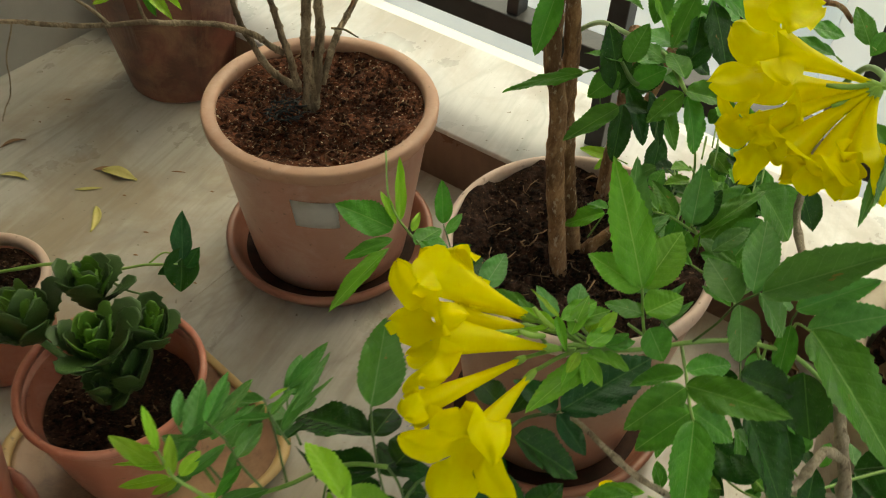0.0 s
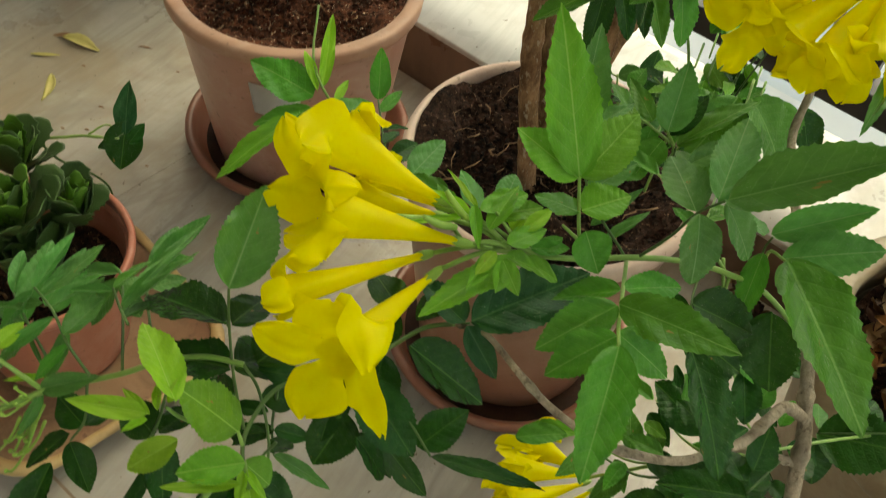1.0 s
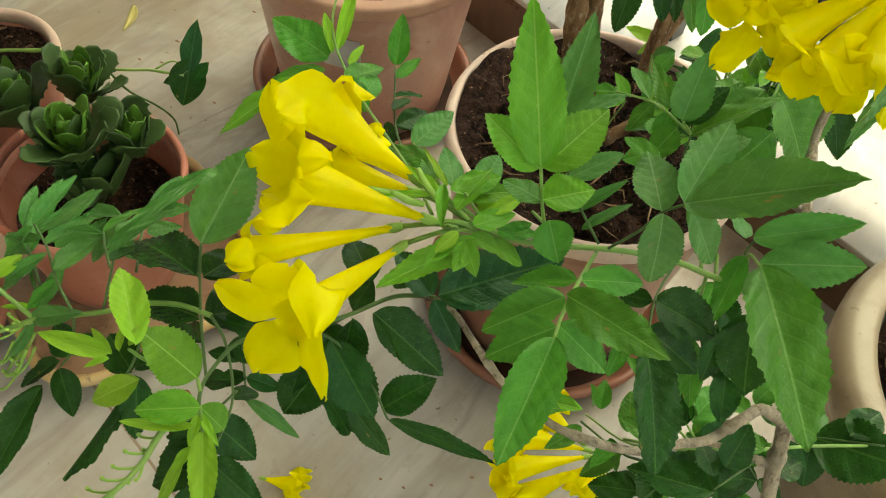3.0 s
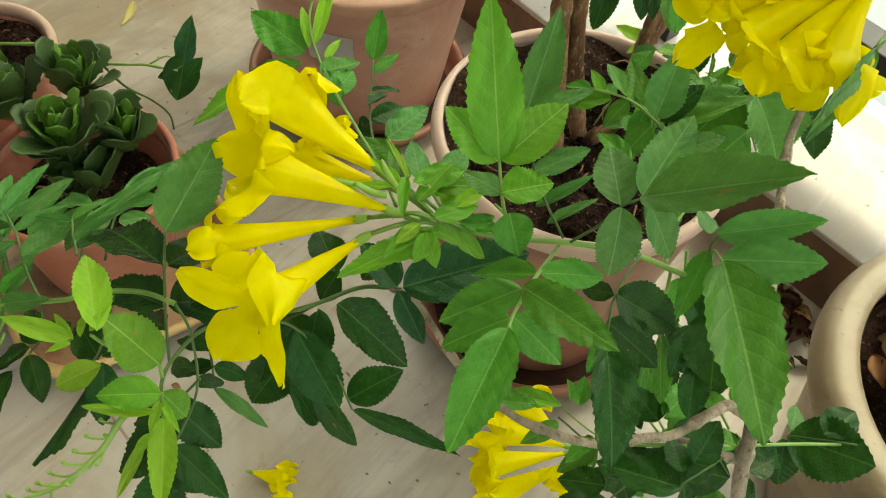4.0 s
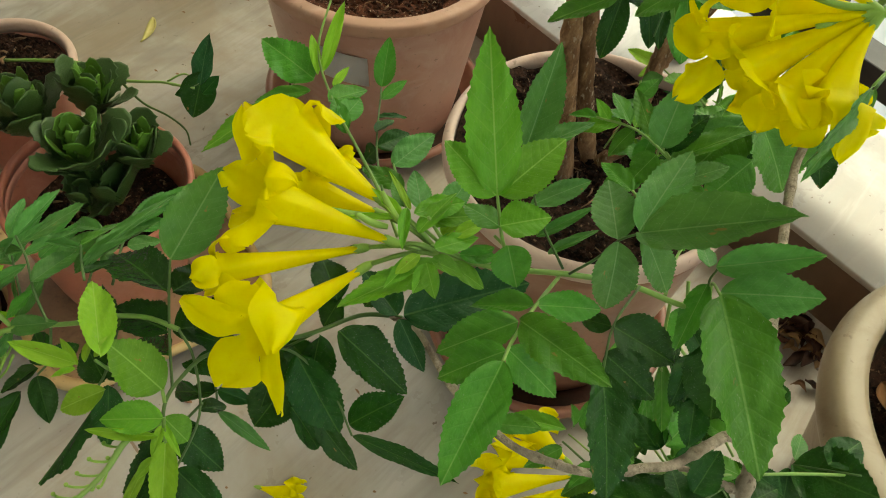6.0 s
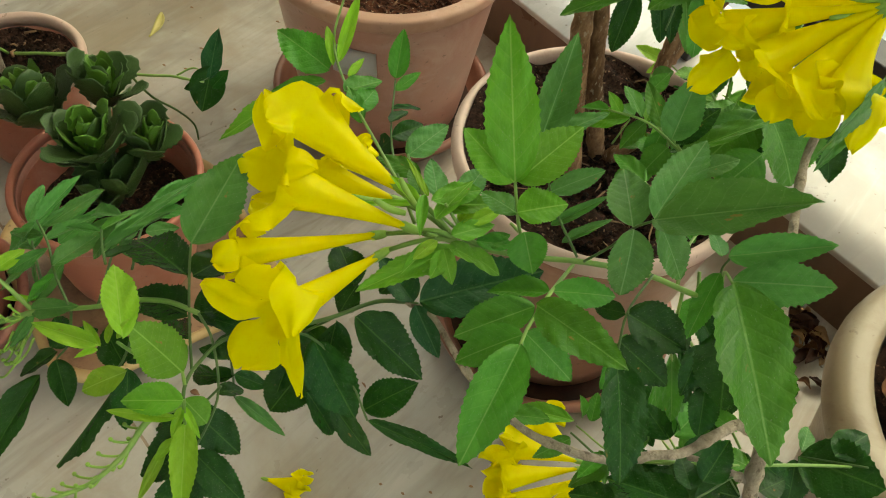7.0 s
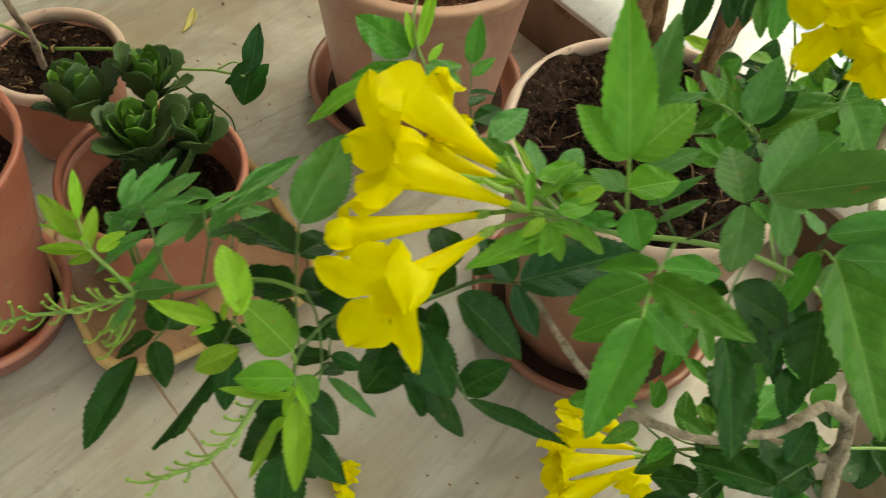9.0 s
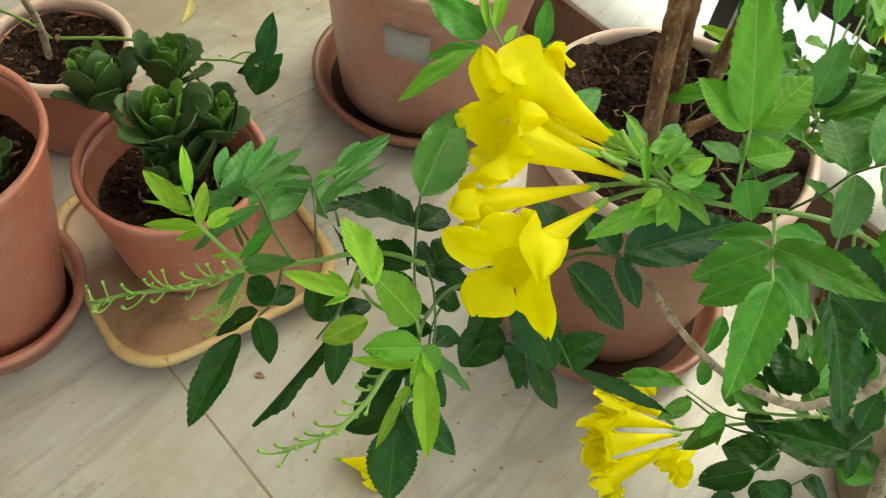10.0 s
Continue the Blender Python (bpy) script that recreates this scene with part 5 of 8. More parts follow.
bloom(shrub, (0.1783, 0.3387, 0.1566), (0.1548, 0.3516, 0.1511), (-0.0235, 0.0129, -0.0055), 0.008, star((0.1548, 0.3516, 0.1511), (-0.0235, 0.0129, -0.0055), 0.008, 0.0117, 0.006, 24), 24)
bloom(shrub, (0.1959, 0.3282, 0.1649), (0.1810, 0.3087, 0.1593), (-0.0149, -0.0195, -0.0056), 0.007, star((0.1810, 0.3087, 0.1593), (-0.0149, -0.0195, -0.0056), 0.007, 0.0102, 0.006, 25), 25)
leaf = stalk(shrub, [(0.2185, 0.3527, 0.4787), (0.2076, 0.3297, 0.4799)], 0.0007, 0.0005)
blade(leaf, (0.2076, 0.3297, 0.4799), (0.1945, 0.2948, 0.4752), 0.0056, facing=(0.75, -0.2, 0.5), kind="teal")
leaf = stalk(shrub, [(0.1853, 0.3231, 0.3751), (0.1899, 0.3144, 0.3617), (0.1970, 0.3015, 0.3512), (0.2018, 0.2907, 0.3450)], 0.0008, 0.0005, STEM)
blade(leaf, (0.1886, 0.3178, 0.3644), (0.1843, 0.2986, 0.3611), 0.0110, facing=(0.0, -0.6, 0.7), kind="green")
blade(leaf, (0.1899, 0.3144, 0.3617), (0.2042, 0.3039, 0.3518), 0.0120, facing=(0.0, -0.6, 0.7), kind="dark")
blade(leaf, (0.1956, 0.3049, 0.3538), (0.1934, 0.2845, 0.3456), 0.0110, facing=(0.0, -0.6, 0.7), kind="dark")
blade(leaf, (0.1974, 0.3016, 0.3512), (0.2108, 0.2875, 0.3450), 0.0135, facing=(0.0, -0.6, 0.7), kind="green")
blade(leaf, (0.2012, 0.2923, 0.3463), (0.2037, 0.2734, 0.3396), 0.0125, facing=(0.0, -0.6, 0.7), kind="dark")
leaf = stalk(shrub, [(0.2115, 0.2831, 0.2918), (0.2010, 0.2909, 0.2986)], 0.0007, 0.0005)
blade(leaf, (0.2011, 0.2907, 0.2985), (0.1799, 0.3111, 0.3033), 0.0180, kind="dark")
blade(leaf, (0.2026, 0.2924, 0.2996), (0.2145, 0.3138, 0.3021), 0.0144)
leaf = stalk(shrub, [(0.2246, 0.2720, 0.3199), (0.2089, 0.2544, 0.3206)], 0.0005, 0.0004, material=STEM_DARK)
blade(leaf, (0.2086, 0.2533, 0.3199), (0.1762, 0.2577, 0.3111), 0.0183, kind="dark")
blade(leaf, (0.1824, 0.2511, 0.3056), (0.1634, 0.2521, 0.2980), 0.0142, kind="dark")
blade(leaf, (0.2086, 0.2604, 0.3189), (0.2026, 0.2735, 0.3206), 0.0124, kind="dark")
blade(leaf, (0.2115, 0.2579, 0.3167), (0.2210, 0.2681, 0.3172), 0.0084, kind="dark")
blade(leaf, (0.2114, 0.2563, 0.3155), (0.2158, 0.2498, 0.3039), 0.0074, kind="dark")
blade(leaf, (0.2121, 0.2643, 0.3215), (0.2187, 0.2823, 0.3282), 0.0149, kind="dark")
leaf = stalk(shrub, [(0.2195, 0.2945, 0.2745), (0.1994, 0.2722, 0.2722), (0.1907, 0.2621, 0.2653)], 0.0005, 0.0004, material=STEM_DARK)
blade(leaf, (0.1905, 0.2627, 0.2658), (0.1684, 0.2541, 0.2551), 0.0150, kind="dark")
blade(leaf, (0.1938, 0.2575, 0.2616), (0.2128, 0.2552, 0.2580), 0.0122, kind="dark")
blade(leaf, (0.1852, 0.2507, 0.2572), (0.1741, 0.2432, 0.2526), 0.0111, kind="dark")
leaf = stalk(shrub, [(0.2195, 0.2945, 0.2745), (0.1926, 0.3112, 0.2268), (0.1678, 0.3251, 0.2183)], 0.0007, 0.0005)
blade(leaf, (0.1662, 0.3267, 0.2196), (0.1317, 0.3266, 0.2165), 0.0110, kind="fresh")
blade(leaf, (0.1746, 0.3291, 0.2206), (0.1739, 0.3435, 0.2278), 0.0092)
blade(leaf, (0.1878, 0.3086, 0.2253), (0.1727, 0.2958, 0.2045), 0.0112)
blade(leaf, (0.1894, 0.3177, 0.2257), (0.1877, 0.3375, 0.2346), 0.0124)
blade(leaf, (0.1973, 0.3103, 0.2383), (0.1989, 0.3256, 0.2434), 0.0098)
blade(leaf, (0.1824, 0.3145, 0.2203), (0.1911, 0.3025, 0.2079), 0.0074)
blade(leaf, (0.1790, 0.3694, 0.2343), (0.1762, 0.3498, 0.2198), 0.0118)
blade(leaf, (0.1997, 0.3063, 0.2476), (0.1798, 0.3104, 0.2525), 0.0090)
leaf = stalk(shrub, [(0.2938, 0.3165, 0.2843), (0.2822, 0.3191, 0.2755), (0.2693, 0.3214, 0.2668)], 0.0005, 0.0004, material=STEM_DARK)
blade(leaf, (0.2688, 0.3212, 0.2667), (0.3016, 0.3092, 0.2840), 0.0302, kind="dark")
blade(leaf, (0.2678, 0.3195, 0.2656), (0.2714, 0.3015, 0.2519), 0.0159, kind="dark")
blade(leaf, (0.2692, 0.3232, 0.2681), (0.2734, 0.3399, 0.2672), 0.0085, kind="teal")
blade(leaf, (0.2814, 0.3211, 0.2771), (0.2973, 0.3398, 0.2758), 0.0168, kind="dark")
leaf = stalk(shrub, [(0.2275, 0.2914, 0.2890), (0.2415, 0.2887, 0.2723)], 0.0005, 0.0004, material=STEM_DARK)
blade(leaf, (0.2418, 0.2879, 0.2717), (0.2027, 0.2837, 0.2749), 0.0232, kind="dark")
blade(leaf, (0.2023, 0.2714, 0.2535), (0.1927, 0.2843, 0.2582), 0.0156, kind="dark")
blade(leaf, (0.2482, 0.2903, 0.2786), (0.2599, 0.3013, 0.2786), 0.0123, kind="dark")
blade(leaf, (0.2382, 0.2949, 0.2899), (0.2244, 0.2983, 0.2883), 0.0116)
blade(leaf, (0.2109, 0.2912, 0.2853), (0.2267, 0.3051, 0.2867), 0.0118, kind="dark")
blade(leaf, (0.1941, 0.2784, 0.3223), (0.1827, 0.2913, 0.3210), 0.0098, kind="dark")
leaf = stalk(shrub, [(0.1749, 0.2891, 0.4043), (0.1825, 0.2951, 0.3613), (0.1892, 0.3003, 0.3390)], 0.0007, 0.0005)
blade(leaf, (0.1848, 0.2994, 0.3515), (0.1983, 0.2873, 0.3157), 0.0094)
blade(leaf, (0.1844, 0.2999, 0.3270), (0.1945, 0.2907, 0.3062), 0.0089)
blade(leaf, (0.1908, 0.3087, 0.3449), (0.2050, 0.3006, 0.3243), 0.0099, kind="dark")
blade(leaf, (0.1842, 0.3087, 0.3584), (0.1968, 0.3028, 0.3397), 0.0096, kind="dark")
blade(leaf, (0.1883, 0.3062, 0.3185), (0.2092, 0.2970, 0.2960), 0.0114, kind="teal")
leaf = stalk(shrub, [(0.1725, 0.2899, 0.4053), (0.1806, 0.3406, 0.3698), (0.1954, 0.3840, 0.3492)], 0.0007, 0.0005)
blade(leaf, (0.1856, 0.3591, 0.3576), (0.2023, 0.3754, 0.3543), 0.0068)
blade(leaf, (0.1954, 0.3840, 0.3492), (0.2024, 0.4065, 0.3520), 0.0144)
blade(leaf, (0.1914, 0.3871, 0.3521), (0.1774, 0.3982, 0.3499), 0.0120)
blade(leaf, (0.1841, 0.4026, 0.3521), (0.2014, 0.4212, 0.3504), 0.0113)
blade(leaf, (0.1848, 0.3547, 0.3545), (0.1759, 0.3776, 0.3476), 0.0069)
leaf = stalk(shrub, [(0.2143, 0.2931, 0.2739), (0.2055, 0.3152, 0.2538), (0.1971, 0.3376, 0.2463)], 0.0007, 0.0005)
blade(leaf, (0.1937, 0.3521, 0.2450), (0.1830, 0.3759, 0.2514), 0.0103)
blade(leaf, (0.1943, 0.3083, 0.2370), (0.2121, 0.3019, 0.2369), 0.0142, kind="dark")
blade(leaf, (0.2111, 0.3168, 0.2544), (0.1954, 0.3320, 0.2548), 0.0108, kind="dark")
blade(leaf, (0.1956, 0.3372, 0.2461), (0.1796, 0.3507, 0.2452), 0.0084)
blade(leaf, (0.2146, 0.3082, 0.2602), (0.2249, 0.3205, 0.2685), 0.0104)
blade(leaf, (0.2333, 0.2973, 0.2627), (0.2445, 0.3038, 0.2792), 0.0111)
blade(leaf, (0.1945, 0.3318, 0.2422), (0.2066, 0.3178, 0.2368), 0.0107, kind="dark")
leaf = stalk(shrub, [(0.2215, 0.2738, 0.2587), (0.2127, 0.2668, 0.2542)], 0.0005, 0.0004, material=STEM_DARK)
blade(leaf, (0.2126, 0.2672, 0.2546), (0.1970, 0.2587, 0.2433), 0.0114, kind="dark")
blade(leaf, (0.2171, 0.2703, 0.2565), (0.2323, 0.2678, 0.2532), 0.0125, kind="dark")
blade(leaf, (0.2311, 0.2787, 0.2615), (0.2460, 0.2744, 0.2694), 0.0133)
leaf = stalk(shrub, [(0.0401, 0.2064, 0.3908), (0.0332, 0.2044, 0.3779), (0.0290, 0.2023, 0.3707)], 0.0005, 0.0004, material=STEM_DARK)
blade(leaf, (0.0303, 0.2030, 0.3711), (0.0475, 0.1985, 0.3591), 0.0138, kind="dark")
blade(leaf, (0.0326, 0.1908, 0.3619), (0.0447, 0.1847, 0.3495), 0.0126, kind="dark")
blade(leaf, (0.0292, 0.2016, 0.3702), (0.0165, 0.1834, 0.3463), 0.0111, kind="dark")
blade(leaf, (0.0365, 0.2085, 0.3804), (0.0431, 0.2146, 0.3777), 0.0070, kind="dark")
leaf = stalk(shrub, [(0.0654, 0.2421, 0.3945), (0.0537, 0.2391, 0.3815), (0.0474, 0.2382, 0.3755)], 0.0005, 0.0004, material=STEM_DARK)
blade(leaf, (0.0524, 0.2384, 0.3812), (0.0489, 0.2245, 0.3591), 0.0119, kind="dark")
blade(leaf, (0.0648, 0.2431, 0.3891), (0.0635, 0.2307, 0.3616), 0.0135, kind="dark")
blade(leaf, (0.0607, 0.2298, 0.3613), (0.0742, 0.2242, 0.3428), 0.0064, kind="dark")
blade(leaf, (0.0819, 0.2676, 0.3982), (0.0731, 0.2617, 0.3827), 0.0095, kind="dark")
blade(leaf, (0.0671, 0.2580, 0.3933), (0.0608, 0.2518, 0.3773), 0.0103, kind="dark")
leaf = stalk(shrub, [(0.2423, 0.3036, 0.2769), (0.2389, 0.3100, 0.2697)], 0.0007, 0.0005)
blade(leaf, (0.2465, 0.2999, 0.2737), (0.2295, 0.3097, 0.2708), 0.0109, kind="dark")
blade(leaf, (0.2484, 0.3055, 0.2775), (0.2657, 0.3012, 0.2718), 0.0124, kind="dark")
blade(leaf, (0.2384, 0.3233, 0.2669), (0.2246, 0.3327, 0.2633), 0.0111)
blade(leaf, (0.2420, 0.3335, 0.2614), (0.2506, 0.3456, 0.2689), 0.0112)
blade(leaf, (0.2286, 0.3339, 0.2760), (0.2332, 0.3565, 0.2793), 0.0126)
blade(leaf, (0.2474, 0.3172, 0.2736), (0.2544, 0.3283, 0.2807), 0.0082)
blade(leaf, (0.2594, 0.3436, 0.2787), (0.2472, 0.3585, 0.2788), 0.0126, kind="dark")

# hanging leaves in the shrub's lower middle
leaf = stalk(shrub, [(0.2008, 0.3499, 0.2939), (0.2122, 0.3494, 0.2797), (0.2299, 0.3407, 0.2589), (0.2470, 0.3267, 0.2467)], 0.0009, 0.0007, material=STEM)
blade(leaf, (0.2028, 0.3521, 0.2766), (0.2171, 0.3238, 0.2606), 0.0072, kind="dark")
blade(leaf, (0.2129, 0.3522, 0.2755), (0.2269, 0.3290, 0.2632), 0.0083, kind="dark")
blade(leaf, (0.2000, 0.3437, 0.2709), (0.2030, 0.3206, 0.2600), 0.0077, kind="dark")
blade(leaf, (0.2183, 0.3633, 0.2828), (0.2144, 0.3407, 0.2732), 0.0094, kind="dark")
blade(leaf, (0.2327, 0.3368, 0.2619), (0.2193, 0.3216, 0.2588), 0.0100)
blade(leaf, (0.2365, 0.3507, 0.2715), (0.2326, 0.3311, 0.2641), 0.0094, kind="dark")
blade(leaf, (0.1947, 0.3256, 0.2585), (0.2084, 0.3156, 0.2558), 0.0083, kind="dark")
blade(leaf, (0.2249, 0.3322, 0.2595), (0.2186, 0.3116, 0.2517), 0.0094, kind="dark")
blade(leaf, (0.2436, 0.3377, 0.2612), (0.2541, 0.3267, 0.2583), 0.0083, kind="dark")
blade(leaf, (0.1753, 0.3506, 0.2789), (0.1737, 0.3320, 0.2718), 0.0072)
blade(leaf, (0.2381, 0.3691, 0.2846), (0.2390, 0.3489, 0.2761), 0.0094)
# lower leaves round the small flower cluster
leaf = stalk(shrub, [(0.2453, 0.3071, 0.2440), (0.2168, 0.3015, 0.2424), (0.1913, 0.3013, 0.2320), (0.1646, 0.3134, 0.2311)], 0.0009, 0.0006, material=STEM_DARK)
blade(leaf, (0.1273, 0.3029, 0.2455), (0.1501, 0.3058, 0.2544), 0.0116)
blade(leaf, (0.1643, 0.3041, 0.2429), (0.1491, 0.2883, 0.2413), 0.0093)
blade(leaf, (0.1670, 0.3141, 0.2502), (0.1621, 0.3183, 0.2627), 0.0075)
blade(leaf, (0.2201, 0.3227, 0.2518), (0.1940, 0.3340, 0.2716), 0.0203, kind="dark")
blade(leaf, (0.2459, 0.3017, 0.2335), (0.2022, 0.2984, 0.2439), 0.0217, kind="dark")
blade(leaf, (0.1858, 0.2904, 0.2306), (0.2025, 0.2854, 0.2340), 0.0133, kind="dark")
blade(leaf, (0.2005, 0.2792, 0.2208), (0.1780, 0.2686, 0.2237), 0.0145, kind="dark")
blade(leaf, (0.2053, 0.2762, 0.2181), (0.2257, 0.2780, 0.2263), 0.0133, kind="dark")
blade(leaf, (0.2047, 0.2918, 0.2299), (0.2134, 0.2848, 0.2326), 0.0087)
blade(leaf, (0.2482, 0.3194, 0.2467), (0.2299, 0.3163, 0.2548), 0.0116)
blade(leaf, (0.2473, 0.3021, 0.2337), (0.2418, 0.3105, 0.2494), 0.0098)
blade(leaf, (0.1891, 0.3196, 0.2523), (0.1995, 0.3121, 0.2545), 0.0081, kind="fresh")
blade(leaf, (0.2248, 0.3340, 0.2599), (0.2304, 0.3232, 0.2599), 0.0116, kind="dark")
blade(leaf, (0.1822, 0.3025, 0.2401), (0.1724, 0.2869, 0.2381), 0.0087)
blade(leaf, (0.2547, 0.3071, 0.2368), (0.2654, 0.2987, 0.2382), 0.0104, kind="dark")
blade(leaf, (0.2145, 0.3153, 0.2467), (0.2248, 0.3096, 0.2502), 0.0069)
# pedicels that carry the flowers of the front cluster
stalk(shrub, [(0.0782, 0.2710, 0.4340), (0.0879, 0.2674, 0.4326), (0.0977, 0.2638, 0.4272)], 0.0008, 0.0009, STEM, "pedicel", 5, 7, 0)
stalk(shrub, [(0.0780, 0.2710, 0.4277), (0.0878, 0.2674, 0.4295), (0.0977, 0.2638, 0.4272)], 0.0008, 0.0009, STEM, "pedicel", 5, 7, 0)
stalk(shrub, [(0.0777, 0.2753, 0.4272), (0.0877, 0.2696, 0.4292), (0.0977, 0.2638, 0.4272)], 0.0008, 0.0009, STEM, "pedicel", 5, 7, 0)
stalk(shrub, [(0.0856, 0.2608, 0.4291), (0.0917, 0.2623, 0.4301), (0.0977, 0.2638, 0.4272)], 0.0008, 0.0009, STEM, "pedicel", 5, 7, 0)
stalk(shrub, [(0.0745, 0.2621, 0.4205), (0.0861, 0.2629, 0.4259), (0.0977, 0.2638, 0.4272)], 0.0008, 0.0009, STEM, "pedicel", 5, 7, 0)
stalk(shrub, [(0.0780, 0.2549, 0.4222), (0.0878, 0.2594, 0.4267), (0.0977, 0.2638, 0.4272)], 0.0008, 0.0009, STEM, "pedicel", 5, 7, 0)


# ---- pale shoots and bud sprays of the front shrub ----
stalk(shrub, [(0.0276, 0.2203, 0.4073), (0.0154, 0.2220, 0.4048), (0.0024, 0.2202, 0.4009), (-0.0079, 0.2161, 0.3974), (-0.0256, 0.2144, 0.3878), (-0.0328, 0.2117, 0.3864)], 0.0009, 0.0008, STEM, "branch", 6, 8, 0)
stalk(shrub, [(-0.0325, 0.2121, 0.3867), (-0.0429, 0.2150, 0.3923), (-0.0498, 0.2167, 0.3980), (-0.0548, 0.2218, 0.4049)], 0.0009, 0.0005, STEM, "branch", 6, 8, 0)
leaf = stalk(shrub, [(-0.0498, 0.2167, 0.3980), (-0.0548, 0.2218, 0.4049)], 0.0007, 0.0005)
blade(leaf, (-0.0523, 0.2174, 0.4001), (-0.0760, 0.2281, 0.4028), 0.0070, kind="lime")
blade(leaf, (-0.0537, 0.2189, 0.4013), (-0.0728, 0.2205, 0.3968), 0.0035, kind="lime")
blade(leaf, (-0.0499, 0.2159, 0.3974), (-0.0696, 0.2139, 0.3915), 0.0046, kind="lime")
blade(leaf, (-0.0547, 0.2219, 0.4049), (-0.0624, 0.2347, 0.4141), 0.0042, kind="lime")
blade(leaf, (-0.0495, 0.2160, 0.3975), (-0.0515, 0.2270, 0.4073), 0.0049, kind="lime")
blade(leaf, (-0.0469, 0.2171, 0.3968), (-0.0417, 0.2269, 0.3987), 0.0056, kind="lime")
blade(leaf, (-0.0475, 0.2156, 0.3958), (-0.0575, 0.2122, 0.3916), 0.0049, kind="lime")
blade(leaf, (-0.0548, 0.2218, 0.4049), (-0.0622, 0.2242, 0.4036), 0.0024, kind="lime")
blade(leaf, (-0.0515, 0.2179, 0.4004), (-0.0612, 0.2184, 0.3979), 0.0024, kind="lime")
blade(leaf, (-0.0320, 0.2153, 0.3890), (-0.0449, 0.2125, 0.3881), 0.0025, kind="lime")
leaf = stalk(shrub, [(-0.0320, 0.2190, 0.3893), (-0.0467, 0.2339, 0.3856), (-0.0578, 0.2460, 0.3832)], 0.0005, 0.0004, material=STEM_DARK)
blade(leaf, (-0.0496, 0.2362, 0.3839), (-0.0530, 0.2658, 0.3914), 0.0092, kind="teal")
blade(leaf, (-0.0489, 0.2361, 0.3837), (-0.0656, 0.2450, 0.3794), 0.0077, kind="teal")
blade(leaf, (-0.0361, 0.2203, 0.3857), (-0.0482, 0.2334, 0.3854), 0.0015, kind="teal")
blade(leaf, (-0.0578, 0.2460, 0.3832), (-0.0613, 0.2622, 0.3870), 0.0053, kind="teal")
blade(leaf, (-0.0421, 0.2286, 0.3874), (-0.0602, 0.2222, 0.3718), 0.0054, kind="teal")
leaf = stalk(shrub, [(-0.0079, 0.2161, 0.3974), (-0.0198, 0.2456, 0.3919), (-0.0257, 0.2576, 0.3890)], 0.0005, 0.0004, material=STEM_DARK)
blade(leaf, (-0.0473, 0.2446, 0.3812), (-0.0424, 0.2685, 0.3862), 0.0072, kind="teal")
blade(leaf, (-0.0446, 0.2433, 0.3799), (-0.0377, 0.2623, 0.3836), 0.0066, kind="teal")
blade(leaf, (-0.0364, 0.2396, 0.3802), (-0.0330, 0.2591, 0.3845), 0.0081, kind="teal")
blade(leaf, (-0.0251, 0.2561, 0.3878), (-0.0343, 0.2446, 0.3736), 0.0078, kind="teal")
blade(leaf, (-0.0211, 0.2473, 0.3895), (-0.0191, 0.2578, 0.3885), 0.0076, kind="teal")
blade(leaf, (-0.0252, 0.2574, 0.3888), (-0.0452, 0.2609, 0.3807), 0.0069, kind="teal")
blade(leaf, (-0.0202, 0.2489, 0.3882), (-0.0163, 0.2472, 0.3803), 0.0061, kind="teal")
leaf = stalk(shrub, [(-0.0065, 0.2345, 0.3949), (-0.0153, 0.2533, 0.3885), (-0.0174, 0.2652, 0.3876)], 0.0005, 0.0004, material=STEM_DARK)
blade(leaf, (-0.0174, 0.2652, 0.3876), (-0.0042, 0.2875, 0.3907), 0.0064, kind="teal")
blade(leaf, (-0.0172, 0.2635, 0.3863), (-0.0061, 0.2719, 0.3853), 0.0070, kind="teal")
blade(leaf, (-0.0149, 0.2555, 0.3863), (-0.0054, 0.2633, 0.3851), 0.0062, kind="teal")
blade(leaf, (-0.0182, 0.2614, 0.3849), (-0.0145, 0.2830, 0.3882), 0.0064, kind="teal")
blade(leaf, (-0.0236, 0.2579, 0.3890), (-0.0175, 0.2655, 0.3879), 0.0019, kind="lime")
leaf = stalk(shrub, [(-0.0308, 0.2120, 0.3864), (-0.0326, 0.2124, 0.3869)], 0.0005, 0.0004, material=STEM_DARK)
blade(leaf, (-0.0323, 0.2119, 0.3878), (-0.0144, 0.2144, 0.3968), 0.0070, kind="teal")
blade(leaf, (-0.0325, 0.2144, 0.3884), (-0.0296, 0.2310, 0.3944), 0.0049, facing=(0.8, -0.3, 0.5), kind="teal")
blade(leaf, (-0.0325, 0.2121, 0.3867), (-0.0373, 0.2005, 0.3759), 0.0040, facing=(0.6, -0.3, 0.7), kind="teal")
stalk(shrub, [(-0.0307, 0.2120, 0.3877), (-0.0417, 0.2078, 0.3818), (-0.0576, 0.2036, 0.3726), (-0.0737, 0.2024, 0.3631), (-0.0903, 0.2000, 0.3516)], 0.0011, 0.0006, STEM, "flower_stalk", 6, 8, 0)
bud(shrub, (-0.0668, 0.2030, 0.3672), (-0.0753, 0.1988, 0.3585), 0.000611602)
bud(shrub, (-0.0573, 0.2037, 0.3728), (-0.0655, 0.2058, 0.3756), 0.000698629)
bud(shrub, (-0.0619, 0.2033, 0.3700), (-0.0664, 0.2066, 0.3667), 0.00090629)
bud(shrub, (-0.0413, 0.2080, 0.3820), (-0.0434, 0.2072, 0.3891), 0.000948562)
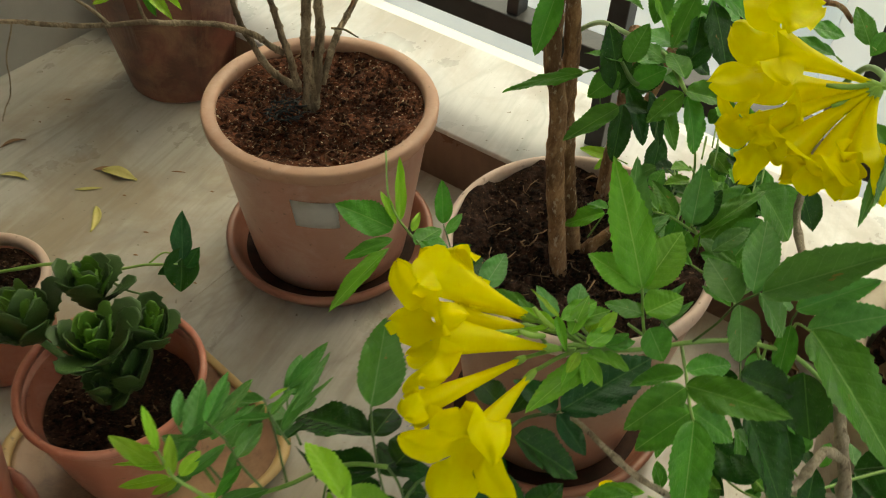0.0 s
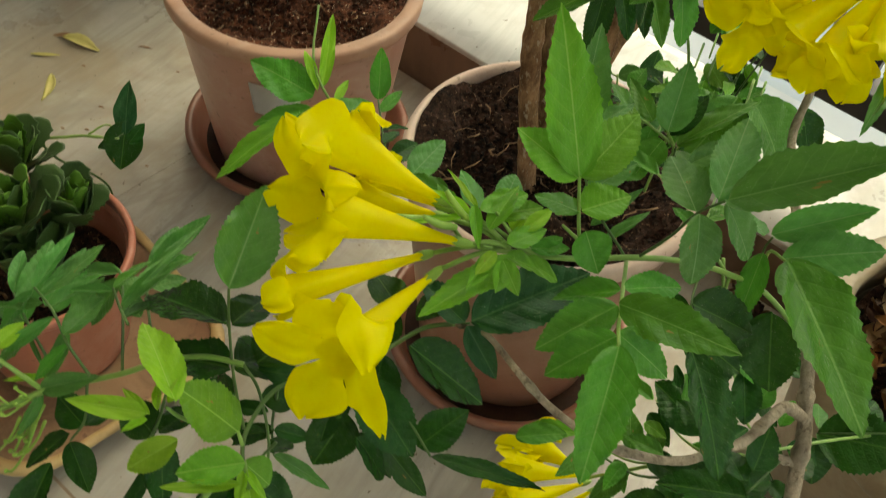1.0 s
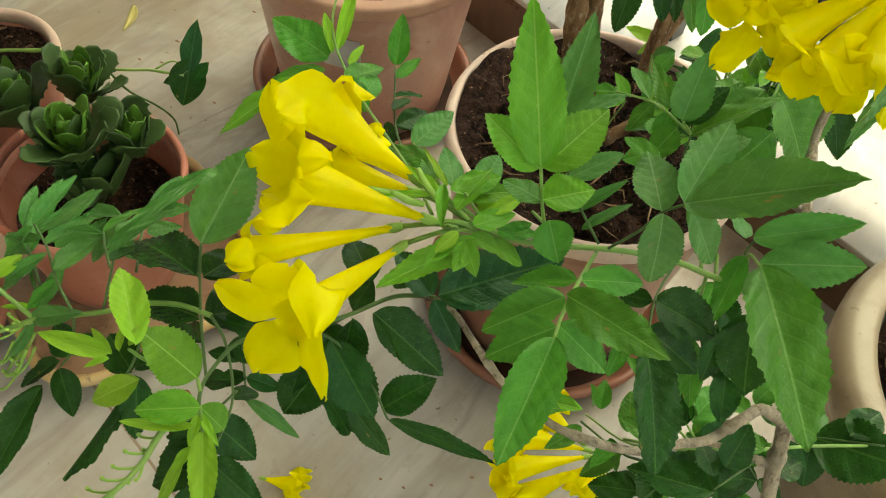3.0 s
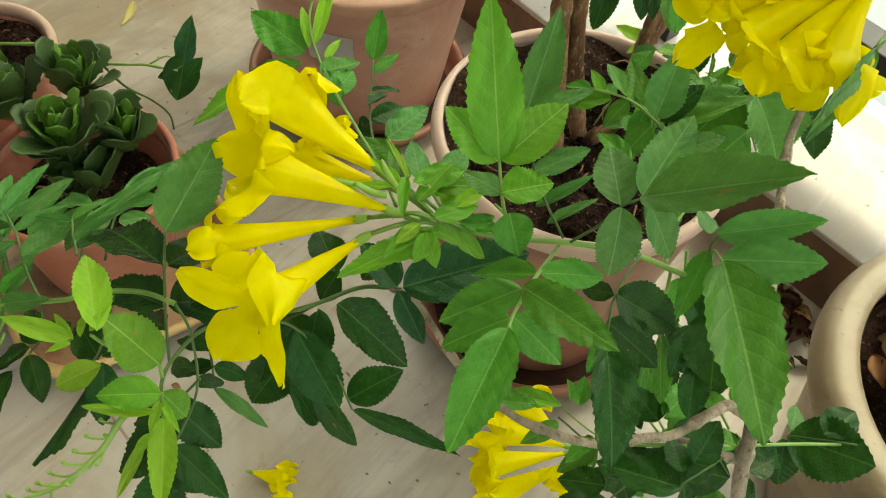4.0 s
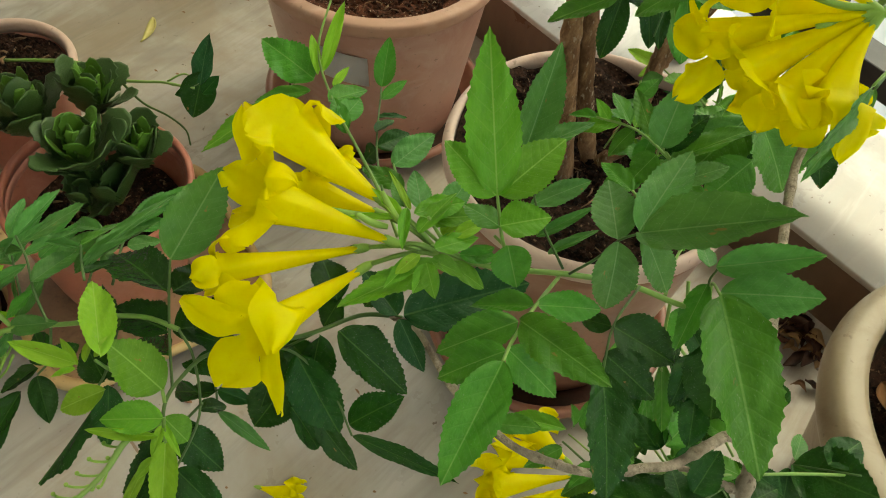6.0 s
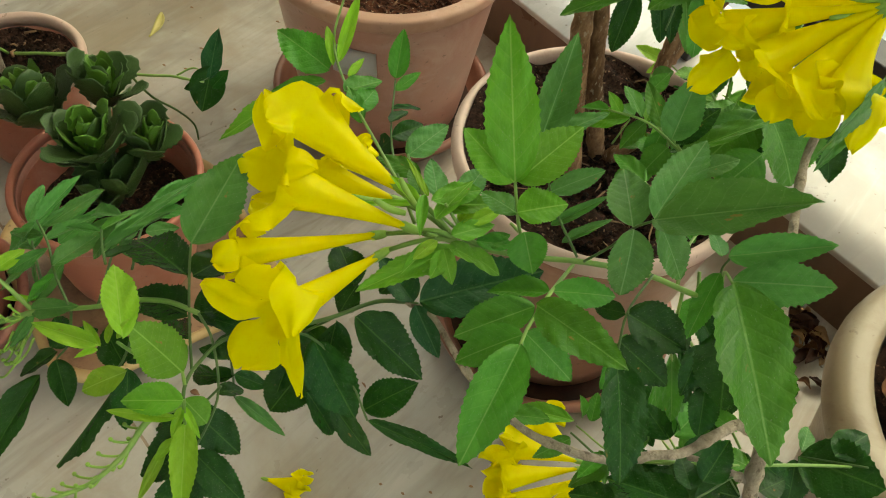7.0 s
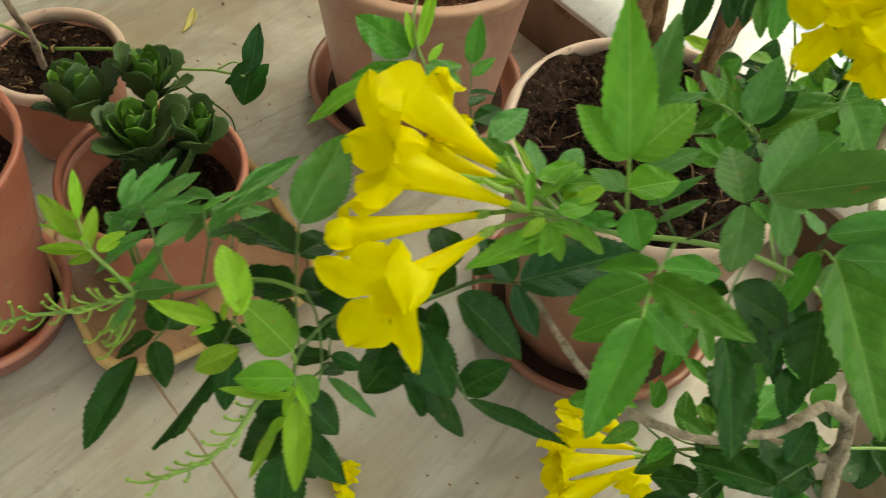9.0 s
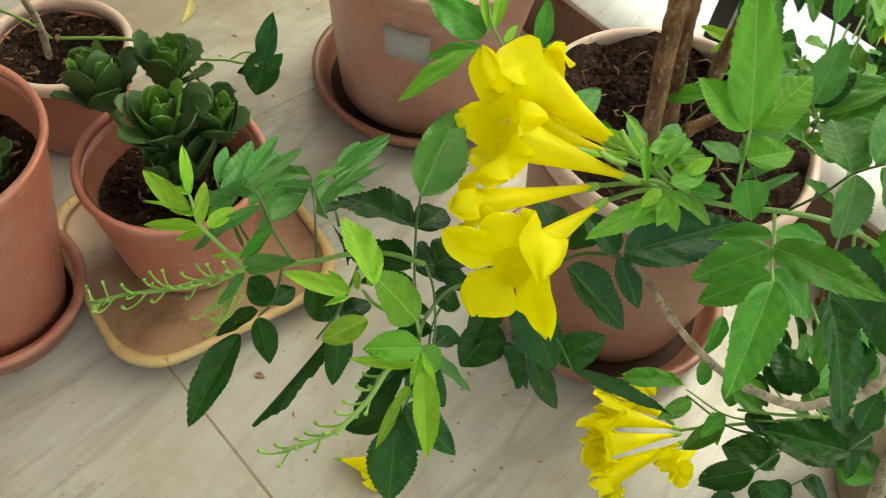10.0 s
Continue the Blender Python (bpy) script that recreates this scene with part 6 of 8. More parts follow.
bud(shrub, (-0.0439, 0.2073, 0.3806), (-0.0526, 0.2051, 0.3825), 0.000679556)
bud(shrub, (-0.0825, 0.2012, 0.3570), (-0.0886, 0.2077, 0.3555), 0.000753289)
bud(shrub, (-0.0348, 0.2105, 0.3855), (-0.0371, 0.2083, 0.3871), 0.000841244)
bud(shrub, (-0.0339, 0.2108, 0.3860), (-0.0365, 0.2102, 0.3828), 0.000673909)
bud(shrub, (-0.0576, 0.2036, 0.3726), (-0.0628, 0.2091, 0.3734), 0.000937952)
bud(shrub, (-0.0346, 0.2105, 0.3856), (-0.0369, 0.2050, 0.3885), 0.000672368)
bud(shrub, (-0.0874, 0.2004, 0.3535), (-0.0892, 0.2004, 0.3542), 0.000804998)
bud(shrub, (-0.0835, 0.2010, 0.3562), (-0.0895, 0.2001, 0.3516), 0.000943878)
bud(shrub, (-0.0355, 0.2102, 0.3851), (-0.0384, 0.2094, 0.3901), 0.000710271)
bud(shrub, (-0.0717, 0.2026, 0.3643), (-0.0748, 0.2010, 0.3697), 0.000659547)
bud(shrub, (-0.0709, 0.2026, 0.3647), (-0.0737, 0.2006, 0.3629), 0.000762355)
bud(shrub, (-0.0453, 0.2069, 0.3797), (-0.0508, 0.2003, 0.3819), 0.000966428)
bud(shrub, (-0.0353, 0.2103, 0.3852), (-0.0391, 0.2076, 0.3826), 0.000653111)
bud(shrub, (-0.0837, 0.2010, 0.3561), (-0.0867, 0.2011, 0.3512), 0.000717925)
bud(shrub, (-0.0566, 0.2039, 0.3732), (-0.0677, 0.2046, 0.3713), 0.000791617)
bud(shrub, (-0.0481, 0.2062, 0.3781), (-0.0564, 0.2027, 0.3757), 0.000671758)
bud(shrub, (-0.0863, 0.2006, 0.3543), (-0.0878, 0.1981, 0.3518), 0.00080113)
bud(shrub, (-0.0367, 0.2097, 0.3845), (-0.0420, 0.2039, 0.3826), 0.000881788)
bud(shrub, (-0.0476, 0.2063, 0.3784), (-0.0517, 0.2037, 0.3699), 0.000736029)
bud(shrub, (-0.0423, 0.2077, 0.3815), (-0.0480, 0.2081, 0.3857), 0.000715531)
bud(shrub, (-0.0593, 0.2035, 0.3716), (-0.0642, 0.2010, 0.3652), 0.000740018)
bud(shrub, (-0.0804, 0.2015, 0.3584), (-0.0849, 0.1961, 0.3543), 0.000666469)
bud(shrub, (-0.0800, 0.2015, 0.3587), (-0.0817, 0.1995, 0.3585), 0.000846712)
bud(shrub, (-0.0862, 0.2006, 0.3543), (-0.0865, 0.1956, 0.3540), 0.000998407)
bud(shrub, (-0.0432, 0.2074, 0.3810), (-0.0478, 0.2023, 0.3824), 0.000887385)
bud(shrub, (-0.0894, 0.2001, 0.3522), (-0.0956, 0.2066, 0.3505), 0.000793065)
bud(shrub, (-0.0368, 0.2068, 0.3806), (-0.0397, 0.1980, 0.3717), 0.001)
bud(shrub, (-0.0320, 0.2096, 0.3822), (-0.0382, 0.2017, 0.3743), 0.001)
bud(shrub, (-0.0334, 0.2043, 0.3784), (-0.0397, 0.1932, 0.3681), 0.001)
bud(shrub, (-0.0381, 0.2056, 0.3798), (-0.0459, 0.1962, 0.3709), 0.001)
bud(shrub, (-0.0343, 0.2083, 0.3815), (-0.0378, 0.1974, 0.3711), 0.001)
bud(shrub, (-0.0341, 0.2080, 0.3812), (-0.0359, 0.2011, 0.3737), 0.001)
bud(shrub, (-0.0367, 0.2061, 0.3800), (-0.0416, 0.2000, 0.3733), 0.001)
bud(shrub, (-0.0348, 0.2070, 0.3805), (-0.0378, 0.2016, 0.3742), 0.001)
bud(shrub, (-0.0308, 0.2059, 0.3793), (-0.0366, 0.1981, 0.3714), 0.001)
bud(shrub, (-0.0333, 0.2046, 0.3786), (-0.0383, 0.1973, 0.3711), 0.001)
stalk(shrub, [(0.0350, 0.1943, 0.3971), (0.0273, 0.1864, 0.3969), (0.0238, 0.1757, 0.3917), (0.0168, 0.1649, 0.3867), (0.0039, 0.1558, 0.3823)], 0.0012, 0.0006, STEM, "flower_stalk", 6, 8, 0)
bud(shrub, (0.0272, 0.1862, 0.3967), (0.0251, 0.1821, 0.3946), 0.000793004)
bud(shrub, (0.0265, 0.1840, 0.3957), (0.0200, 0.1834, 0.3937), 0.000615167)
bud(shrub, (0.0258, 0.1818, 0.3946), (0.0230, 0.1800, 0.3926), 0.000722308)
bud(shrub, (0.0251, 0.1797, 0.3936), (0.0199, 0.1767, 0.3967), 0.000783553)
bud(shrub, (0.0244, 0.1775, 0.3925), (0.0247, 0.1715, 0.3916), 0.000507132)
bud(shrub, (0.0236, 0.1754, 0.3915), (0.0172, 0.1728, 0.3927), 0.000511993)
bud(shrub, (0.0223, 0.1734, 0.3906), (0.0221, 0.1709, 0.3889), 0.000668095)
bud(shrub, (0.0211, 0.1715, 0.3897), (0.0161, 0.1687, 0.3927), 0.000647036)
bud(shrub, (0.0198, 0.1695, 0.3888), (0.0182, 0.1645, 0.3873), 0.000647679)
bud(shrub, (0.0186, 0.1676, 0.3879), (0.0104, 0.1670, 0.3845), 0.000764198)
bud(shrub, (0.0173, 0.1657, 0.3870), (0.0147, 0.1628, 0.3889), 0.000584704)
bud(shrub, (0.0156, 0.1641, 0.3863), (0.0085, 0.1632, 0.3840), 0.000507985)
bud(shrub, (0.0137, 0.1627, 0.3856), (0.0128, 0.1599, 0.3804), 0.000539744)
bud(shrub, (0.0117, 0.1613, 0.3849), (0.0067, 0.1609, 0.3832), 0.00053228)
bud(shrub, (0.0097, 0.1600, 0.3843), (0.0077, 0.1576, 0.3834), 0.000742259)
bud(shrub, (0.0078, 0.1586, 0.3836), (0.0006, 0.1584, 0.3796), 0.000694659)
bud(shrub, (0.0058, 0.1572, 0.3829), (0.0041, 0.1523, 0.3797), 0.000704698)
bud(shrub, (0.0039, 0.1558, 0.3823), (-0.0029, 0.1541, 0.3819), 0.000727459)


# ---- the woody shrub in the pale-rimmed pot ----
tree = thing("woody_shrub", (0.125, 0.517, 0.205), "woody shrub with two brown stems and toothed green leaves", "shrub", "potted plants")
stalk(tree, [(0.1255, 0.5167, 0.1930), (0.1162, 0.5127, 0.2538), (0.1081, 0.5087, 0.3085), (0.1040, 0.5047, 0.3570), (0.0951, 0.5007, 0.3996), (0.0924, 0.4967, 0.4380), (0.0873, 0.4867, 0.4869)], 0.0068, 0.0046, BARK, "stem", 7, 14, 0.0008)
stalk(tree, [(0.1385, 0.5406, 0.1930), (0.1208, 0.5227, 0.2826), (0.1114, 0.5207, 0.3458), (0.1072, 0.5167, 0.3980), (0.0965, 0.5067, 0.4783)], 0.0060, 0.0046, BARK, "stem", 7, 12, 0.0012)
stalk(tree, [(0.1621, 0.6039, 0.1950), (0.1626, 0.6039, 0.2449), (0.1635, 0.6039, 0.2774), (0.1615, 0.5939, 0.3279), (0.1570, 0.5839, 0.3712)], 0.0064, 0.005, BARK, "stem", 7, 12, 0.0005)
stalk(tree, [(0.1625, 0.6039, 0.2397), (0.1692, 0.6139, 0.2500), (0.1772, 0.6239, 0.2670), (0.1895, 0.6239, 0.2991), (0.1967, 0.6239, 0.3435)], 0.0044, 0.0035, BARK, "stem", 7, 10, 0.0008)
stalk(tree, [(0.1429, 0.5410, 0.2010), (0.1521, 0.5309, 0.2250), (0.1665, 0.5348, 0.2400)], 0.006, 0.003, BARK, "root", 5, 9, 0.001)
stalk(tree, [(0.1225, 0.6429, 0.3298), (0.1307, 0.5783, 0.3783), (0.1356, 0.5029, 0.4161), (0.1477, 0.4514, 0.4351), (0.1528, 0.4175, 0.4366)], 0.002, 0.001, STEM, "branch", 6, 8, 0)
stalk(tree, [(0.2053, 0.6356, 0.3207), (0.1671, 0.5080, 0.3923), (0.1361, 0.4488, 0.4187), (0.1257, 0.4523, 0.4295)], 0.002, 0.001, STEM_DARK, "branch", 6, 8, 0)
leaf = stalk(tree, [(0.1361, 0.4488, 0.4187), (0.1257, 0.4519, 0.4291)], 0.0005, 0.0004, material=STEM_DARK)
blade(leaf, (0.1257, 0.4523, 0.4295), (0.1074, 0.4637, 0.4271), 0.0120)
blade(leaf, (0.1258, 0.4499, 0.4242), (0.1098, 0.4485, 0.4091), 0.0137)
blade(leaf, (0.1266, 0.4399, 0.4100), (0.0990, 0.4300, 0.3939), 0.0137)
blade(leaf, (0.1260, 0.4461, 0.4163), (0.1189, 0.4617, 0.4460), 0.0184, kind="dark")
blade(leaf, (0.1286, 0.4410, 0.4111), (0.1267, 0.4231, 0.3864), 0.0125, kind="dark")
blade(leaf, (0.1286, 0.4525, 0.4296), (0.1379, 0.4632, 0.4470), 0.0134)
blade(leaf, (0.1332, 0.4486, 0.4186), (0.1492, 0.4516, 0.4283), 0.0135)
leaf = stalk(tree, [(0.1193, 0.4797, 0.4075), (0.1101, 0.4770, 0.4050)], 0.0007, 0.0005)
blade(leaf, (0.1107, 0.4774, 0.4054), (0.0660, 0.4811, 0.3890), 0.0112)
leaf = stalk(tree, [(0.1477, 0.4514, 0.4351), (0.1510, 0.4245, 0.4365), (0.1529, 0.4169, 0.4360)], 0.0007, 0.0005)
blade(leaf, (0.1514, 0.4174, 0.4365), (0.1348, 0.4110, 0.4235), 0.0137)
blade(leaf, (0.1532, 0.4166, 0.4356), (0.1609, 0.3976, 0.4166), 0.0141)
blade(leaf, (0.1525, 0.4181, 0.4372), (0.1726, 0.4116, 0.4373), 0.0155)
blade(leaf, (0.1528, 0.4266, 0.4386), (0.1480, 0.4458, 0.4437), 0.0129)
blade(leaf, (0.1479, 0.4493, 0.4331), (0.1346, 0.4656, 0.4354), 0.0118)
blade(leaf, (0.1529, 0.4390, 0.4368), (0.1675, 0.4499, 0.4473), 0.0178, kind="dark")
leaf = stalk(tree, [(0.1483, 0.4453, 0.4150), (0.1467, 0.4305, 0.4003)], 0.0005, 0.0004, material=STEM_DARK)
blade(leaf, (0.1422, 0.4471, 0.4168), (0.1517, 0.4309, 0.3936), 0.0090, kind="dark")
blade(leaf, (0.1460, 0.4389, 0.4086), (0.1296, 0.4504, 0.4063), 0.0100, kind="dark")
blade(leaf, (0.2033, 0.6251, 0.2540), (0.1969, 0.5959, 0.2252), 0.0189, kind="dark")
leaf = stalk(tree, [(0.0908, 0.4933, 0.4498), (0.0910, 0.4820, 0.4527)], 0.0007, 0.0005)
blade(leaf, (0.0910, 0.4820, 0.4527), (0.0812, 0.4609, 0.4249), 0.0142)
blade(leaf, (0.1177, 0.5224, 0.4359), (0.1443, 0.5137, 0.4266), 0.0177)
blade(leaf, (0.1474, 0.4873, 0.4567), (0.1429, 0.4723, 0.4419), 0.0136)
leaf = stalk(tree, [(0.1655, 0.4720, 0.4692), (0.1634, 0.4638, 0.4612)], 0.0007, 0.0005)
blade(leaf, (0.1590, 0.4655, 0.4630), (0.1480, 0.4503, 0.4411), 0.0131)
blade(leaf, (0.1668, 0.4640, 0.4613), (0.1787, 0.4393, 0.4365), 0.0208, kind="dark")
blade(leaf, (0.1687, 0.4681, 0.4653), (0.1897, 0.4682, 0.4508), 0.0158)
blade(leaf, (0.1419, 0.4828, 0.4523), (0.1553, 0.4667, 0.4361), 0.0109, kind="fresh")
blade(leaf, (0.1611, 0.4576, 0.4551), (0.1584, 0.4414, 0.4390), 0.0148, kind="dark")
leaf = stalk(tree, [(0.1740, 0.5919, 0.2499), (0.1639, 0.6113, 0.2412)], 0.0007, 0.0005)
blade(leaf, (0.1648, 0.6107, 0.2406), (0.1406, 0.6223, 0.2386), 0.0108, kind="lime")
blade(leaf, (0.1632, 0.6087, 0.2386), (0.1516, 0.6116, 0.2277), 0.0092, kind="lime")
blade(leaf, (0.1661, 0.6115, 0.2413), (0.1610, 0.6179, 0.2478), 0.0058, kind="lime")
leaf = stalk(tree, [(0.1442, 0.5355, 0.2227), (0.1492, 0.5191, 0.2627)], 0.0007, 0.0005)
blade(leaf, (0.1491, 0.5197, 0.2633), (0.1214, 0.5197, 0.2498), 0.0148, kind="fresh")
blade(leaf, (0.1510, 0.5215, 0.2650), (0.1381, 0.5324, 0.2621), 0.0111)
blade(leaf, (0.1572, 0.5071, 0.2788), (0.1680, 0.5159, 0.2873), 0.0106)
leaf = stalk(tree, [(0.2043, 0.4289, 0.3833), (0.1992, 0.4083, 0.3770)], 0.0007, 0.0005)
blade(leaf, (0.1957, 0.4144, 0.3832), (0.1805, 0.3925, 0.3618), 0.0245)
blade(leaf, (0.2016, 0.4147, 0.3834), (0.2240, 0.3971, 0.3654), 0.0299)
blade(leaf, (0.1933, 0.4175, 0.3723), (0.1748, 0.4207, 0.3759), 0.0139)
blade(leaf, (0.2022, 0.3949, 0.3777), (0.1891, 0.3797, 0.3630), 0.0213)
leaf = stalk(tree, [(0.1696, 0.3900, 0.3702), (0.1619, 0.3823, 0.3845)], 0.0007, 0.0005)
blade(leaf, (0.1619, 0.3793, 0.3860), (0.1640, 0.3943, 0.4116), 0.0170, kind="teal")
blade(leaf, (0.1620, 0.3823, 0.3783), (0.1533, 0.3726, 0.3663), 0.0136)
blade(leaf, (0.1636, 0.3849, 0.3799), (0.1782, 0.3983, 0.3936), 0.0127, kind="dark")
blade(leaf, (0.1609, 0.3850, 0.3679), (0.1495, 0.3945, 0.3704), 0.0116)
leaf = stalk(tree, [(0.1698, 0.3897, 0.3699), (0.1511, 0.3914, 0.3804), (0.1329, 0.3888, 0.3839)], 0.0007, 0.0005)
blade(leaf, (0.1386, 0.3900, 0.3826), (0.1310, 0.3943, 0.3894), 0.0059, kind="fresh")
blade(leaf, (0.1481, 0.3923, 0.3815), (0.1380, 0.3991, 0.3918), 0.0091)
blade(leaf, (0.1499, 0.3920, 0.3797), (0.1418, 0.3829, 0.3694), 0.0096)
blade(leaf, (0.1577, 0.3926, 0.3790), (0.1457, 0.4097, 0.3884), 0.0092)
blade(leaf, (0.1329, 0.3888, 0.3839), (0.1208, 0.3897, 0.3802), 0.0064)
blade(leaf, (0.1583, 0.3929, 0.3766), (0.1558, 0.3826, 0.3645), 0.0092)
leaf = stalk(tree, [(0.1204, 0.4686, 0.3979), (0.1215, 0.4622, 0.3930)], 0.0005, 0.0004, material=STEM_DARK)
blade(leaf, (0.1365, 0.4740, 0.3993), (0.1483, 0.4500, 0.3799), 0.0130, kind="dark")
blade(leaf, (0.1500, 0.4539, 0.4075), (0.1602, 0.4325, 0.3902), 0.0118)
leaf = stalk(tree, [(0.1685, 0.3776, 0.3676), (0.1684, 0.3815, 0.3767)], 0.0005, 0.0004, material=STEM_DARK)
blade(leaf, (0.1687, 0.3820, 0.3770), (0.1996, 0.4003, 0.3954), 0.0125)
blade(leaf, (0.1731, 0.3721, 0.3753), (0.1916, 0.3812, 0.3852), 0.0097, kind="teal")
blade(leaf, (0.1686, 0.3840, 0.3722), (0.1867, 0.3705, 0.3720), 0.0103)
blade(leaf, (0.1600, 0.3805, 0.3647), (0.1441, 0.3731, 0.3619), 0.0115)
blade(leaf, (0.1830, 0.4083, 0.3689), (0.1882, 0.4230, 0.3788), 0.0095)
blade(leaf, (0.1931, 0.4105, 0.3689), (0.2113, 0.4133, 0.3680), 0.0095)
leaf = stalk(tree, [(0.1584, 0.3371, 0.3957), (0.1544, 0.3429, 0.3944)], 0.0007, 0.0005)
blade(leaf, (0.1545, 0.3426, 0.3942), (0.1398, 0.3592, 0.3899), 0.0083)
leaf = stalk(tree, [(0.2055, 0.5010, 0.3435), (0.1999, 0.4809, 0.3414)], 0.0007, 0.0005)
blade(leaf, (0.1990, 0.4782, 0.3394), (0.2024, 0.4666, 0.3325), 0.0085, kind="fresh")
blade(leaf, (0.1984, 0.4800, 0.3409), (0.1898, 0.4469, 0.3308), 0.0112, kind="fresh")
leaf = stalk(tree, [(0.2379, 0.5661, 0.3155), (0.2318, 0.5444, 0.3124)], 0.0007, 0.0005)
blade(leaf, (0.2327, 0.5441, 0.3120), (0.2293, 0.5416, 0.2892), 0.0100, kind="dark")
blade(leaf, (0.2313, 0.5397, 0.3088), (0.2424, 0.5394, 0.3069), 0.0133, kind="dark")
blade(leaf, (0.2335, 0.5416, 0.3101), (0.2372, 0.5338, 0.2876), 0.0116)
blade(leaf, (0.2327, 0.5421, 0.3105), (0.2281, 0.5196, 0.3145), 0.0100)
leaf = stalk(tree, [(0.2452, 0.5379, 0.3153), (0.2390, 0.5169, 0.3126)], 0.0007, 0.0005)
blade(leaf, (0.2420, 0.5096, 0.3068), (0.2386, 0.5093, 0.2876), 0.0108)
blade(leaf, (0.2376, 0.5147, 0.3111), (0.2381, 0.5095, 0.2970), 0.0084, kind="fresh")
blade(leaf, (0.2418, 0.5137, 0.3099), (0.2571, 0.5140, 0.2987), 0.0134)
blade(leaf, (0.2364, 0.5172, 0.3131), (0.2494, 0.4993, 0.3021), 0.0109)
leaf = stalk(tree, [(0.2180, 0.5661, 0.3503), (0.2123, 0.5446, 0.3472)], 0.0007, 0.0005)
blade(leaf, (0.2126, 0.5393, 0.3432), (0.2203, 0.5430, 0.3267), 0.0149, kind="dark")
blade(leaf, (0.2128, 0.5381, 0.3423), (0.2073, 0.5350, 0.3340), 0.0106)
blade(leaf, (0.2169, 0.5403, 0.3436), (0.2259, 0.5250, 0.3300), 0.0135, kind="fresh")
blade(leaf, (0.2148, 0.5463, 0.3483), (0.2176, 0.5126, 0.3362), 0.0133)
leaf = stalk(tree, [(0.2098, 0.5313, 0.3669), (0.2042, 0.5106, 0.3643)], 0.0007, 0.0005)
blade(leaf, (0.2072, 0.5044, 0.3594), (0.2115, 0.4973, 0.3583), 0.0100)
blade(leaf, (0.2035, 0.5085, 0.3628), (0.2131, 0.4946, 0.3563), 0.0073, kind="fresh")
blade(leaf, (0.2018, 0.5111, 0.3649), (0.2066, 0.4852, 0.3647), 0.0119, kind="fresh")
blade(leaf, (0.2069, 0.5082, 0.3623), (0.2034, 0.4857, 0.3597), 0.0072)
leaf = stalk(tree, [(0.2281, 0.4766, 0.3489), (0.2221, 0.4571, 0.3473)], 0.0007, 0.0005)
blade(leaf, (0.2243, 0.4593, 0.3488), (0.2241, 0.4476, 0.3330), 0.0097)
blade(leaf, (0.2255, 0.4539, 0.3446), (0.2235, 0.4567, 0.3395), 0.0139, kind="dark")
blade(leaf, (0.2228, 0.4578, 0.3478), (0.2137, 0.4345, 0.3378), 0.0069)
blade(leaf, (0.2208, 0.4568, 0.3472), (0.2101, 0.4235, 0.3473), 0.0071)
leaf = stalk(tree, [(0.2194, 0.5457, 0.3247), (0.2136, 0.5245, 0.3218)], 0.0007, 0.0005)
blade(leaf, (0.2149, 0.5258, 0.3227), (0.2188, 0.5065, 0.3021), 0.0116)
blade(leaf, (0.2121, 0.5201, 0.3187), (0.2272, 0.5164, 0.3088), 0.0094, kind="fresh")
blade(leaf, (0.2163, 0.5212, 0.3191), (0.2094, 0.5060, 0.3072), 0.0134)
blade(leaf, (0.2143, 0.5165, 0.3157), (0.2285, 0.5157, 0.3182), 0.0148, kind="dark")
leaf = stalk(tree, [(0.1950, 0.4953, 0.3530), (0.1896, 0.4754, 0.3511)], 0.0007, 0.0005)
blade(leaf, (0.1887, 0.4707, 0.3476), (0.1938, 0.4761, 0.3382), 0.0087, kind="fresh")
leaf = stalk(tree, [(0.2219, 0.5309, 0.3646), (0.2160, 0.5103, 0.3621)], 0.0007, 0.0005)
blade(leaf, (0.2155, 0.5106, 0.3624), (0.2251, 0.4951, 0.3631), 0.0090, kind="dark")
blade(leaf, (0.2164, 0.5065, 0.3592), (0.2045, 0.5033, 0.3549), 0.0128, kind="fresh")
blade(leaf, (0.2180, 0.5128, 0.3638), (0.2229, 0.4887, 0.3533), 0.0110, kind="fresh")
blade(leaf, (0.2179, 0.5101, 0.3618), (0.2254, 0.5091, 0.3423), 0.0087, kind="fresh")
leaf = stalk(tree, [(0.2072, 0.5193, 0.3446), (0.2017, 0.4988, 0.3422)], 0.0007, 0.0005)
blade(leaf, (0.2016, 0.4965, 0.3405), (0.2102, 0.4796, 0.3390), 0.0125, kind="fresh")
blade(leaf, (0.2047, 0.4952, 0.3392), (0.2094, 0.4981, 0.3360), 0.0125, kind="fresh")
leaf = stalk(tree, [(0.1667, 0.5539, 0.3842), (0.1648, 0.5289, 0.3876)], 0.0005, 0.0004, material=STEM_DARK)
blade(leaf, (0.1657, 0.5249, 0.3837), (0.1422, 0.5181, 0.3658), 0.0215, kind="dark")
blade(leaf, (0.1633, 0.5247, 0.3835), (0.1495, 0.5149, 0.3643), 0.0178)
blade(leaf, (0.1627, 0.5244, 0.3833), (0.1721, 0.5020, 0.3846), 0.0118)
blade(leaf, (0.1633, 0.5278, 0.3866), (0.1487, 0.5192, 0.3890), 0.0181)
leaf = stalk(tree, [(0.1687, 0.5156, 0.4187), (0.1660, 0.4909, 0.4225)], 0.0005, 0.0004, material=STEM_DARK)
blade(leaf, (0.1625, 0.4900, 0.4216), (0.1777, 0.5032, 0.4192), 0.0145, kind="dark")
blade(leaf, (0.1624, 0.4871, 0.4187), (0.1833, 0.4827, 0.4066), 0.0142, kind="dark")
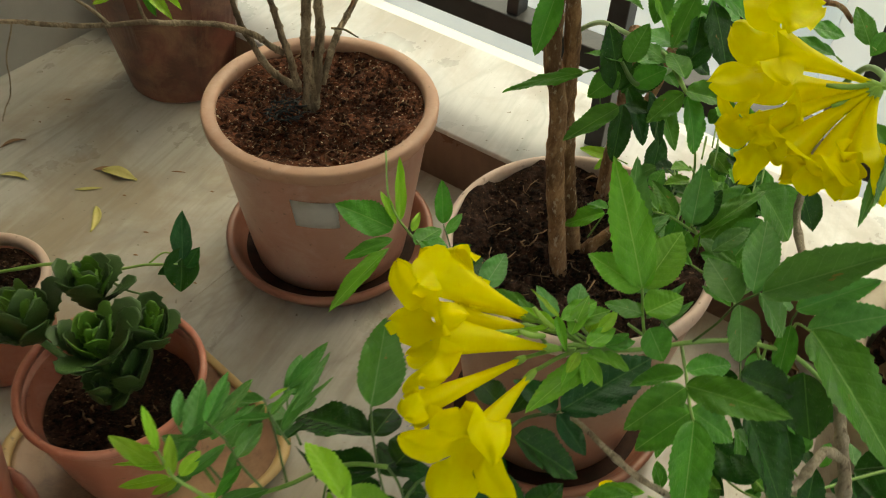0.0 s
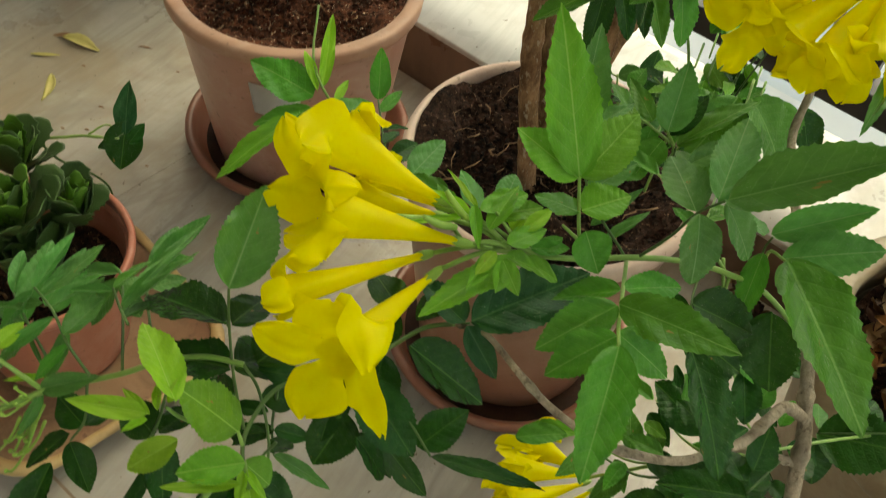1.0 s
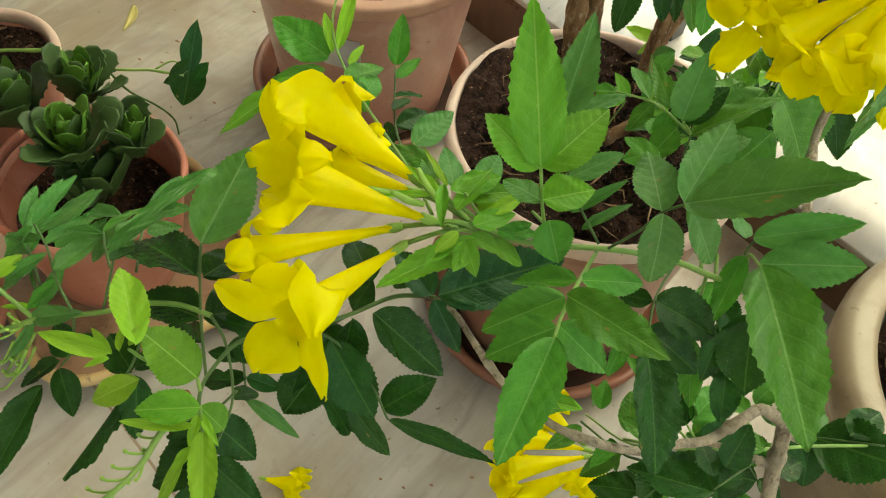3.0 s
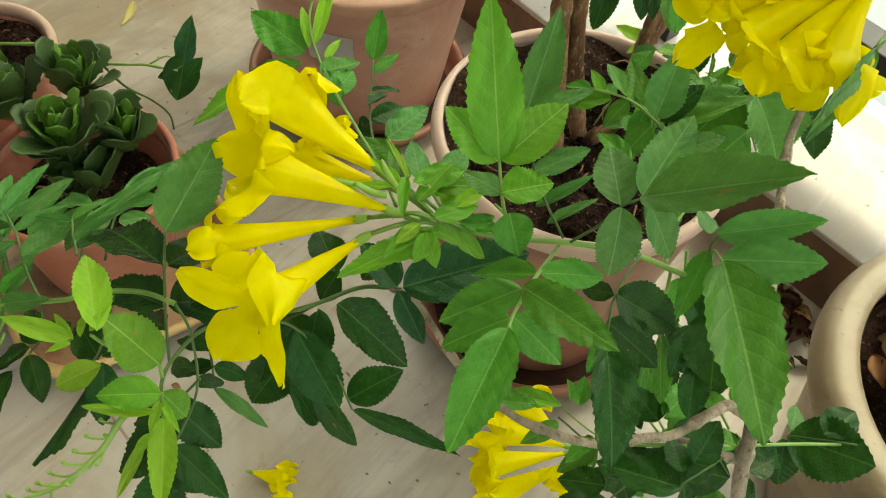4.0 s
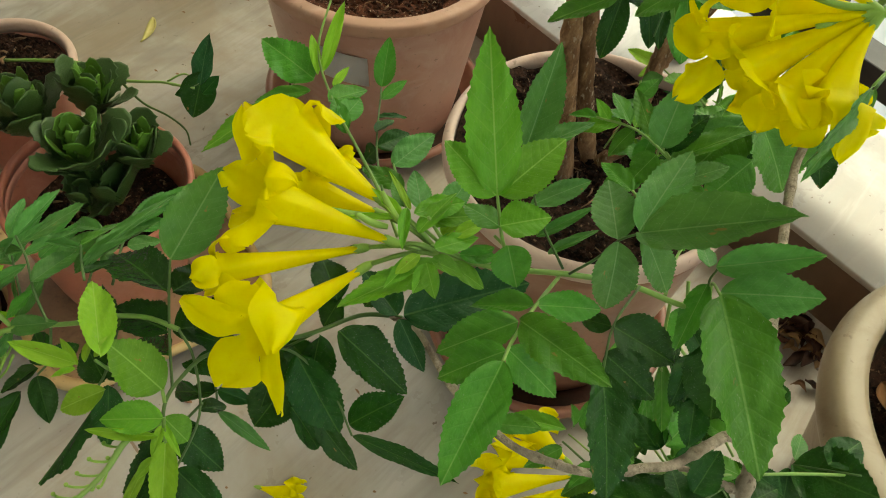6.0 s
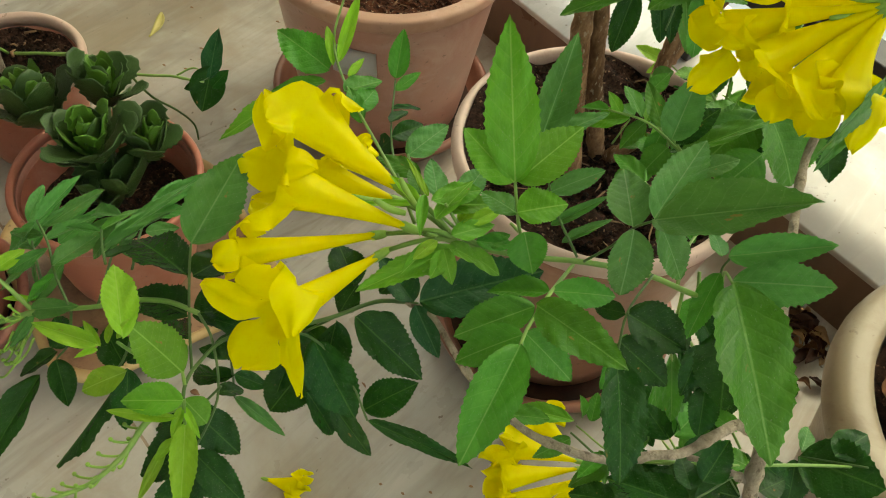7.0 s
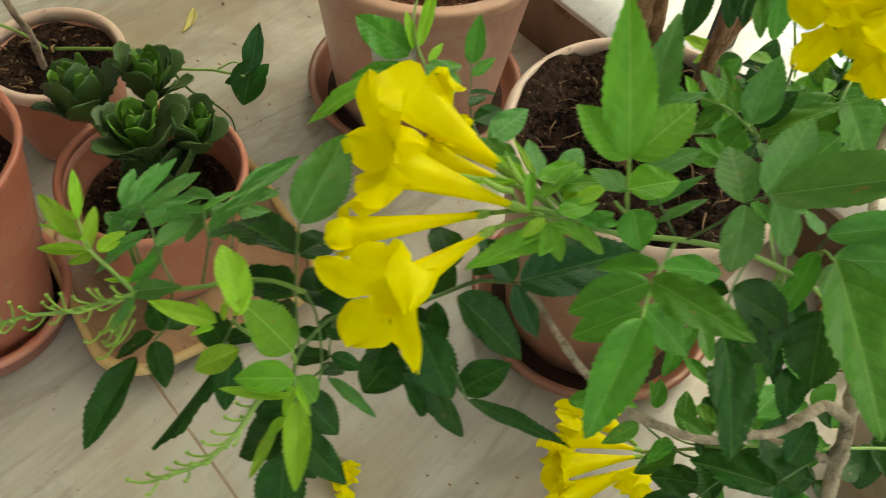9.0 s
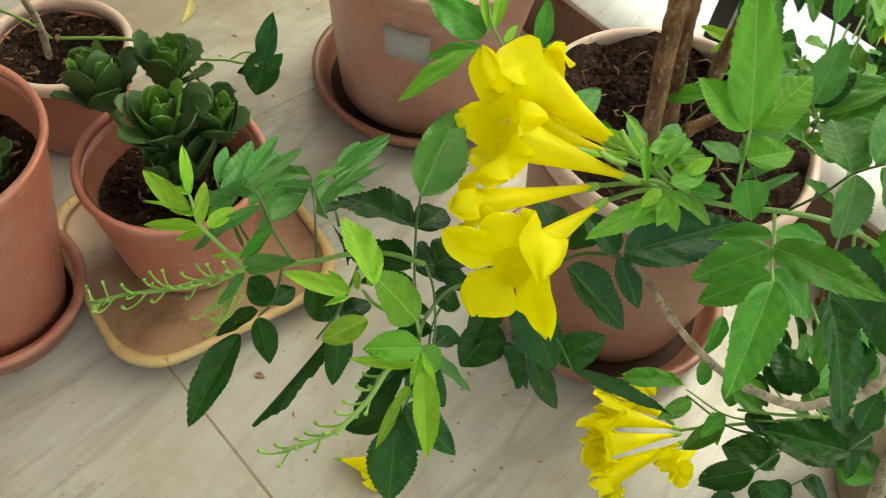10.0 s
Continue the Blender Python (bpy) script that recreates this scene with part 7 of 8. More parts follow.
blade(leaf, (0.1630, 0.4879, 0.4195), (0.1586, 0.4924, 0.4290), 0.0125)
blade(leaf, (0.1630, 0.4872, 0.4189), (0.1416, 0.4984, 0.4236), 0.0169)
leaf = stalk(tree, [(0.1952, 0.5949, 0.4001), (0.1925, 0.5688, 0.4024)], 0.0005, 0.0004, material=STEM_DARK)
blade(leaf, (0.1874, 0.5661, 0.3999), (0.2150, 0.5410, 0.3955), 0.0127)
blade(leaf, (0.1920, 0.5639, 0.3976), (0.1871, 0.5724, 0.3971), 0.0217, kind="dark")
blade(leaf, (0.1943, 0.5666, 0.4002), (0.2150, 0.5710, 0.3928), 0.0191)
blade(leaf, (0.1915, 0.5694, 0.4030), (0.1658, 0.5515, 0.3999), 0.0122)
leaf = stalk(tree, [(0.2121, 0.5863, 0.3995), (0.2088, 0.5603, 0.4020)], 0.0005, 0.0004, material=STEM_DARK)
blade(leaf, (0.2082, 0.5593, 0.4009), (0.2179, 0.5794, 0.4025), 0.0137, kind="dark")
blade(leaf, (0.2063, 0.5554, 0.3971), (0.2097, 0.5667, 0.3865), 0.0171, kind="dark")
blade(leaf, (0.2087, 0.5609, 0.4026), (0.2039, 0.5406, 0.4069), 0.0125)
blade(leaf, (0.2072, 0.5597, 0.4015), (0.1852, 0.5649, 0.3872), 0.0189, kind="dark")
leaf = stalk(tree, [(0.1965, 0.5779, 0.3965), (0.1937, 0.5522, 0.3992)], 0.0005, 0.0004, material=STEM_DARK)
blade(leaf, (0.1923, 0.5491, 0.3962), (0.1810, 0.5617, 0.3966), 0.0162, kind="dark")
blade(leaf, (0.1923, 0.5518, 0.3989), (0.1792, 0.5519, 0.3746), 0.0155)
blade(leaf, (0.1923, 0.5488, 0.3959), (0.1715, 0.5613, 0.3813), 0.0140)
blade(leaf, (0.1922, 0.5494, 0.3965), (0.2163, 0.5417, 0.3961), 0.0166)
leaf = stalk(tree, [(0.1804, 0.5484, 0.4116), (0.1777, 0.5231, 0.4147)], 0.0005, 0.0004, material=STEM_DARK)
blade(leaf, (0.1746, 0.5208, 0.4125), (0.1891, 0.5137, 0.4131), 0.0169)
blade(leaf, (0.1743, 0.5212, 0.4129), (0.1750, 0.5343, 0.4095), 0.0183)
blade(leaf, (0.1788, 0.5239, 0.4155), (0.1881, 0.5224, 0.4074), 0.0133, kind="dark")
blade(leaf, (0.1761, 0.5237, 0.4154), (0.2040, 0.5158, 0.3922), 0.0197, kind="dark")
leaf = stalk(tree, [(0.1707, 0.4323, 0.3097), (0.1704, 0.4323, 0.3238)], 0.0007, 0.0005)
blade(leaf, (0.1656, 0.4316, 0.3232), (0.1836, 0.4427, 0.3258), 0.0064, kind="dark")
blade(leaf, (0.1674, 0.4299, 0.3215), (0.1792, 0.4342, 0.3264), 0.0069, kind="fresh")
blade(leaf, (0.1666, 0.4308, 0.3224), (0.1755, 0.4238, 0.3370), 0.0047)
blade(leaf, (0.1675, 0.4284, 0.3200), (0.1531, 0.4319, 0.3388), 0.0040, kind="fresh")
leaf = stalk(tree, [(0.2099, 0.5211, 0.2816), (0.2081, 0.5217, 0.2963)], 0.0007, 0.0005)
blade(leaf, (0.2089, 0.5209, 0.2956), (0.1985, 0.5020, 0.2976), 0.0079)
leaf = stalk(tree, [(0.2159, 0.5249, 0.2685), (0.2092, 0.5255, 0.2833)], 0.0007, 0.0005)
blade(leaf, (0.2105, 0.5265, 0.2842), (0.2054, 0.5360, 0.2822), 0.0065, kind="fresh")
blade(leaf, (0.2117, 0.5257, 0.2834), (0.2157, 0.5065, 0.2811), 0.0092, kind="dark")
blade(leaf, (0.2104, 0.5214, 0.2792), (0.2096, 0.5201, 0.2740), 0.0089)
blade(leaf, (0.2120, 0.5238, 0.2815), (0.2074, 0.5171, 0.2869), 0.0048)
leaf = stalk(tree, [(0.2135, 0.4756, 0.2840), (0.2049, 0.4758, 0.2984)], 0.0007, 0.0005)
blade(leaf, (0.2126, 0.4742, 0.2967), (0.1953, 0.4641, 0.3045), 0.0093, kind="dark")
blade(leaf, (0.2095, 0.4735, 0.2960), (0.2232, 0.4935, 0.2893), 0.0046, kind="dark")
blade(leaf, (0.2086, 0.4716, 0.2941), (0.1983, 0.4731, 0.2813), 0.0087, kind="fresh")
blade(leaf, (0.2081, 0.4749, 0.2974), (0.2035, 0.4746, 0.3142), 0.0057, kind="dark")
leaf = stalk(tree, [(0.2063, 0.4523, 0.3318), (0.2055, 0.4519, 0.3455)], 0.0007, 0.0005)
blade(leaf, (0.2036, 0.4487, 0.3423), (0.2075, 0.4728, 0.3421), 0.0070, kind="dark")
blade(leaf, (0.2023, 0.4524, 0.3460), (0.1854, 0.4492, 0.3596), 0.0036, kind="fresh")
blade(leaf, (0.2031, 0.4526, 0.3462), (0.1936, 0.4403, 0.3571), 0.0076, kind="fresh")
blade(leaf, (0.2029, 0.4487, 0.3424), (0.1935, 0.4571, 0.3495), 0.0068, kind="fresh")
leaf = stalk(tree, [(0.1713, 0.4701, 0.3184), (0.1625, 0.4695, 0.3321)], 0.0007, 0.0005)
blade(leaf, (0.1677, 0.4654, 0.3280), (0.1618, 0.4542, 0.3407), 0.0056, kind="fresh")
blade(leaf, (0.1680, 0.4653, 0.3278), (0.1804, 0.4740, 0.3291), 0.0092, kind="dark")
blade(leaf, (0.1691, 0.4702, 0.3327), (0.1684, 0.4748, 0.3325), 0.0079)
blade(leaf, (0.1674, 0.4672, 0.3297), (0.1835, 0.4802, 0.3177), 0.0071, kind="fresh")
leaf = stalk(tree, [(0.2045, 0.4810, 0.3064), (0.2009, 0.4810, 0.3206)], 0.0007, 0.0005)
blade(leaf, (0.2016, 0.4770, 0.3165), (0.1953, 0.4966, 0.3230), 0.0059, kind="dark")
blade(leaf, (0.2029, 0.4784, 0.3179), (0.2095, 0.4651, 0.3173), 0.0087, kind="dark")
blade(leaf, (0.2002, 0.4766, 0.3162), (0.2031, 0.4980, 0.3112), 0.0076, kind="fresh")
blade(leaf, (0.2008, 0.4806, 0.3202), (0.2073, 0.4717, 0.3284), 0.0061)
leaf = stalk(tree, [(0.2265, 0.5014, 0.2877), (0.2269, 0.5020, 0.3024)], 0.0007, 0.0005)
blade(leaf, (0.2261, 0.4972, 0.2976), (0.2330, 0.5134, 0.3074), 0.0074)
blade(leaf, (0.2205, 0.4998, 0.3004), (0.2288, 0.5088, 0.3053), 0.0054, kind="dark")
blade(leaf, (0.2252, 0.4989, 0.2993), (0.2207, 0.5243, 0.3010), 0.0083, kind="fresh")
blade(leaf, (0.2250, 0.4967, 0.2971), (0.2028, 0.4923, 0.3194), 0.0078)
leaf = stalk(tree, [(0.1794, 0.4709, 0.3139), (0.1766, 0.4707, 0.3279)], 0.0007, 0.0005)
blade(leaf, (0.1745, 0.4673, 0.3246), (0.1687, 0.4695, 0.3407), 0.0063, kind="dark")
blade(leaf, (0.1775, 0.4714, 0.3285), (0.1807, 0.4922, 0.3252), 0.0054)
blade(leaf, (0.1741, 0.4713, 0.3285), (0.1816, 0.4760, 0.3147), 0.0073, kind="dark")
blade(leaf, (0.1752, 0.4702, 0.3274), (0.1777, 0.4851, 0.3299), 0.0042)
leaf = stalk(tree, [(0.2234, 0.4813, 0.3232), (0.2182, 0.4809, 0.3370)], 0.0007, 0.0005)
blade(leaf, (0.2180, 0.4773, 0.3335), (0.2075, 0.4752, 0.3268), 0.0075, kind="dark")
blade(leaf, (0.2214, 0.4795, 0.3356), (0.2240, 0.4726, 0.3360), 0.0063, kind="fresh")
blade(leaf, (0.2195, 0.4798, 0.3359), (0.2277, 0.4750, 0.3418), 0.0078, kind="dark")
blade(leaf, (0.2217, 0.4771, 0.3332), (0.2129, 0.4781, 0.3340), 0.0074, kind="fresh")
leaf = stalk(tree, [(0.1841, 0.4939, 0.3029), (0.1849, 0.4942, 0.3173)], 0.0007, 0.0005)
blade(leaf, (0.1832, 0.4912, 0.3143), (0.1646, 0.4810, 0.3309), 0.0064, kind="dark")
blade(leaf, (0.1805, 0.4907, 0.3139), (0.1862, 0.5075, 0.3198), 0.0044)
blade(leaf, (0.1812, 0.4892, 0.3124), (0.1910, 0.4895, 0.3088), 0.0067)
blade(leaf, (0.1805, 0.4919, 0.3151), (0.1959, 0.4865, 0.3167), 0.0085)
leaf = stalk(tree, [(0.2320, 0.4765, 0.2930), (0.2233, 0.4765, 0.3072)], 0.0007, 0.0005)
blade(leaf, (0.2266, 0.4755, 0.3061), (0.2267, 0.4884, 0.3016), 0.0057, kind="fresh")
blade(leaf, (0.2293, 0.4733, 0.3040), (0.2442, 0.4787, 0.3005), 0.0043)
blade(leaf, (0.2283, 0.4748, 0.3055), (0.2220, 0.4723, 0.3234), 0.0051)
blade(leaf, (0.2300, 0.4733, 0.3040), (0.2348, 0.4921, 0.3033), 0.0061, kind="dark")
leaf = stalk(tree, [(0.1963, 0.4772, 0.2906), (0.1952, 0.4776, 0.3051)], 0.0007, 0.0005)
blade(leaf, (0.1923, 0.4749, 0.3025), (0.2014, 0.4838, 0.3055), 0.0070, kind="dark")
blade(leaf, (0.1934, 0.4773, 0.3049), (0.1968, 0.4841, 0.2957), 0.0064)
blade(leaf, (0.1909, 0.4735, 0.3012), (0.2023, 0.4878, 0.3075), 0.0052)
blade(leaf, (0.1955, 0.4786, 0.3061), (0.1898, 0.4652, 0.3034), 0.0041)
leaf = stalk(tree, [(0.2205, 0.4812, 0.2811), (0.2189, 0.4818, 0.2958)], 0.0007, 0.0005)
blade(leaf, (0.2143, 0.4775, 0.2916), (0.2109, 0.4715, 0.2906), 0.0083)
blade(leaf, (0.2193, 0.4786, 0.2926), (0.2218, 0.5004, 0.2908), 0.0088, kind="dark")
blade(leaf, (0.2193, 0.4802, 0.2942), (0.2069, 0.4946, 0.2970), 0.0086, kind="fresh")
blade(leaf, (0.2185, 0.4769, 0.2910), (0.2128, 0.4881, 0.3073), 0.0071)
leaf = stalk(tree, [(0.1795, 0.4554, 0.3005), (0.1718, 0.4552, 0.3146)], 0.0007, 0.0005)
blade(leaf, (0.1743, 0.4514, 0.3108), (0.1681, 0.4522, 0.3243), 0.0039)
blade(leaf, (0.1778, 0.4524, 0.3117), (0.1692, 0.4707, 0.3147), 0.0095, kind="dark")
blade(leaf, (0.1749, 0.4515, 0.3108), (0.1685, 0.4452, 0.3084), 0.0078, kind="fresh")
blade(leaf, (0.1779, 0.4512, 0.3104), (0.1900, 0.4503, 0.3027), 0.0075, kind="dark")
leaf = stalk(tree, [(0.1661, 0.4653, 0.3070), (0.1694, 0.4656, 0.3213)], 0.0007, 0.0005)
blade(leaf, (0.1640, 0.4607, 0.3166), (0.1648, 0.4742, 0.3063), 0.0054)
blade(leaf, (0.1636, 0.4647, 0.3205), (0.1593, 0.4449, 0.3212), 0.0048, kind="fresh")
blade(leaf, (0.1626, 0.4661, 0.3219), (0.1557, 0.4620, 0.3287), 0.0043, kind="fresh")
blade(leaf, (0.1655, 0.4624, 0.3182), (0.1616, 0.4629, 0.3195), 0.0063)
stalk(tree, [(0.1953, 0.4957, 0.2384), (0.1947, 0.4918, 0.2910), (0.1921, 0.4923, 0.3338), (0.1738, 0.4731, 0.3856)], 0.001, 0.0007, STEM, "branch", 6, 8, 0)
stalk(tree, [(0.2167, 0.4913, 0.2618), (0.2112, 0.4954, 0.2942), (0.1747, 0.4888, 0.3307)], 0.0008, 0.0006, STEM, "branch", 6, 8, 0)
stalk(tree, [(0.1972, 0.4929, 0.2638), (0.2034, 0.4824, 0.2955), (0.2084, 0.4605, 0.3441)], 0.0008, 0.0006, STEM, "branch", 6, 8, 0)
leaf = stalk(tree, [(0.2585, 0.4985, 0.4089), (0.2551, 0.5006, 0.4111)], 0.0007, 0.0005)
blade(leaf, (0.2551, 0.5006, 0.4111), (0.2286, 0.5082, 0.4193), 0.0130)
leaf = stalk(tree, [(0.2774, 0.5042, 0.4141), (0.2739, 0.5063, 0.4163)], 0.0007, 0.0005)
blade(leaf, (0.2739, 0.5063, 0.4163), (0.2661, 0.5218, 0.4319), 0.0148)
leaf = stalk(tree, [(0.2859, 0.5092, 0.4190), (0.2825, 0.5113, 0.4211)], 0.0007, 0.0005)
blade(leaf, (0.2825, 0.5113, 0.4211), (0.2744, 0.5017, 0.4118), 0.0106)
leaf = stalk(tree, [(0.3040, 0.4779, 0.3592), (0.3005, 0.4800, 0.3615)], 0.0007, 0.0005)
blade(leaf, (0.3005, 0.4800, 0.3615), (0.2859, 0.4923, 0.3739), 0.0123)
leaf = stalk(tree, [(0.2447, 0.5092, 0.4198), (0.2412, 0.5113, 0.4220)], 0.0007, 0.0005)
blade(leaf, (0.2412, 0.5113, 0.4220), (0.2607, 0.5101, 0.4204), 0.0130)
stalk(tree, [(0.2347, 0.5393, 0.4217), (0.2614, 0.5401, 0.4220), (0.2721, 0.5331, 0.4148)], 0.002, 0.0015, BARK, "branch", 6, 8, 0)
# thin shoots and small leaves behind the upper flowers
leaf = stalk(tree, [(0.2073, 0.4662, 0.3020), (0.2026, 0.4870, 0.3130), (0.2121, 0.5122, 0.3250)], 0.0009, 0.0005, material=STEM_DARK, name="shoot")
blade(leaf, (0.2102, 0.4937, 0.3157), (0.2208, 0.4939, 0.3118), 0.0080, kind="dark")
blade(leaf, (0.2118, 0.5097, 0.3237), (0.2110, 0.5197, 0.3263), 0.0067, kind="teal")
leaf = stalk(tree, [(0.1665, 0.4457, 0.3328), (0.1798, 0.4789, 0.3266), (0.1840, 0.5069, 0.3181)], 0.0009, 0.0005, material=STEM, name="shoot")
blade(leaf, (0.1836, 0.5053, 0.3184), (0.1665, 0.4913, 0.3282), 0.0107, kind="dark")
blade(leaf, (0.1757, 0.4776, 0.3251), (0.1707, 0.4636, 0.3187), 0.0090, kind="fresh")
leaf = stalk(tree, [(0.1653, 0.4365, 0.3286), (0.1520, 0.4475, 0.3411), (0.1488, 0.4581, 0.3517)], 0.0009, 0.0005, material=STEM, name="shoot")
blade(leaf, (0.1494, 0.4573, 0.3508), (0.1584, 0.4564, 0.3586), 0.0087, kind="teal")
blade(leaf, (0.1556, 0.4492, 0.3422), (0.1470, 0.4346, 0.3561), 0.0069, kind="dark")
blade(leaf, (0.1582, 0.4458, 0.3385), (0.1619, 0.4316, 0.3352), 0.0086, kind="fresh")
leaf = stalk(tree, [(0.2135, 0.4878, 0.3078), (0.2119, 0.4736, 0.3525), (0.2001, 0.4468, 0.3897)], 0.0009, 0.0005, material=STEM_DARK, name="shoot")
blade(leaf, (0.2060, 0.4651, 0.3531), (0.2014, 0.4456, 0.3616), 0.0067, kind="fresh")
blade(leaf, (0.2001, 0.4469, 0.3896), (0.2074, 0.4526, 0.3806), 0.0087, kind="teal")
leaf = stalk(tree, [(0.1685, 0.4496, 0.3027), (0.1670, 0.4350, 0.3325), (0.1526, 0.4168, 0.3618)], 0.0009, 0.0005, material=STEM, name="shoot")
blade(leaf, (0.1546, 0.4210, 0.3541), (0.1524, 0.4220, 0.3435), 0.0088, kind="dark")
blade(leaf, (0.1564, 0.4246, 0.3476), (0.1556, 0.4253, 0.3569), 0.0067, kind="teal")
blade(leaf, (0.1599, 0.4318, 0.3347), (0.1449, 0.4281, 0.3274), 0.0109, kind="teal")
leaf = stalk(tree, [(0.2253, 0.4618, 0.3161), (0.2162, 0.4751, 0.3136), (0.2163, 0.4971, 0.3159)], 0.0009, 0.0005, material=STEM, name="shoot")
blade(leaf, (0.2190, 0.4864, 0.3159), (0.2320, 0.4835, 0.3042), 0.0069, kind="teal")
blade(leaf, (0.2206, 0.4804, 0.3160), (0.2181, 0.4841, 0.3305), 0.0099, kind="fresh")
blade(leaf, (0.2181, 0.4901, 0.3159), (0.2051, 0.4883, 0.3280), 0.0095, kind="fresh")
leaf = stalk(tree, [(0.2197, 0.4906, 0.3016), (0.2170, 0.4794, 0.3334), (0.2206, 0.4735, 0.3681)], 0.0009, 0.0005, material=STEM_DARK, name="shoot")
blade(leaf, (0.2203, 0.4794, 0.3454), (0.2172, 0.4776, 0.3592), 0.0074, kind="fresh")
blade(leaf, (0.2202, 0.4808, 0.3399), (0.2094, 0.4904, 0.3426), 0.0078, kind="dark")
blade(leaf, (0.2205, 0.4750, 0.3625), (0.2123, 0.4906, 0.3643), 0.0086, kind="dark")
leaf = stalk(tree, [(0.1727, 0.4342, 0.3336), (0.1785, 0.4540, 0.3332), (0.1863, 0.4768, 0.3347)], 0.0009, 0.0005, material=STEM, name="shoot")
blade(leaf, (0.1857, 0.4750, 0.3346), (0.1674, 0.4617, 0.3414), 0.0088, kind="fresh")
blade(leaf, (0.1842, 0.4701, 0.3345), (0.1951, 0.4712, 0.3216), 0.0109, kind="dark")
leaf = stalk(tree, [(0.1630, 0.4408, 0.3314), (0.1547, 0.4299, 0.3548), (0.1486, 0.4171, 0.3763)], 0.0009, 0.0005, material=STEM, name="shoot")
blade(leaf, (0.1522, 0.4230, 0.3650), (0.1433, 0.4295, 0.3623), 0.0060, kind="teal")
blade(leaf, (0.1490, 0.4178, 0.3749), (0.1549, 0.4283, 0.3809), 0.0087)
blade(leaf, (0.1528, 0.4240, 0.3632), (0.1515, 0.4139, 0.3618), 0.0108, kind="fresh")
leaf = stalk(tree, [(0.2284, 0.4673, 0.3067), (0.2130, 0.4633, 0.3322), (0.2077, 0.4625, 0.3584)], 0.0009, 0.0005, material=STEM_DARK, name="shoot")
blade(leaf, (0.2135, 0.4639, 0.3438), (0.2278, 0.4711, 0.3489), 0.0078)
blade(leaf, (0.2160, 0.4644, 0.3377), (0.2112, 0.4504, 0.3329), 0.0076, kind="teal")
blade(leaf, (0.2154, 0.4643, 0.3393), (0.2256, 0.4654, 0.3455), 0.0095, kind="teal")
leaf = stalk(tree, [(0.2336, 0.4813, 0.2908), (0.2266, 0.4737, 0.3171), (0.2229, 0.4633, 0.3408)], 0.0009, 0.0005, material=STEM, name="shoot")
blade(leaf, (0.2230, 0.4635, 0.3403), (0.2117, 0.4551, 0.3431), 0.0066, kind="teal")
blade(leaf, (0.2282, 0.4722, 0.3163), (0.2359, 0.4676, 0.3220), 0.0084, kind="fresh")
blade(leaf, (0.2282, 0.4722, 0.3162), (0.2192, 0.4649, 0.3189), 0.0102, kind="fresh")
leaf = stalk(tree, [(0.1839, 0.4556, 0.3081), (0.1744, 0.4650, 0.3177), (0.1747, 0.4816, 0.3310)], 0.0009, 0.0005, material=STEM, name="shoot")
blade(leaf, (0.1789, 0.4698, 0.3206), (0.1662, 0.4589, 0.3285), 0.0086, kind="teal")
blade(leaf, (0.1786, 0.4706, 0.3213), (0.1668, 0.4647, 0.3389), 0.0060, kind="teal")
blade(leaf, (0.1765, 0.4763, 0.3263), (0.1885, 0.4628, 0.3324), 0.0081, kind="teal")
leaf = stalk(tree, [(0.2062, 0.4722, 0.2976), (0.2125, 0.4858, 0.3112), (0.2184, 0.5021, 0.3267)], 0.0009, 0.0005, material=STEM_DARK, name="shoot")
blade(leaf, (0.2161, 0.4966, 0.3214), (0.2252, 0.5073, 0.3244), 0.0075)
blade(leaf, (0.2159, 0.4961, 0.3209), (0.2075, 0.4927, 0.3155), 0.0106, kind="dark")
blade(leaf, (0.2118, 0.4858, 0.3109), (0.2033, 0.5019, 0.3125), 0.0087, kind="teal")
leaf = stalk(tree, [(0.2062, 0.4677, 0.2973), (0.1941, 0.4745, 0.3104), (0.1800, 0.4729, 0.3177)], 0.0009, 0.0005, material=STEM, name="shoot")
blade(leaf, (0.1847, 0.4720, 0.3140), (0.2021, 0.4804, 0.3161), 0.0062)
blade(leaf, (0.1933, 0.4703, 0.3073), (0.1789, 0.4767, 0.3126), 0.0067, kind="fresh")
blade(leaf, (0.1850, 0.4719, 0.3138), (0.1751, 0.4553, 0.3213), 0.0100)
leaf = stalk(tree, [(0.1956, 0.4480, 0.3406), (0.1835, 0.4388, 0.3598), (0.1693, 0.4313, 0.3807)], 0.0009, 0.0005, material=STEM, name="shoot")
blade(leaf, (0.1708, 0.4322, 0.3783), (0.1573, 0.4211, 0.3874), 0.0088, kind="fresh")
leaf = stalk(tree, [(0.2186, 0.4857, 0.3051), (0.2181, 0.4881, 0.3360), (0.2220, 0.4848, 0.3619)], 0.0009, 0.0005, material=STEM_DARK, name="shoot")
blade(leaf, (0.2199, 0.4854, 0.3257), (0.2121, 0.4612, 0.3329), 0.0103, kind="teal")
blade(leaf, (0.2203, 0.4852, 0.3338), (0.2252, 0.4859, 0.3464), 0.0100)
blade(leaf, (0.2210, 0.4850, 0.3450), (0.2136, 0.4822, 0.3337), 0.0081, kind="dark")


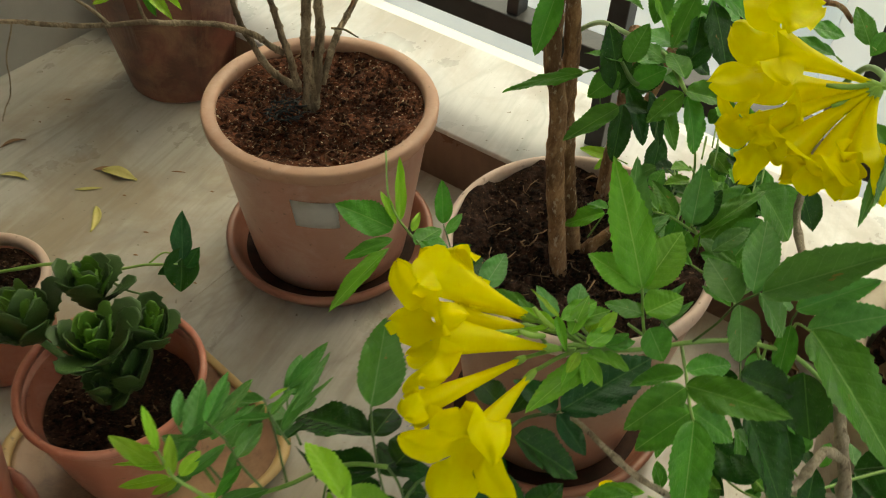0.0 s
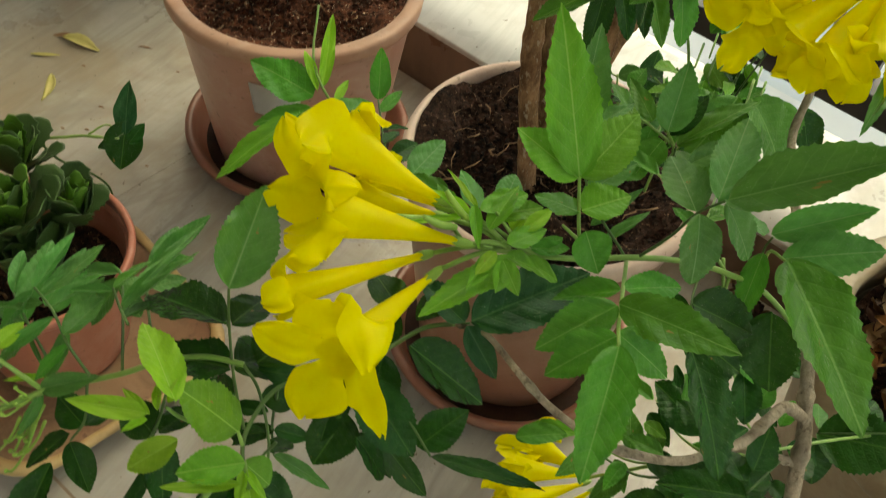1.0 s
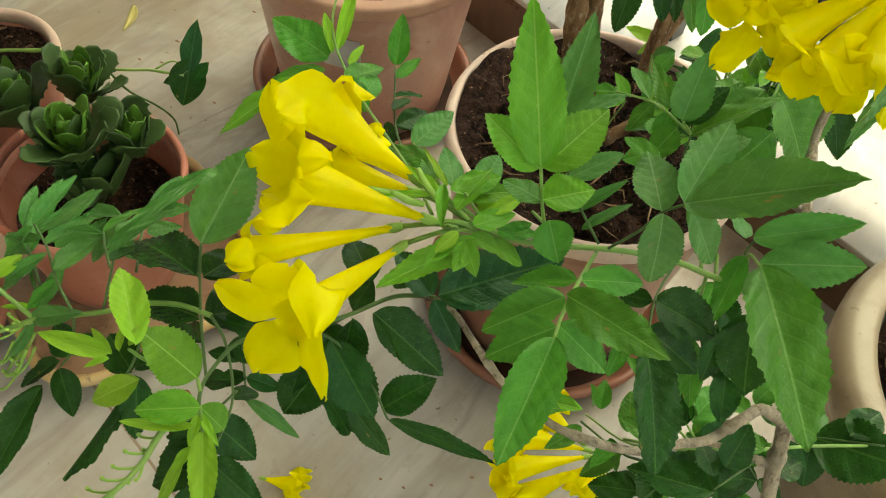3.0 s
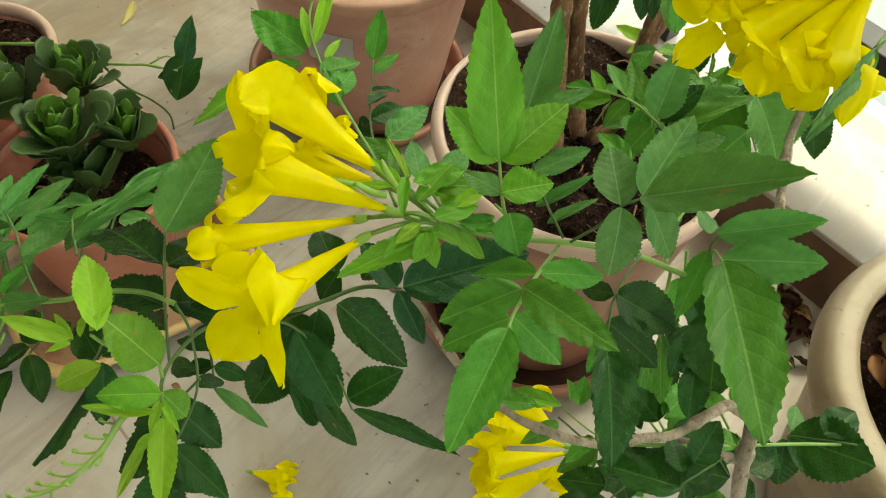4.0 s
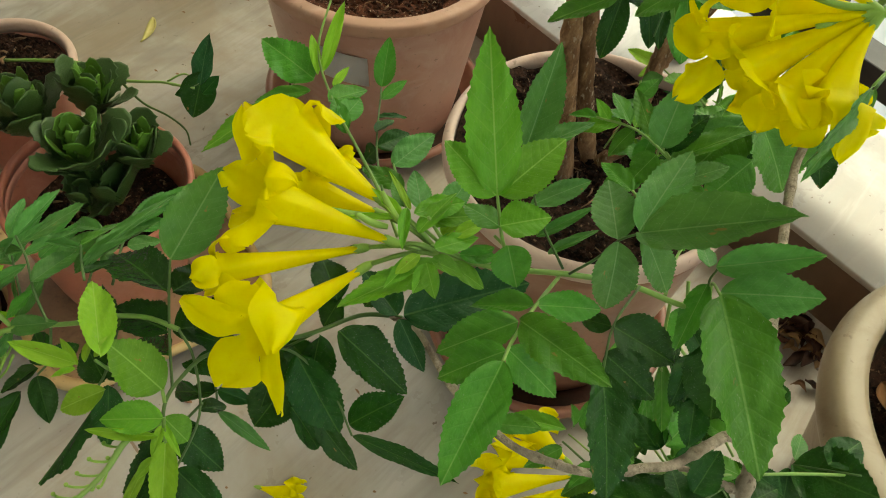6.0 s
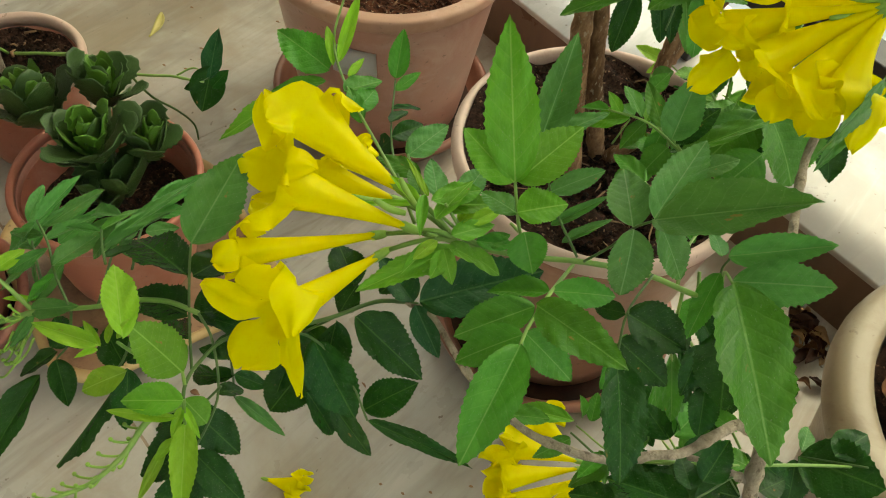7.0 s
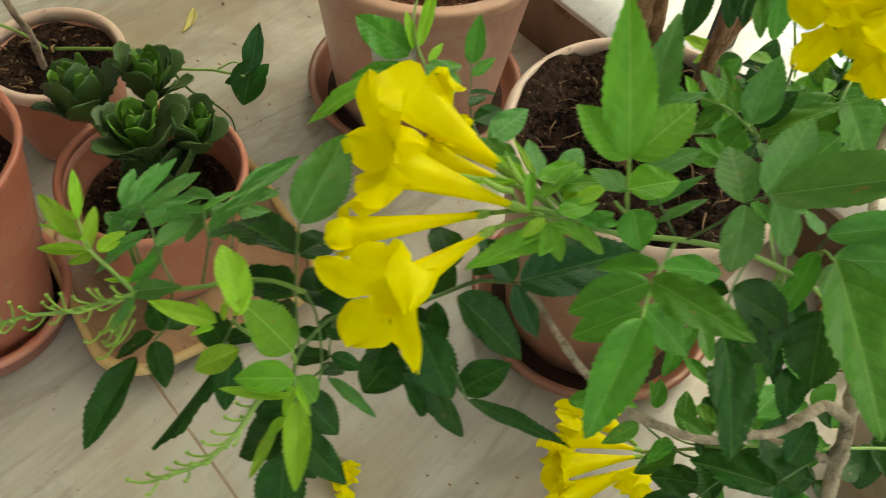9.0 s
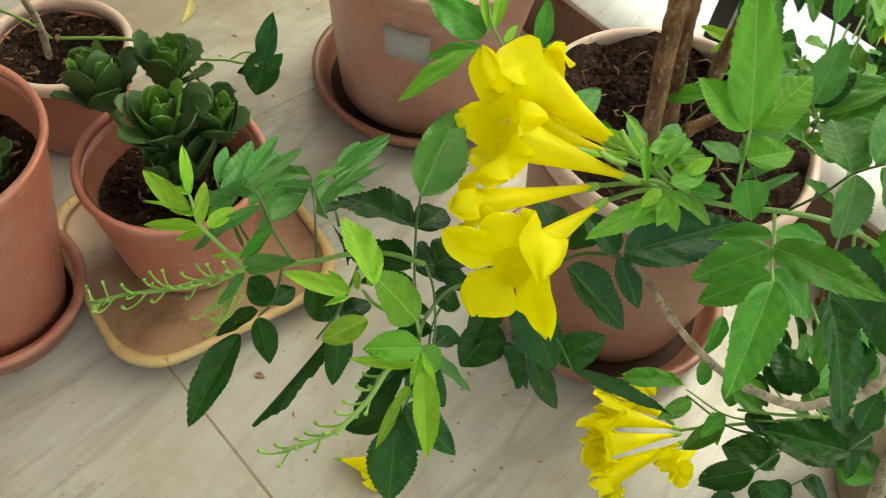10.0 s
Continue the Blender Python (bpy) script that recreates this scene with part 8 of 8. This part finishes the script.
# ---- bare-stemmed plant in the labelled pot ----
bare = thing("bare_shrub", (-0.101, 0.733, 0.180), "pruned shrub with bare grey-brown stems", "shrub", "potted plants")
stalk(bare, [(-0.1031, 0.7330, 0.1766), (-0.1000, 0.7330, 0.2181), (-0.1009, 0.7380, 0.2506), (-0.0980, 0.7430, 0.2871), (-0.0962, 0.7530, 0.3439)], 0.0052, 0.004, BARK_TAN, "stem", 6, 9, 0.0012)
stalk(bare, [(-0.0971, 0.7330, 0.1770), (-0.0907, 0.7330, 0.2249), (-0.0859, 0.7330, 0.2661), (-0.0857, 0.7330, 0.2988), (-0.0778, 0.7430, 0.3498)], 0.0048, 0.0036, BARK_TAN, "stem", 6, 9, 0.0012)
stalk(bare, [(-0.1094, 0.7330, 0.1987), (-0.1122, 0.7230, 0.2359), (-0.1166, 0.7130, 0.2760), (-0.1195, 0.7030, 0.3081), (-0.1214, 0.6830, 0.3665)], 0.0036, 0.0024, BARK_TAN, "stem", 6, 9, 0.0012)
stalk(bare, [(-0.1118, 0.7330, 0.2017), (-0.1311, 0.7230, 0.2255), (-0.1442, 0.7180, 0.2571), (-0.1532, 0.7230, 0.2730), (-0.1617, 0.7330, 0.2991)], 0.0036, 0.0024, BARK_TAN, "stem", 6, 9, 0.0012)
stalk(bare, [(-0.1178, 0.7180, 0.2475), (-0.1358, 0.7080, 0.2694), (-0.1596, 0.7030, 0.2817), (-0.1896, 0.6930, 0.2872), (-0.2235, 0.6830, 0.2919), (-0.2762, 0.6730, 0.2911), (-0.3214, 0.6630, 0.2970), (-0.3504, 0.6530, 0.3060)], 0.00288, 0.00176, BARK_TAN, "branch", 6, 9, 0.0012)
stalk(bare, [(-0.2178, 0.6830, 0.2923), (-0.2225, 0.6830, 0.3074), (-0.2240, 0.6830, 0.3320)], 0.0016, 0.0012, BARK_TAN, "branch", 6, 9, 0.0012)
stalk(bare, [(-0.2496, 0.6780, 0.2931), (-0.2620, 0.6730, 0.3104), (-0.2764, 0.6730, 0.3243)], 0.00176, 0.0012, BARK_TAN, "branch", 6, 9, 0.0012)
stalk(bare, [(-0.0877, 0.7330, 0.2066), (-0.0785, 0.7530, 0.2369), (-0.0689, 0.7730, 0.2550), (-0.0562, 0.7930, 0.2733)], 0.0036, 0.0024, BARK_TAN, "stem", 6, 9, 0.0012)
stalk(bare, [(-0.0848, 0.7530, 0.2183), (-0.0744, 0.7630, 0.2430), (-0.0630, 0.7830, 0.2670)], 0.0024, 0.0016, BARK, "stem", 6, 9, 0.0012)
stalk(bare, [(-0.0782, 0.7430, 0.2606), (-0.0656, 0.7430, 0.2603), (-0.0537, 0.7430, 0.2531)], 0.0012, 0.00064, BARK_TAN, "branch", 6, 9, 0.0012)
stalk(bare, [(-0.3222, 0.6630, 0.2944), (-0.3341, 0.6580, 0.2623), (-0.3371, 0.6530, 0.2375), (-0.3510, 0.6480, 0.2078)], 0.00064, 0.0004, BARK_TAN, "branch", 6, 9, 0.0012)


# ---- vine in the small pot ----
vine = thing("vine", (-0.381, 0.550, 0.090), "twining vine with a pale old stem and dark arrow-shaped leaves", "vine", "potted plants")
stalk(vine, [(-0.3810, 0.5502, 0.0820), (-0.3729, 0.5416, 0.1300), (-0.3680, 0.5275, 0.1700), (-0.3710, 0.5239, 0.2000)], 0.0032, 0.0026, BARK_GREY, "stem", 6, 9, 0.0006)
stalk(vine, [(-0.3901, 0.5729, 0.0850), (-0.3914, 0.5508, 0.1200), (-0.3930, 0.5266, 0.1500), (-0.4034, 0.5078, 0.1700)], 0.0014, 0.0012, STEM, "stem", 6, 8, 0.0004)
stalk(vine, [(-0.3862, 0.5723, 0.0880), (-0.3119, 0.5724, 0.1120), (-0.2891, 0.5746, 0.1099), (-0.2626, 0.5675, 0.1129), (-0.2249, 0.5736, 0.1176), (-0.1961, 0.5774, 0.1183)], 0.0016, 0.0011, STEM, "tendril", 6, 8, 0.0005)
stalk(vine, [(-0.2206, 0.5758, 0.1185), (-0.2097, 0.5863, 0.1220), (-0.1944, 0.5821, 0.1214)], 0.0009, 0.0007, STEM, "tendril", 6, 8, 0)
stalk(vine, [(-0.2626, 0.5675, 0.1129), (-0.2552, 0.5803, 0.0774), (-0.2388, 0.5903, 0.0571), (-0.2288, 0.5976, 0.0359), (-0.2246, 0.5941, 0.0202)], 0.0012, 0.0008, STEM_DARK, "tendril", 6, 8, 0)
leaf = stalk(vine, [(-0.1989, 0.5765, 0.1181), (-0.1932, 0.5809, 0.1216)], 0.0005, 0.0004, material=STEM_DARK)
blade(leaf, (-0.1919, 0.5801, 0.1208), (-0.1975, 0.6118, 0.1511), 0.0194, facing=(-0.2, -0.7, 0.5), kind="deep", smooth=True)
blade(leaf, (-0.1933, 0.5889, 0.1275), (-0.1914, 0.5594, 0.1019), 0.0303, facing=(0.2, -0.7, 0.5), kind="dark", smooth=True)
blade(leaf, (-0.1883, 0.5759, 0.1160), (-0.1789, 0.5897, 0.1283), 0.0131, kind="dark", smooth=True)
blade(leaf, (-0.1938, 0.5798, 0.1172), (-0.2152, 0.5725, 0.1091), 0.0132, kind="dark", smooth=True)


# ---- leafy plant in the stained pot ----
leafy = thing("leafy_plant", (CX, CY, 0.2), "plant with bright green leaves in the stained pot", "plant", "potted plants")
leaf = stalk(leafy, [(-0.3192, 0.9567, 0.2145), (-0.3123, 0.9121, 0.1982)], 0.002, 0.0015)
blade(leaf, (-0.3092, 0.9123, 0.1983), (-0.3614, 0.8854, 0.1870), 0.0190, kind="lime")
blade(leaf, (-0.3123, 0.9121, 0.1982), (-0.2694, 0.8689, 0.1826), 0.0156, kind="lime")
blade(leaf, (-0.3153, 0.9119, 0.1981), (-0.3335, 0.8805, 0.1956), 0.0145, kind="lime")
blade(leaf, (-0.3036, 0.9169, 0.2028), (-0.2632, 0.8851, 0.1844), 0.0123, kind="lime")
blade(leaf, (-0.3121, 0.9099, 0.1961), (-0.2876, 0.8713, 0.1853), 0.0111)
blade(leaf, (-0.3224, 0.9229, 0.1951), (-0.3546, 0.9053, 0.1924), 0.0158, kind="lime")
stalk(leafy, [(CX, CY, 0.195), (CX + 0.01, CY - 0.01, 0.25), (-0.3192, 0.9567, 0.2145)], 0.003, 0.002, STEM)


# ---- small things ----
def litter(a, b, width, material, name, label):
    """A curled dead leaf or chip lying on the floor from a to b."""
    p, q = Vector(a), Vector(b)
    p.z = q.z = 0.0
    x = (q - p)
    y = Vector((-x.y, x.x, 0)).normalized()
    bm = bmesh.new()
    rows = []
    h = noise.noise(p * 50)
    for i in range(9):
        s = i / 8
        w = width * 0.5 * math.sin(math.pi * min(0.97, s + 0.03)) ** 0.8
        c = p + x * s + y * (h * 0.25 * x.length * math.sin(math.pi * s))
        rows.append([bm.verts.new(c + y * w * f + Vector((0, 0, 0.0005 + w * 0.55 * f * f + 0.10 * width * math.sin(3.1 * s + h * 9) ** 2))) for f in (-1, -0.5, 0, 0.5, 1)])
        rows[-1] += [bm.verts.new(v.co + Vector((0, 0, 0.0004))) for v in rows[-1][::-1]]
    for r0, r1 in zip(rows, rows[1:]):
        for k in range(10):
            bm.faces.new((r0[k], r0[(k + 1) % 10], r1[(k + 1) % 10], r1[k]))
    bm.faces.new(rows[0][::-1])
    bm.faces.new(rows[-1])
    bmesh.ops.recalc_face_normals(bm, faces=bm.faces)
    return tagged(part(name, bm, material), label, "dead leaf" if "leaf" in name else "debris", "litter on the floor")


# blank label stuck on the pot
bm = bmesh.new()
rows = []
for i in range(11):
    f = i / 10
    row = []
    for z in (0.116, 0.128, 0.140, 0.152):
        rad = 0.080 + (0.104 - 0.080) * (z - 0.006) / 0.172 + 0.0012
        a = radians(261.5 + 24 * f) + (0.152 - z) * 0.5
        row.append(bm.verts.new((AX + rad * math.cos(a), AY + rad * math.sin(a), z - 0.003 * f)))
    rows.append(row)
for r0, r1 in zip(rows, rows[1:]):
    for k in range(3):
        bm.faces.new((r0[k], r1[k], r1[k + 1], r0[k + 1]))
bmesh.ops.solidify(bm, geom=list(bm.faces), thickness=0.0004)
tagged(part("label", bm, PAPER), "worn blank white sticker on the terracotta pot", "label")

# square tray with rounded corners under the nursery pot
TC, TA, TB = Vector((-0.207, 0.452)), Vector((-0.77, 0.638)), Vector((0.638, 0.77))


def tray_ring(bm, half, corner, z):
    ring = []
    for q in range(4):
        sx, sy = ((1, 1), (-1, 1), (-1, -1), (1, -1))[q]
        for k in range(9):
            a = math.pi / 2 * (q + k / 8)
            p = TC + TA * (sx * (half - corner) + corner * math.cos(a)) + TB * (sy * (half - corner) + corner * math.sin(a))
            ring.append(bm.verts.new((p.x, p.y, z)))
    return ring


def loft(rings, bm, cap_first=False, cap_last=False, closed=False):
    n = len(rings[0])
    for a, b in list(zip(rings, rings[1:])) + ([(rings[-1], rings[0])] if closed else []):
        for k in range(n):
            bm.faces.new((a[k], a[(k + 1) % n], b[(k + 1) % n], b[k]))
    if cap_first:
        bm.faces.new(rings[0][::-1])
    if cap_last:
        bm.faces.new(rings[-1])
    bmesh.ops.recalc_face_normals(bm, faces=bm.faces)
    return bm


tray = thing("plant_tray", (TC.x, TC.y, 0), "stained brown square tray with a yellowed rolled edge", "tray")
bm = bmesh.new()
part("basin", loft([tray_ring(bm, h, c, z) for h, c, z in ((0.080, 0.034, 0.0), (0.092, 0.042, 0.012), (0.094, 0.043, 0.018), (0.088, 0.040, 0.016), (0.076, 0.032, 0.010))], bm, True, True), WOOD_TRAY, tray)
bm = bmesh.new()
part("edge", loft([tray_ring(bm, 0.0955 + 0.0042 * math.cos(a), 0.044, 0.019 + 0.0042 * math.sin(a)) for a in (2 * math.pi * k / 8 for k in range(8))], bm, closed=True), YELLOW_RIM, tray, "yellowed rolled edge")

chips("wood_chips", AX, AY, 0.178, 0.090, 80, 0.012, DRY_LEAF, "dry wood chips on the red soil", 21, 0.0007)
chips("wood_chips", BX, BY, 0.211, 0.088, 60, 0.020, DRY_LEAF, "dry roots and chips on the dark soil", 22, 0.0006)
for cx, cy, cz, cm, lab, k in ((AX, AY, 0.177, SOIL_RED, "loose crumbs of red soil", 31), (BX, BY, 0.205, SOIL_DARK, "loose crumbs of dark soil", 32)):
    chips("soil_crumbs", cx, cy, cz, 0.090, 260, 0.008, cm, lab, k, 0.0022)
chips("dead_twigs", AX - 0.030, AY - 0.014, 0.182, 0.020, 60, 0.016, CHAR, "dark dead twigs heaped by the stem", 33, 0.0009)
chips("wood_chips", DX, DY, 0.081, 0.053, 24, 0.010, DRY_LEAF, "chips on the nursery pot's soil", 23)
chips("wood_chips", EX, EY, 0.088, 0.047, 30, 0.012, DRY_LEAF, "chips on the vine's soil", 24)
chips("wood_chips", FX, FY, 0.152, 0.066, 36, 0.016, DRY_LEAF, "dry straw on the succulent's soil", 25)
rl = random.Random(77)


def dead_leaf(x, y, z, size, material, label):
    """A curled dry leaf lying among others."""
    bm = bmesh.new()
    h, tilt, roll = rl.uniform(0, 6.28), rl.uniform(-0.5, 0.5), rl.uniform(-0.8, 0.8)
    m = Matrix.Translation((x, y, z)) @ Euler((roll, tilt, h)).to_matrix().to_4x4()
    curl, rows = rl.uniform(0.6, 2.0), []
    for i in range(9):
        s = i / 8
        w = 0.24 * math.sin(math.pi * min(0.97, s + 0.03)) ** 0.8
        rows.append([bm.verts.new(m @ (Vector((s - 0.5, w * f, curl * w * f * f + 0.18 * math.sin(4 * s + h) + 0.03 * math.sin(17 * s + f * 3))) * size)) for f in (-1, -0.5, 0, 0.5, 1)])
    for r0, r1 in zip(rows, rows[1:]):
        for k in range(4):
            bm.faces.new((r0[k], r1[k], r1[k + 1], r0[k + 1]))
    bmesh.ops.solidify(bm, geom=list(bm.faces), thickness=size * 0.02)
    return tagged(part("dead_leaf", bm, material), label, "dead leaf", "dry leaves by the cream pot")


DRY = [DRY_LEAF, plain("dry_leaf_tan", (0.36, 0.22, 0.11), (0.52, 0.36, 0.20), 50, 0.8), plain("dry_leaf_dark", (0.05, 0.022, 0.014), (0.13, 0.06, 0.04), 50, 0.7)]
for k in range(78):
    a, rr = rl.uniform(0, 6.283), 0.085 * math.sqrt(rl.random())
    dead_leaf(GX + rr * math.cos(a), GY + rr * math.sin(a), 0.184 + rl.uniform(0, 0.020), rl.uniform(0.014, 0.036), DRY[k % 3], "brown dry curled leaf in the cream pot")
DRY.append(plain("dry_leaf_orange", (0.30, 0.13, 0.045), (0.50, 0.26, 0.10), 60, 0.8))
for k in range(80):
    a, rr = rl.uniform(1.9, 4.4), rl.uniform(0.055, 0.090)
    dead_leaf(GX + rr * math.cos(a), GY + rr * math.sin(a), 0.182 + rl.uniform(0, 0.012), rl.uniform(0.012, 0.030), DRY[k % 4], "orange-brown crumpled leaf in the cream pot")
for k in range(40):
    t = rl.random()
    dead_leaf(0.343 + 0.026 * t + rl.uniform(-0.014, 0.014), 0.618 - 0.06 * t + rl.uniform(-0.02, 0.02), 0.008 + rl.uniform(0, 0.012), rl.uniform(0.012, 0.028), DRY[k % 3], "brown dry leaf on the floor by the kerb")


# ---- succulents ----
succulent = thing("succulent", (DX, DY, 0.09), "dark green succulent with fleshy scalloped leaf rosettes", "succulent", "potted plants")
stalk(succulent, [(DX, DY, 0.088), (-0.242, 0.461, 0.115), (-0.271, 0.469, 0.140)], 0.004, 0.003, STEM_DARK, "stem")
rosette(succulent, (-0.271, 0.469, 0.140), 0.034, (-0.249, 0.068, 0.966), 6, 0, 3)
stalk(succulent, [(DX, DY, 0.088), (-0.224, 0.476, 0.120), (-0.233, 0.498, 0.150)], 0.004, 0.003, STEM_DARK, "stem")
rosette(succulent, (-0.233, 0.498, 0.150), 0.03, (-0.085, 0.200, 0.976), 6, 1, 3)
stalk(succulent, [(DX, DY, 0.088), (-0.212, 0.450, 0.120), (-0.211, 0.447, 0.150)], 0.004, 0.003, STEM_DARK, "stem")
rosette(succulent, (-0.211, 0.447, 0.150), 0.034, (0.014, -0.027, 1.000), 6, 2, 3)
stalk(succulent, [(DX, DY, 0.088), (-0.199, 0.462, 0.115), (-0.183, 0.471, 0.140)], 0.004, 0.003, STEM_DARK, "stem")
rosette(succulent, (-0.183, 0.471, 0.140), 0.028, (0.138, 0.081, 0.987), 6, 3, 3)
stalk(succulent, [(DX, DY, 0.088), (-0.206, 0.450, 0.102), (-0.198, 0.447, 0.115)], 0.004, 0.003, STEM_DARK, "stem")
rosette(succulent, (-0.198, 0.447, 0.115), 0.032, (0.072, -0.026, 0.997), 2, 4, 0)
stalk(succulent, [(DX, DY, 0.088), (-0.214, 0.444, 0.100), (-0.212, 0.436, 0.112)], 0.004, 0.003, STEM_DARK, "stem")
rosette(succulent, (-0.212, 0.436, 0.112), 0.026, (0.05, -0.097, 0.993), 2, 5, 0)
baby = thing("succulent", (FX, FY, 0.155), "small grey-green succulent rosette in dry soil", "succulent", "potted plants")
rosette(baby, (-0.308, 0.374, 0.165), 0.024, (0.2, -0.2, 1), 3, 20, 2)
rosette(baby, (-0.293, 0.368, 0.160), 0.018, (0.2, -0.2, 1), 3, 21, 2)


# ---- litter on the floor ----
litter((-0.3605, 0.7649, 0.0015), (-0.3527, 0.7239, 0.0020), 0.01, YELLOW_LEAF, "fallen_leaf", "curled yellow leaf fallen on the marble floor")
litter((-0.3940, 0.7905, 0.0015), (-0.3643, 0.7957, 0.0020), 0.005, YELLOW_LEAF, "fallen_leaf", "thin yellowed leaf fallen on the marble floor")
litter((-0.3750, 0.8275, 0.0015), (-0.3291, 0.8131, 0.0020), 0.016, YELLOW_LEAF, "fallen_leaf", "pale yellow crumpled leaf on the marble floor")
litter((-0.3847, 0.8265, 0.0015), (-0.3631, 0.8322, 0.0020), 0.006, DRY_LEAF, "fallen_leaf", "brown dry leaf stalk on the marble floor")
litter((-0.4867, 0.8063, 0.0015), (-0.4515, 0.8011, 0.0020), 0.008, YELLOW_LEAF, "fallen_leaf", "pale dry leaf on the marble floor")
litter((-0.5068, 0.8544, 0.0015), (-0.4835, 0.8737, 0.0020), 0.006, DRY_LEAF, "fallen_leaf", "dark brown curled leaf on the marble floor")
litter((-0.2936, 0.8324, 0.0015), (-0.2775, 0.8324, 0.0020), 0.002, DRY_LEAF, "dry_bit", "dark dry plant bit on the marble floor")
litter((-0.4673, 0.9589, 0.0015), (-0.4575, 0.9580, 0.0020), 0.002, DRY_LEAF, "dry_bit", "dark dry plant bit on the marble floor")
litter((-0.2968, 0.7296, 0.0015), (-0.2904, 0.7288, 0.0020), 0.002, DRY_LEAF, "dry_bit", "dark dry plant bit on the marble floor")
litter((-0.3373, 0.7862, 0.0015), (-0.3327, 0.7851, 0.0020), 0.002, DRY_LEAF, "dry_bit", "dark dry plant bit on the marble floor")
litter((-0.2409, 0.8023, 0.0015), (-0.2363, 0.8012, 0.0020), 0.002, DRY_LEAF, "dry_bit", "dark dry plant bit on the marble floor")
litter((-0.4816, 0.9096, 0.0015), (-0.4781, 0.9081, 0.0020), 0.002, DRY_LEAF, "dry_bit", "dark dry plant bit on the marble floor")
litter((-0.2968, 0.6949, 0.0015), (-0.2915, 0.6940, 0.0020), 0.002, DRY_LEAF, "dry_bit", "dark dry plant bit on the marble floor")
litter((-0.3193, 0.6912, 0.0015), (-0.3150, 0.6902, 0.0020), 0.002, DRY_LEAF, "dry_bit", "dark dry plant bit on the marble floor")
litter((-0.2235, 0.6604, 0.0015), (-0.2198, 0.6595, 0.0020), 0.002, DRY_LEAF, "dry_bit", "dark dry plant bit on the marble floor")
litter((0.0918, 0.3474, 0.0015), (0.0949, 0.3470, 0.0020), 0.0018, DRY_LEAF, "dry_bit", "dark dry plant bit on the marble floor")
litter((0.0471, 0.4200, 0.0015), (0.0499, 0.4175, 0.0020), 0.0018, DRY_LEAF, "dry_bit", "dark dry plant bit on the marble floor")
litter((0.0455, 0.4030, 0.0015), (0.0481, 0.4029, 0.0020), 0.0018, DRY_LEAF, "dry_bit", "dark dry plant bit on the marble floor")
litter((0.0105, 0.4165, 0.0015), (0.0156, 0.4129, 0.0020), 0.0018, DRY_LEAF, "dry_bit", "dark dry plant bit on the marble floor")
litter((0.1195, 0.3621, 0.0015), (0.1231, 0.3624, 0.0020), 0.0018, DRY_LEAF, "dry_bit", "dark dry plant bit on the marble floor")
litter((0.0541, 0.3404, 0.0015), (0.0568, 0.3406, 0.0020), 0.0018, DRY_LEAF, "dry_bit", "dark dry plant bit on the marble floor")
litter((-0.0513, 0.3062, 0.0015), (-0.0492, 0.3068, 0.0020), 0.0018, DRY_LEAF, "dry_bit", "dark dry plant bit on the marble floor")
litter((-0.0660, 0.4109, 0.0015), (-0.0536, 0.4135, 0.0020), 0.005, DRY_LEAF, "dry_bit", "dark dry plant bit on the marble floor")
litter((-0.1147, 0.3611, 0.0015), (-0.1065, 0.3609, 0.0020), 0.005, DRY_LEAF, "dry_bit", "dark dry plant bit on the marble floor")
litter((-0.0744, 0.3409, 0.0015), (-0.0716, 0.3360, 0.0020), 0.0018, DRY_LEAF, "dry_bit", "dark dry plant bit on the marble floor")
litter((-0.1735, 0.3526, 0.0015), (-0.1703, 0.3534, 0.0020), 0.0018, DRY_LEAF, "dry_bit", "dark dry plant bit on the marble floor")
litter((0.0723, 0.3395, 0.0015), (0.0753, 0.3386, 0.0020), 0.0018, DRY_LEAF, "dry_bit", "dark dry plant bit on the marble floor")
bloom(None, (-0.0285, 0.3127, 0.0060), (0.0000, 0.3139, 0.0100), (0.95, 0.05, 0.1), 0.0085, star((0.0000, 0.3139, 0.0105), (0.95, 0.05, 0.1), 0.0085, 0.0100, 0.002, 31), 31, "fallen_flower")
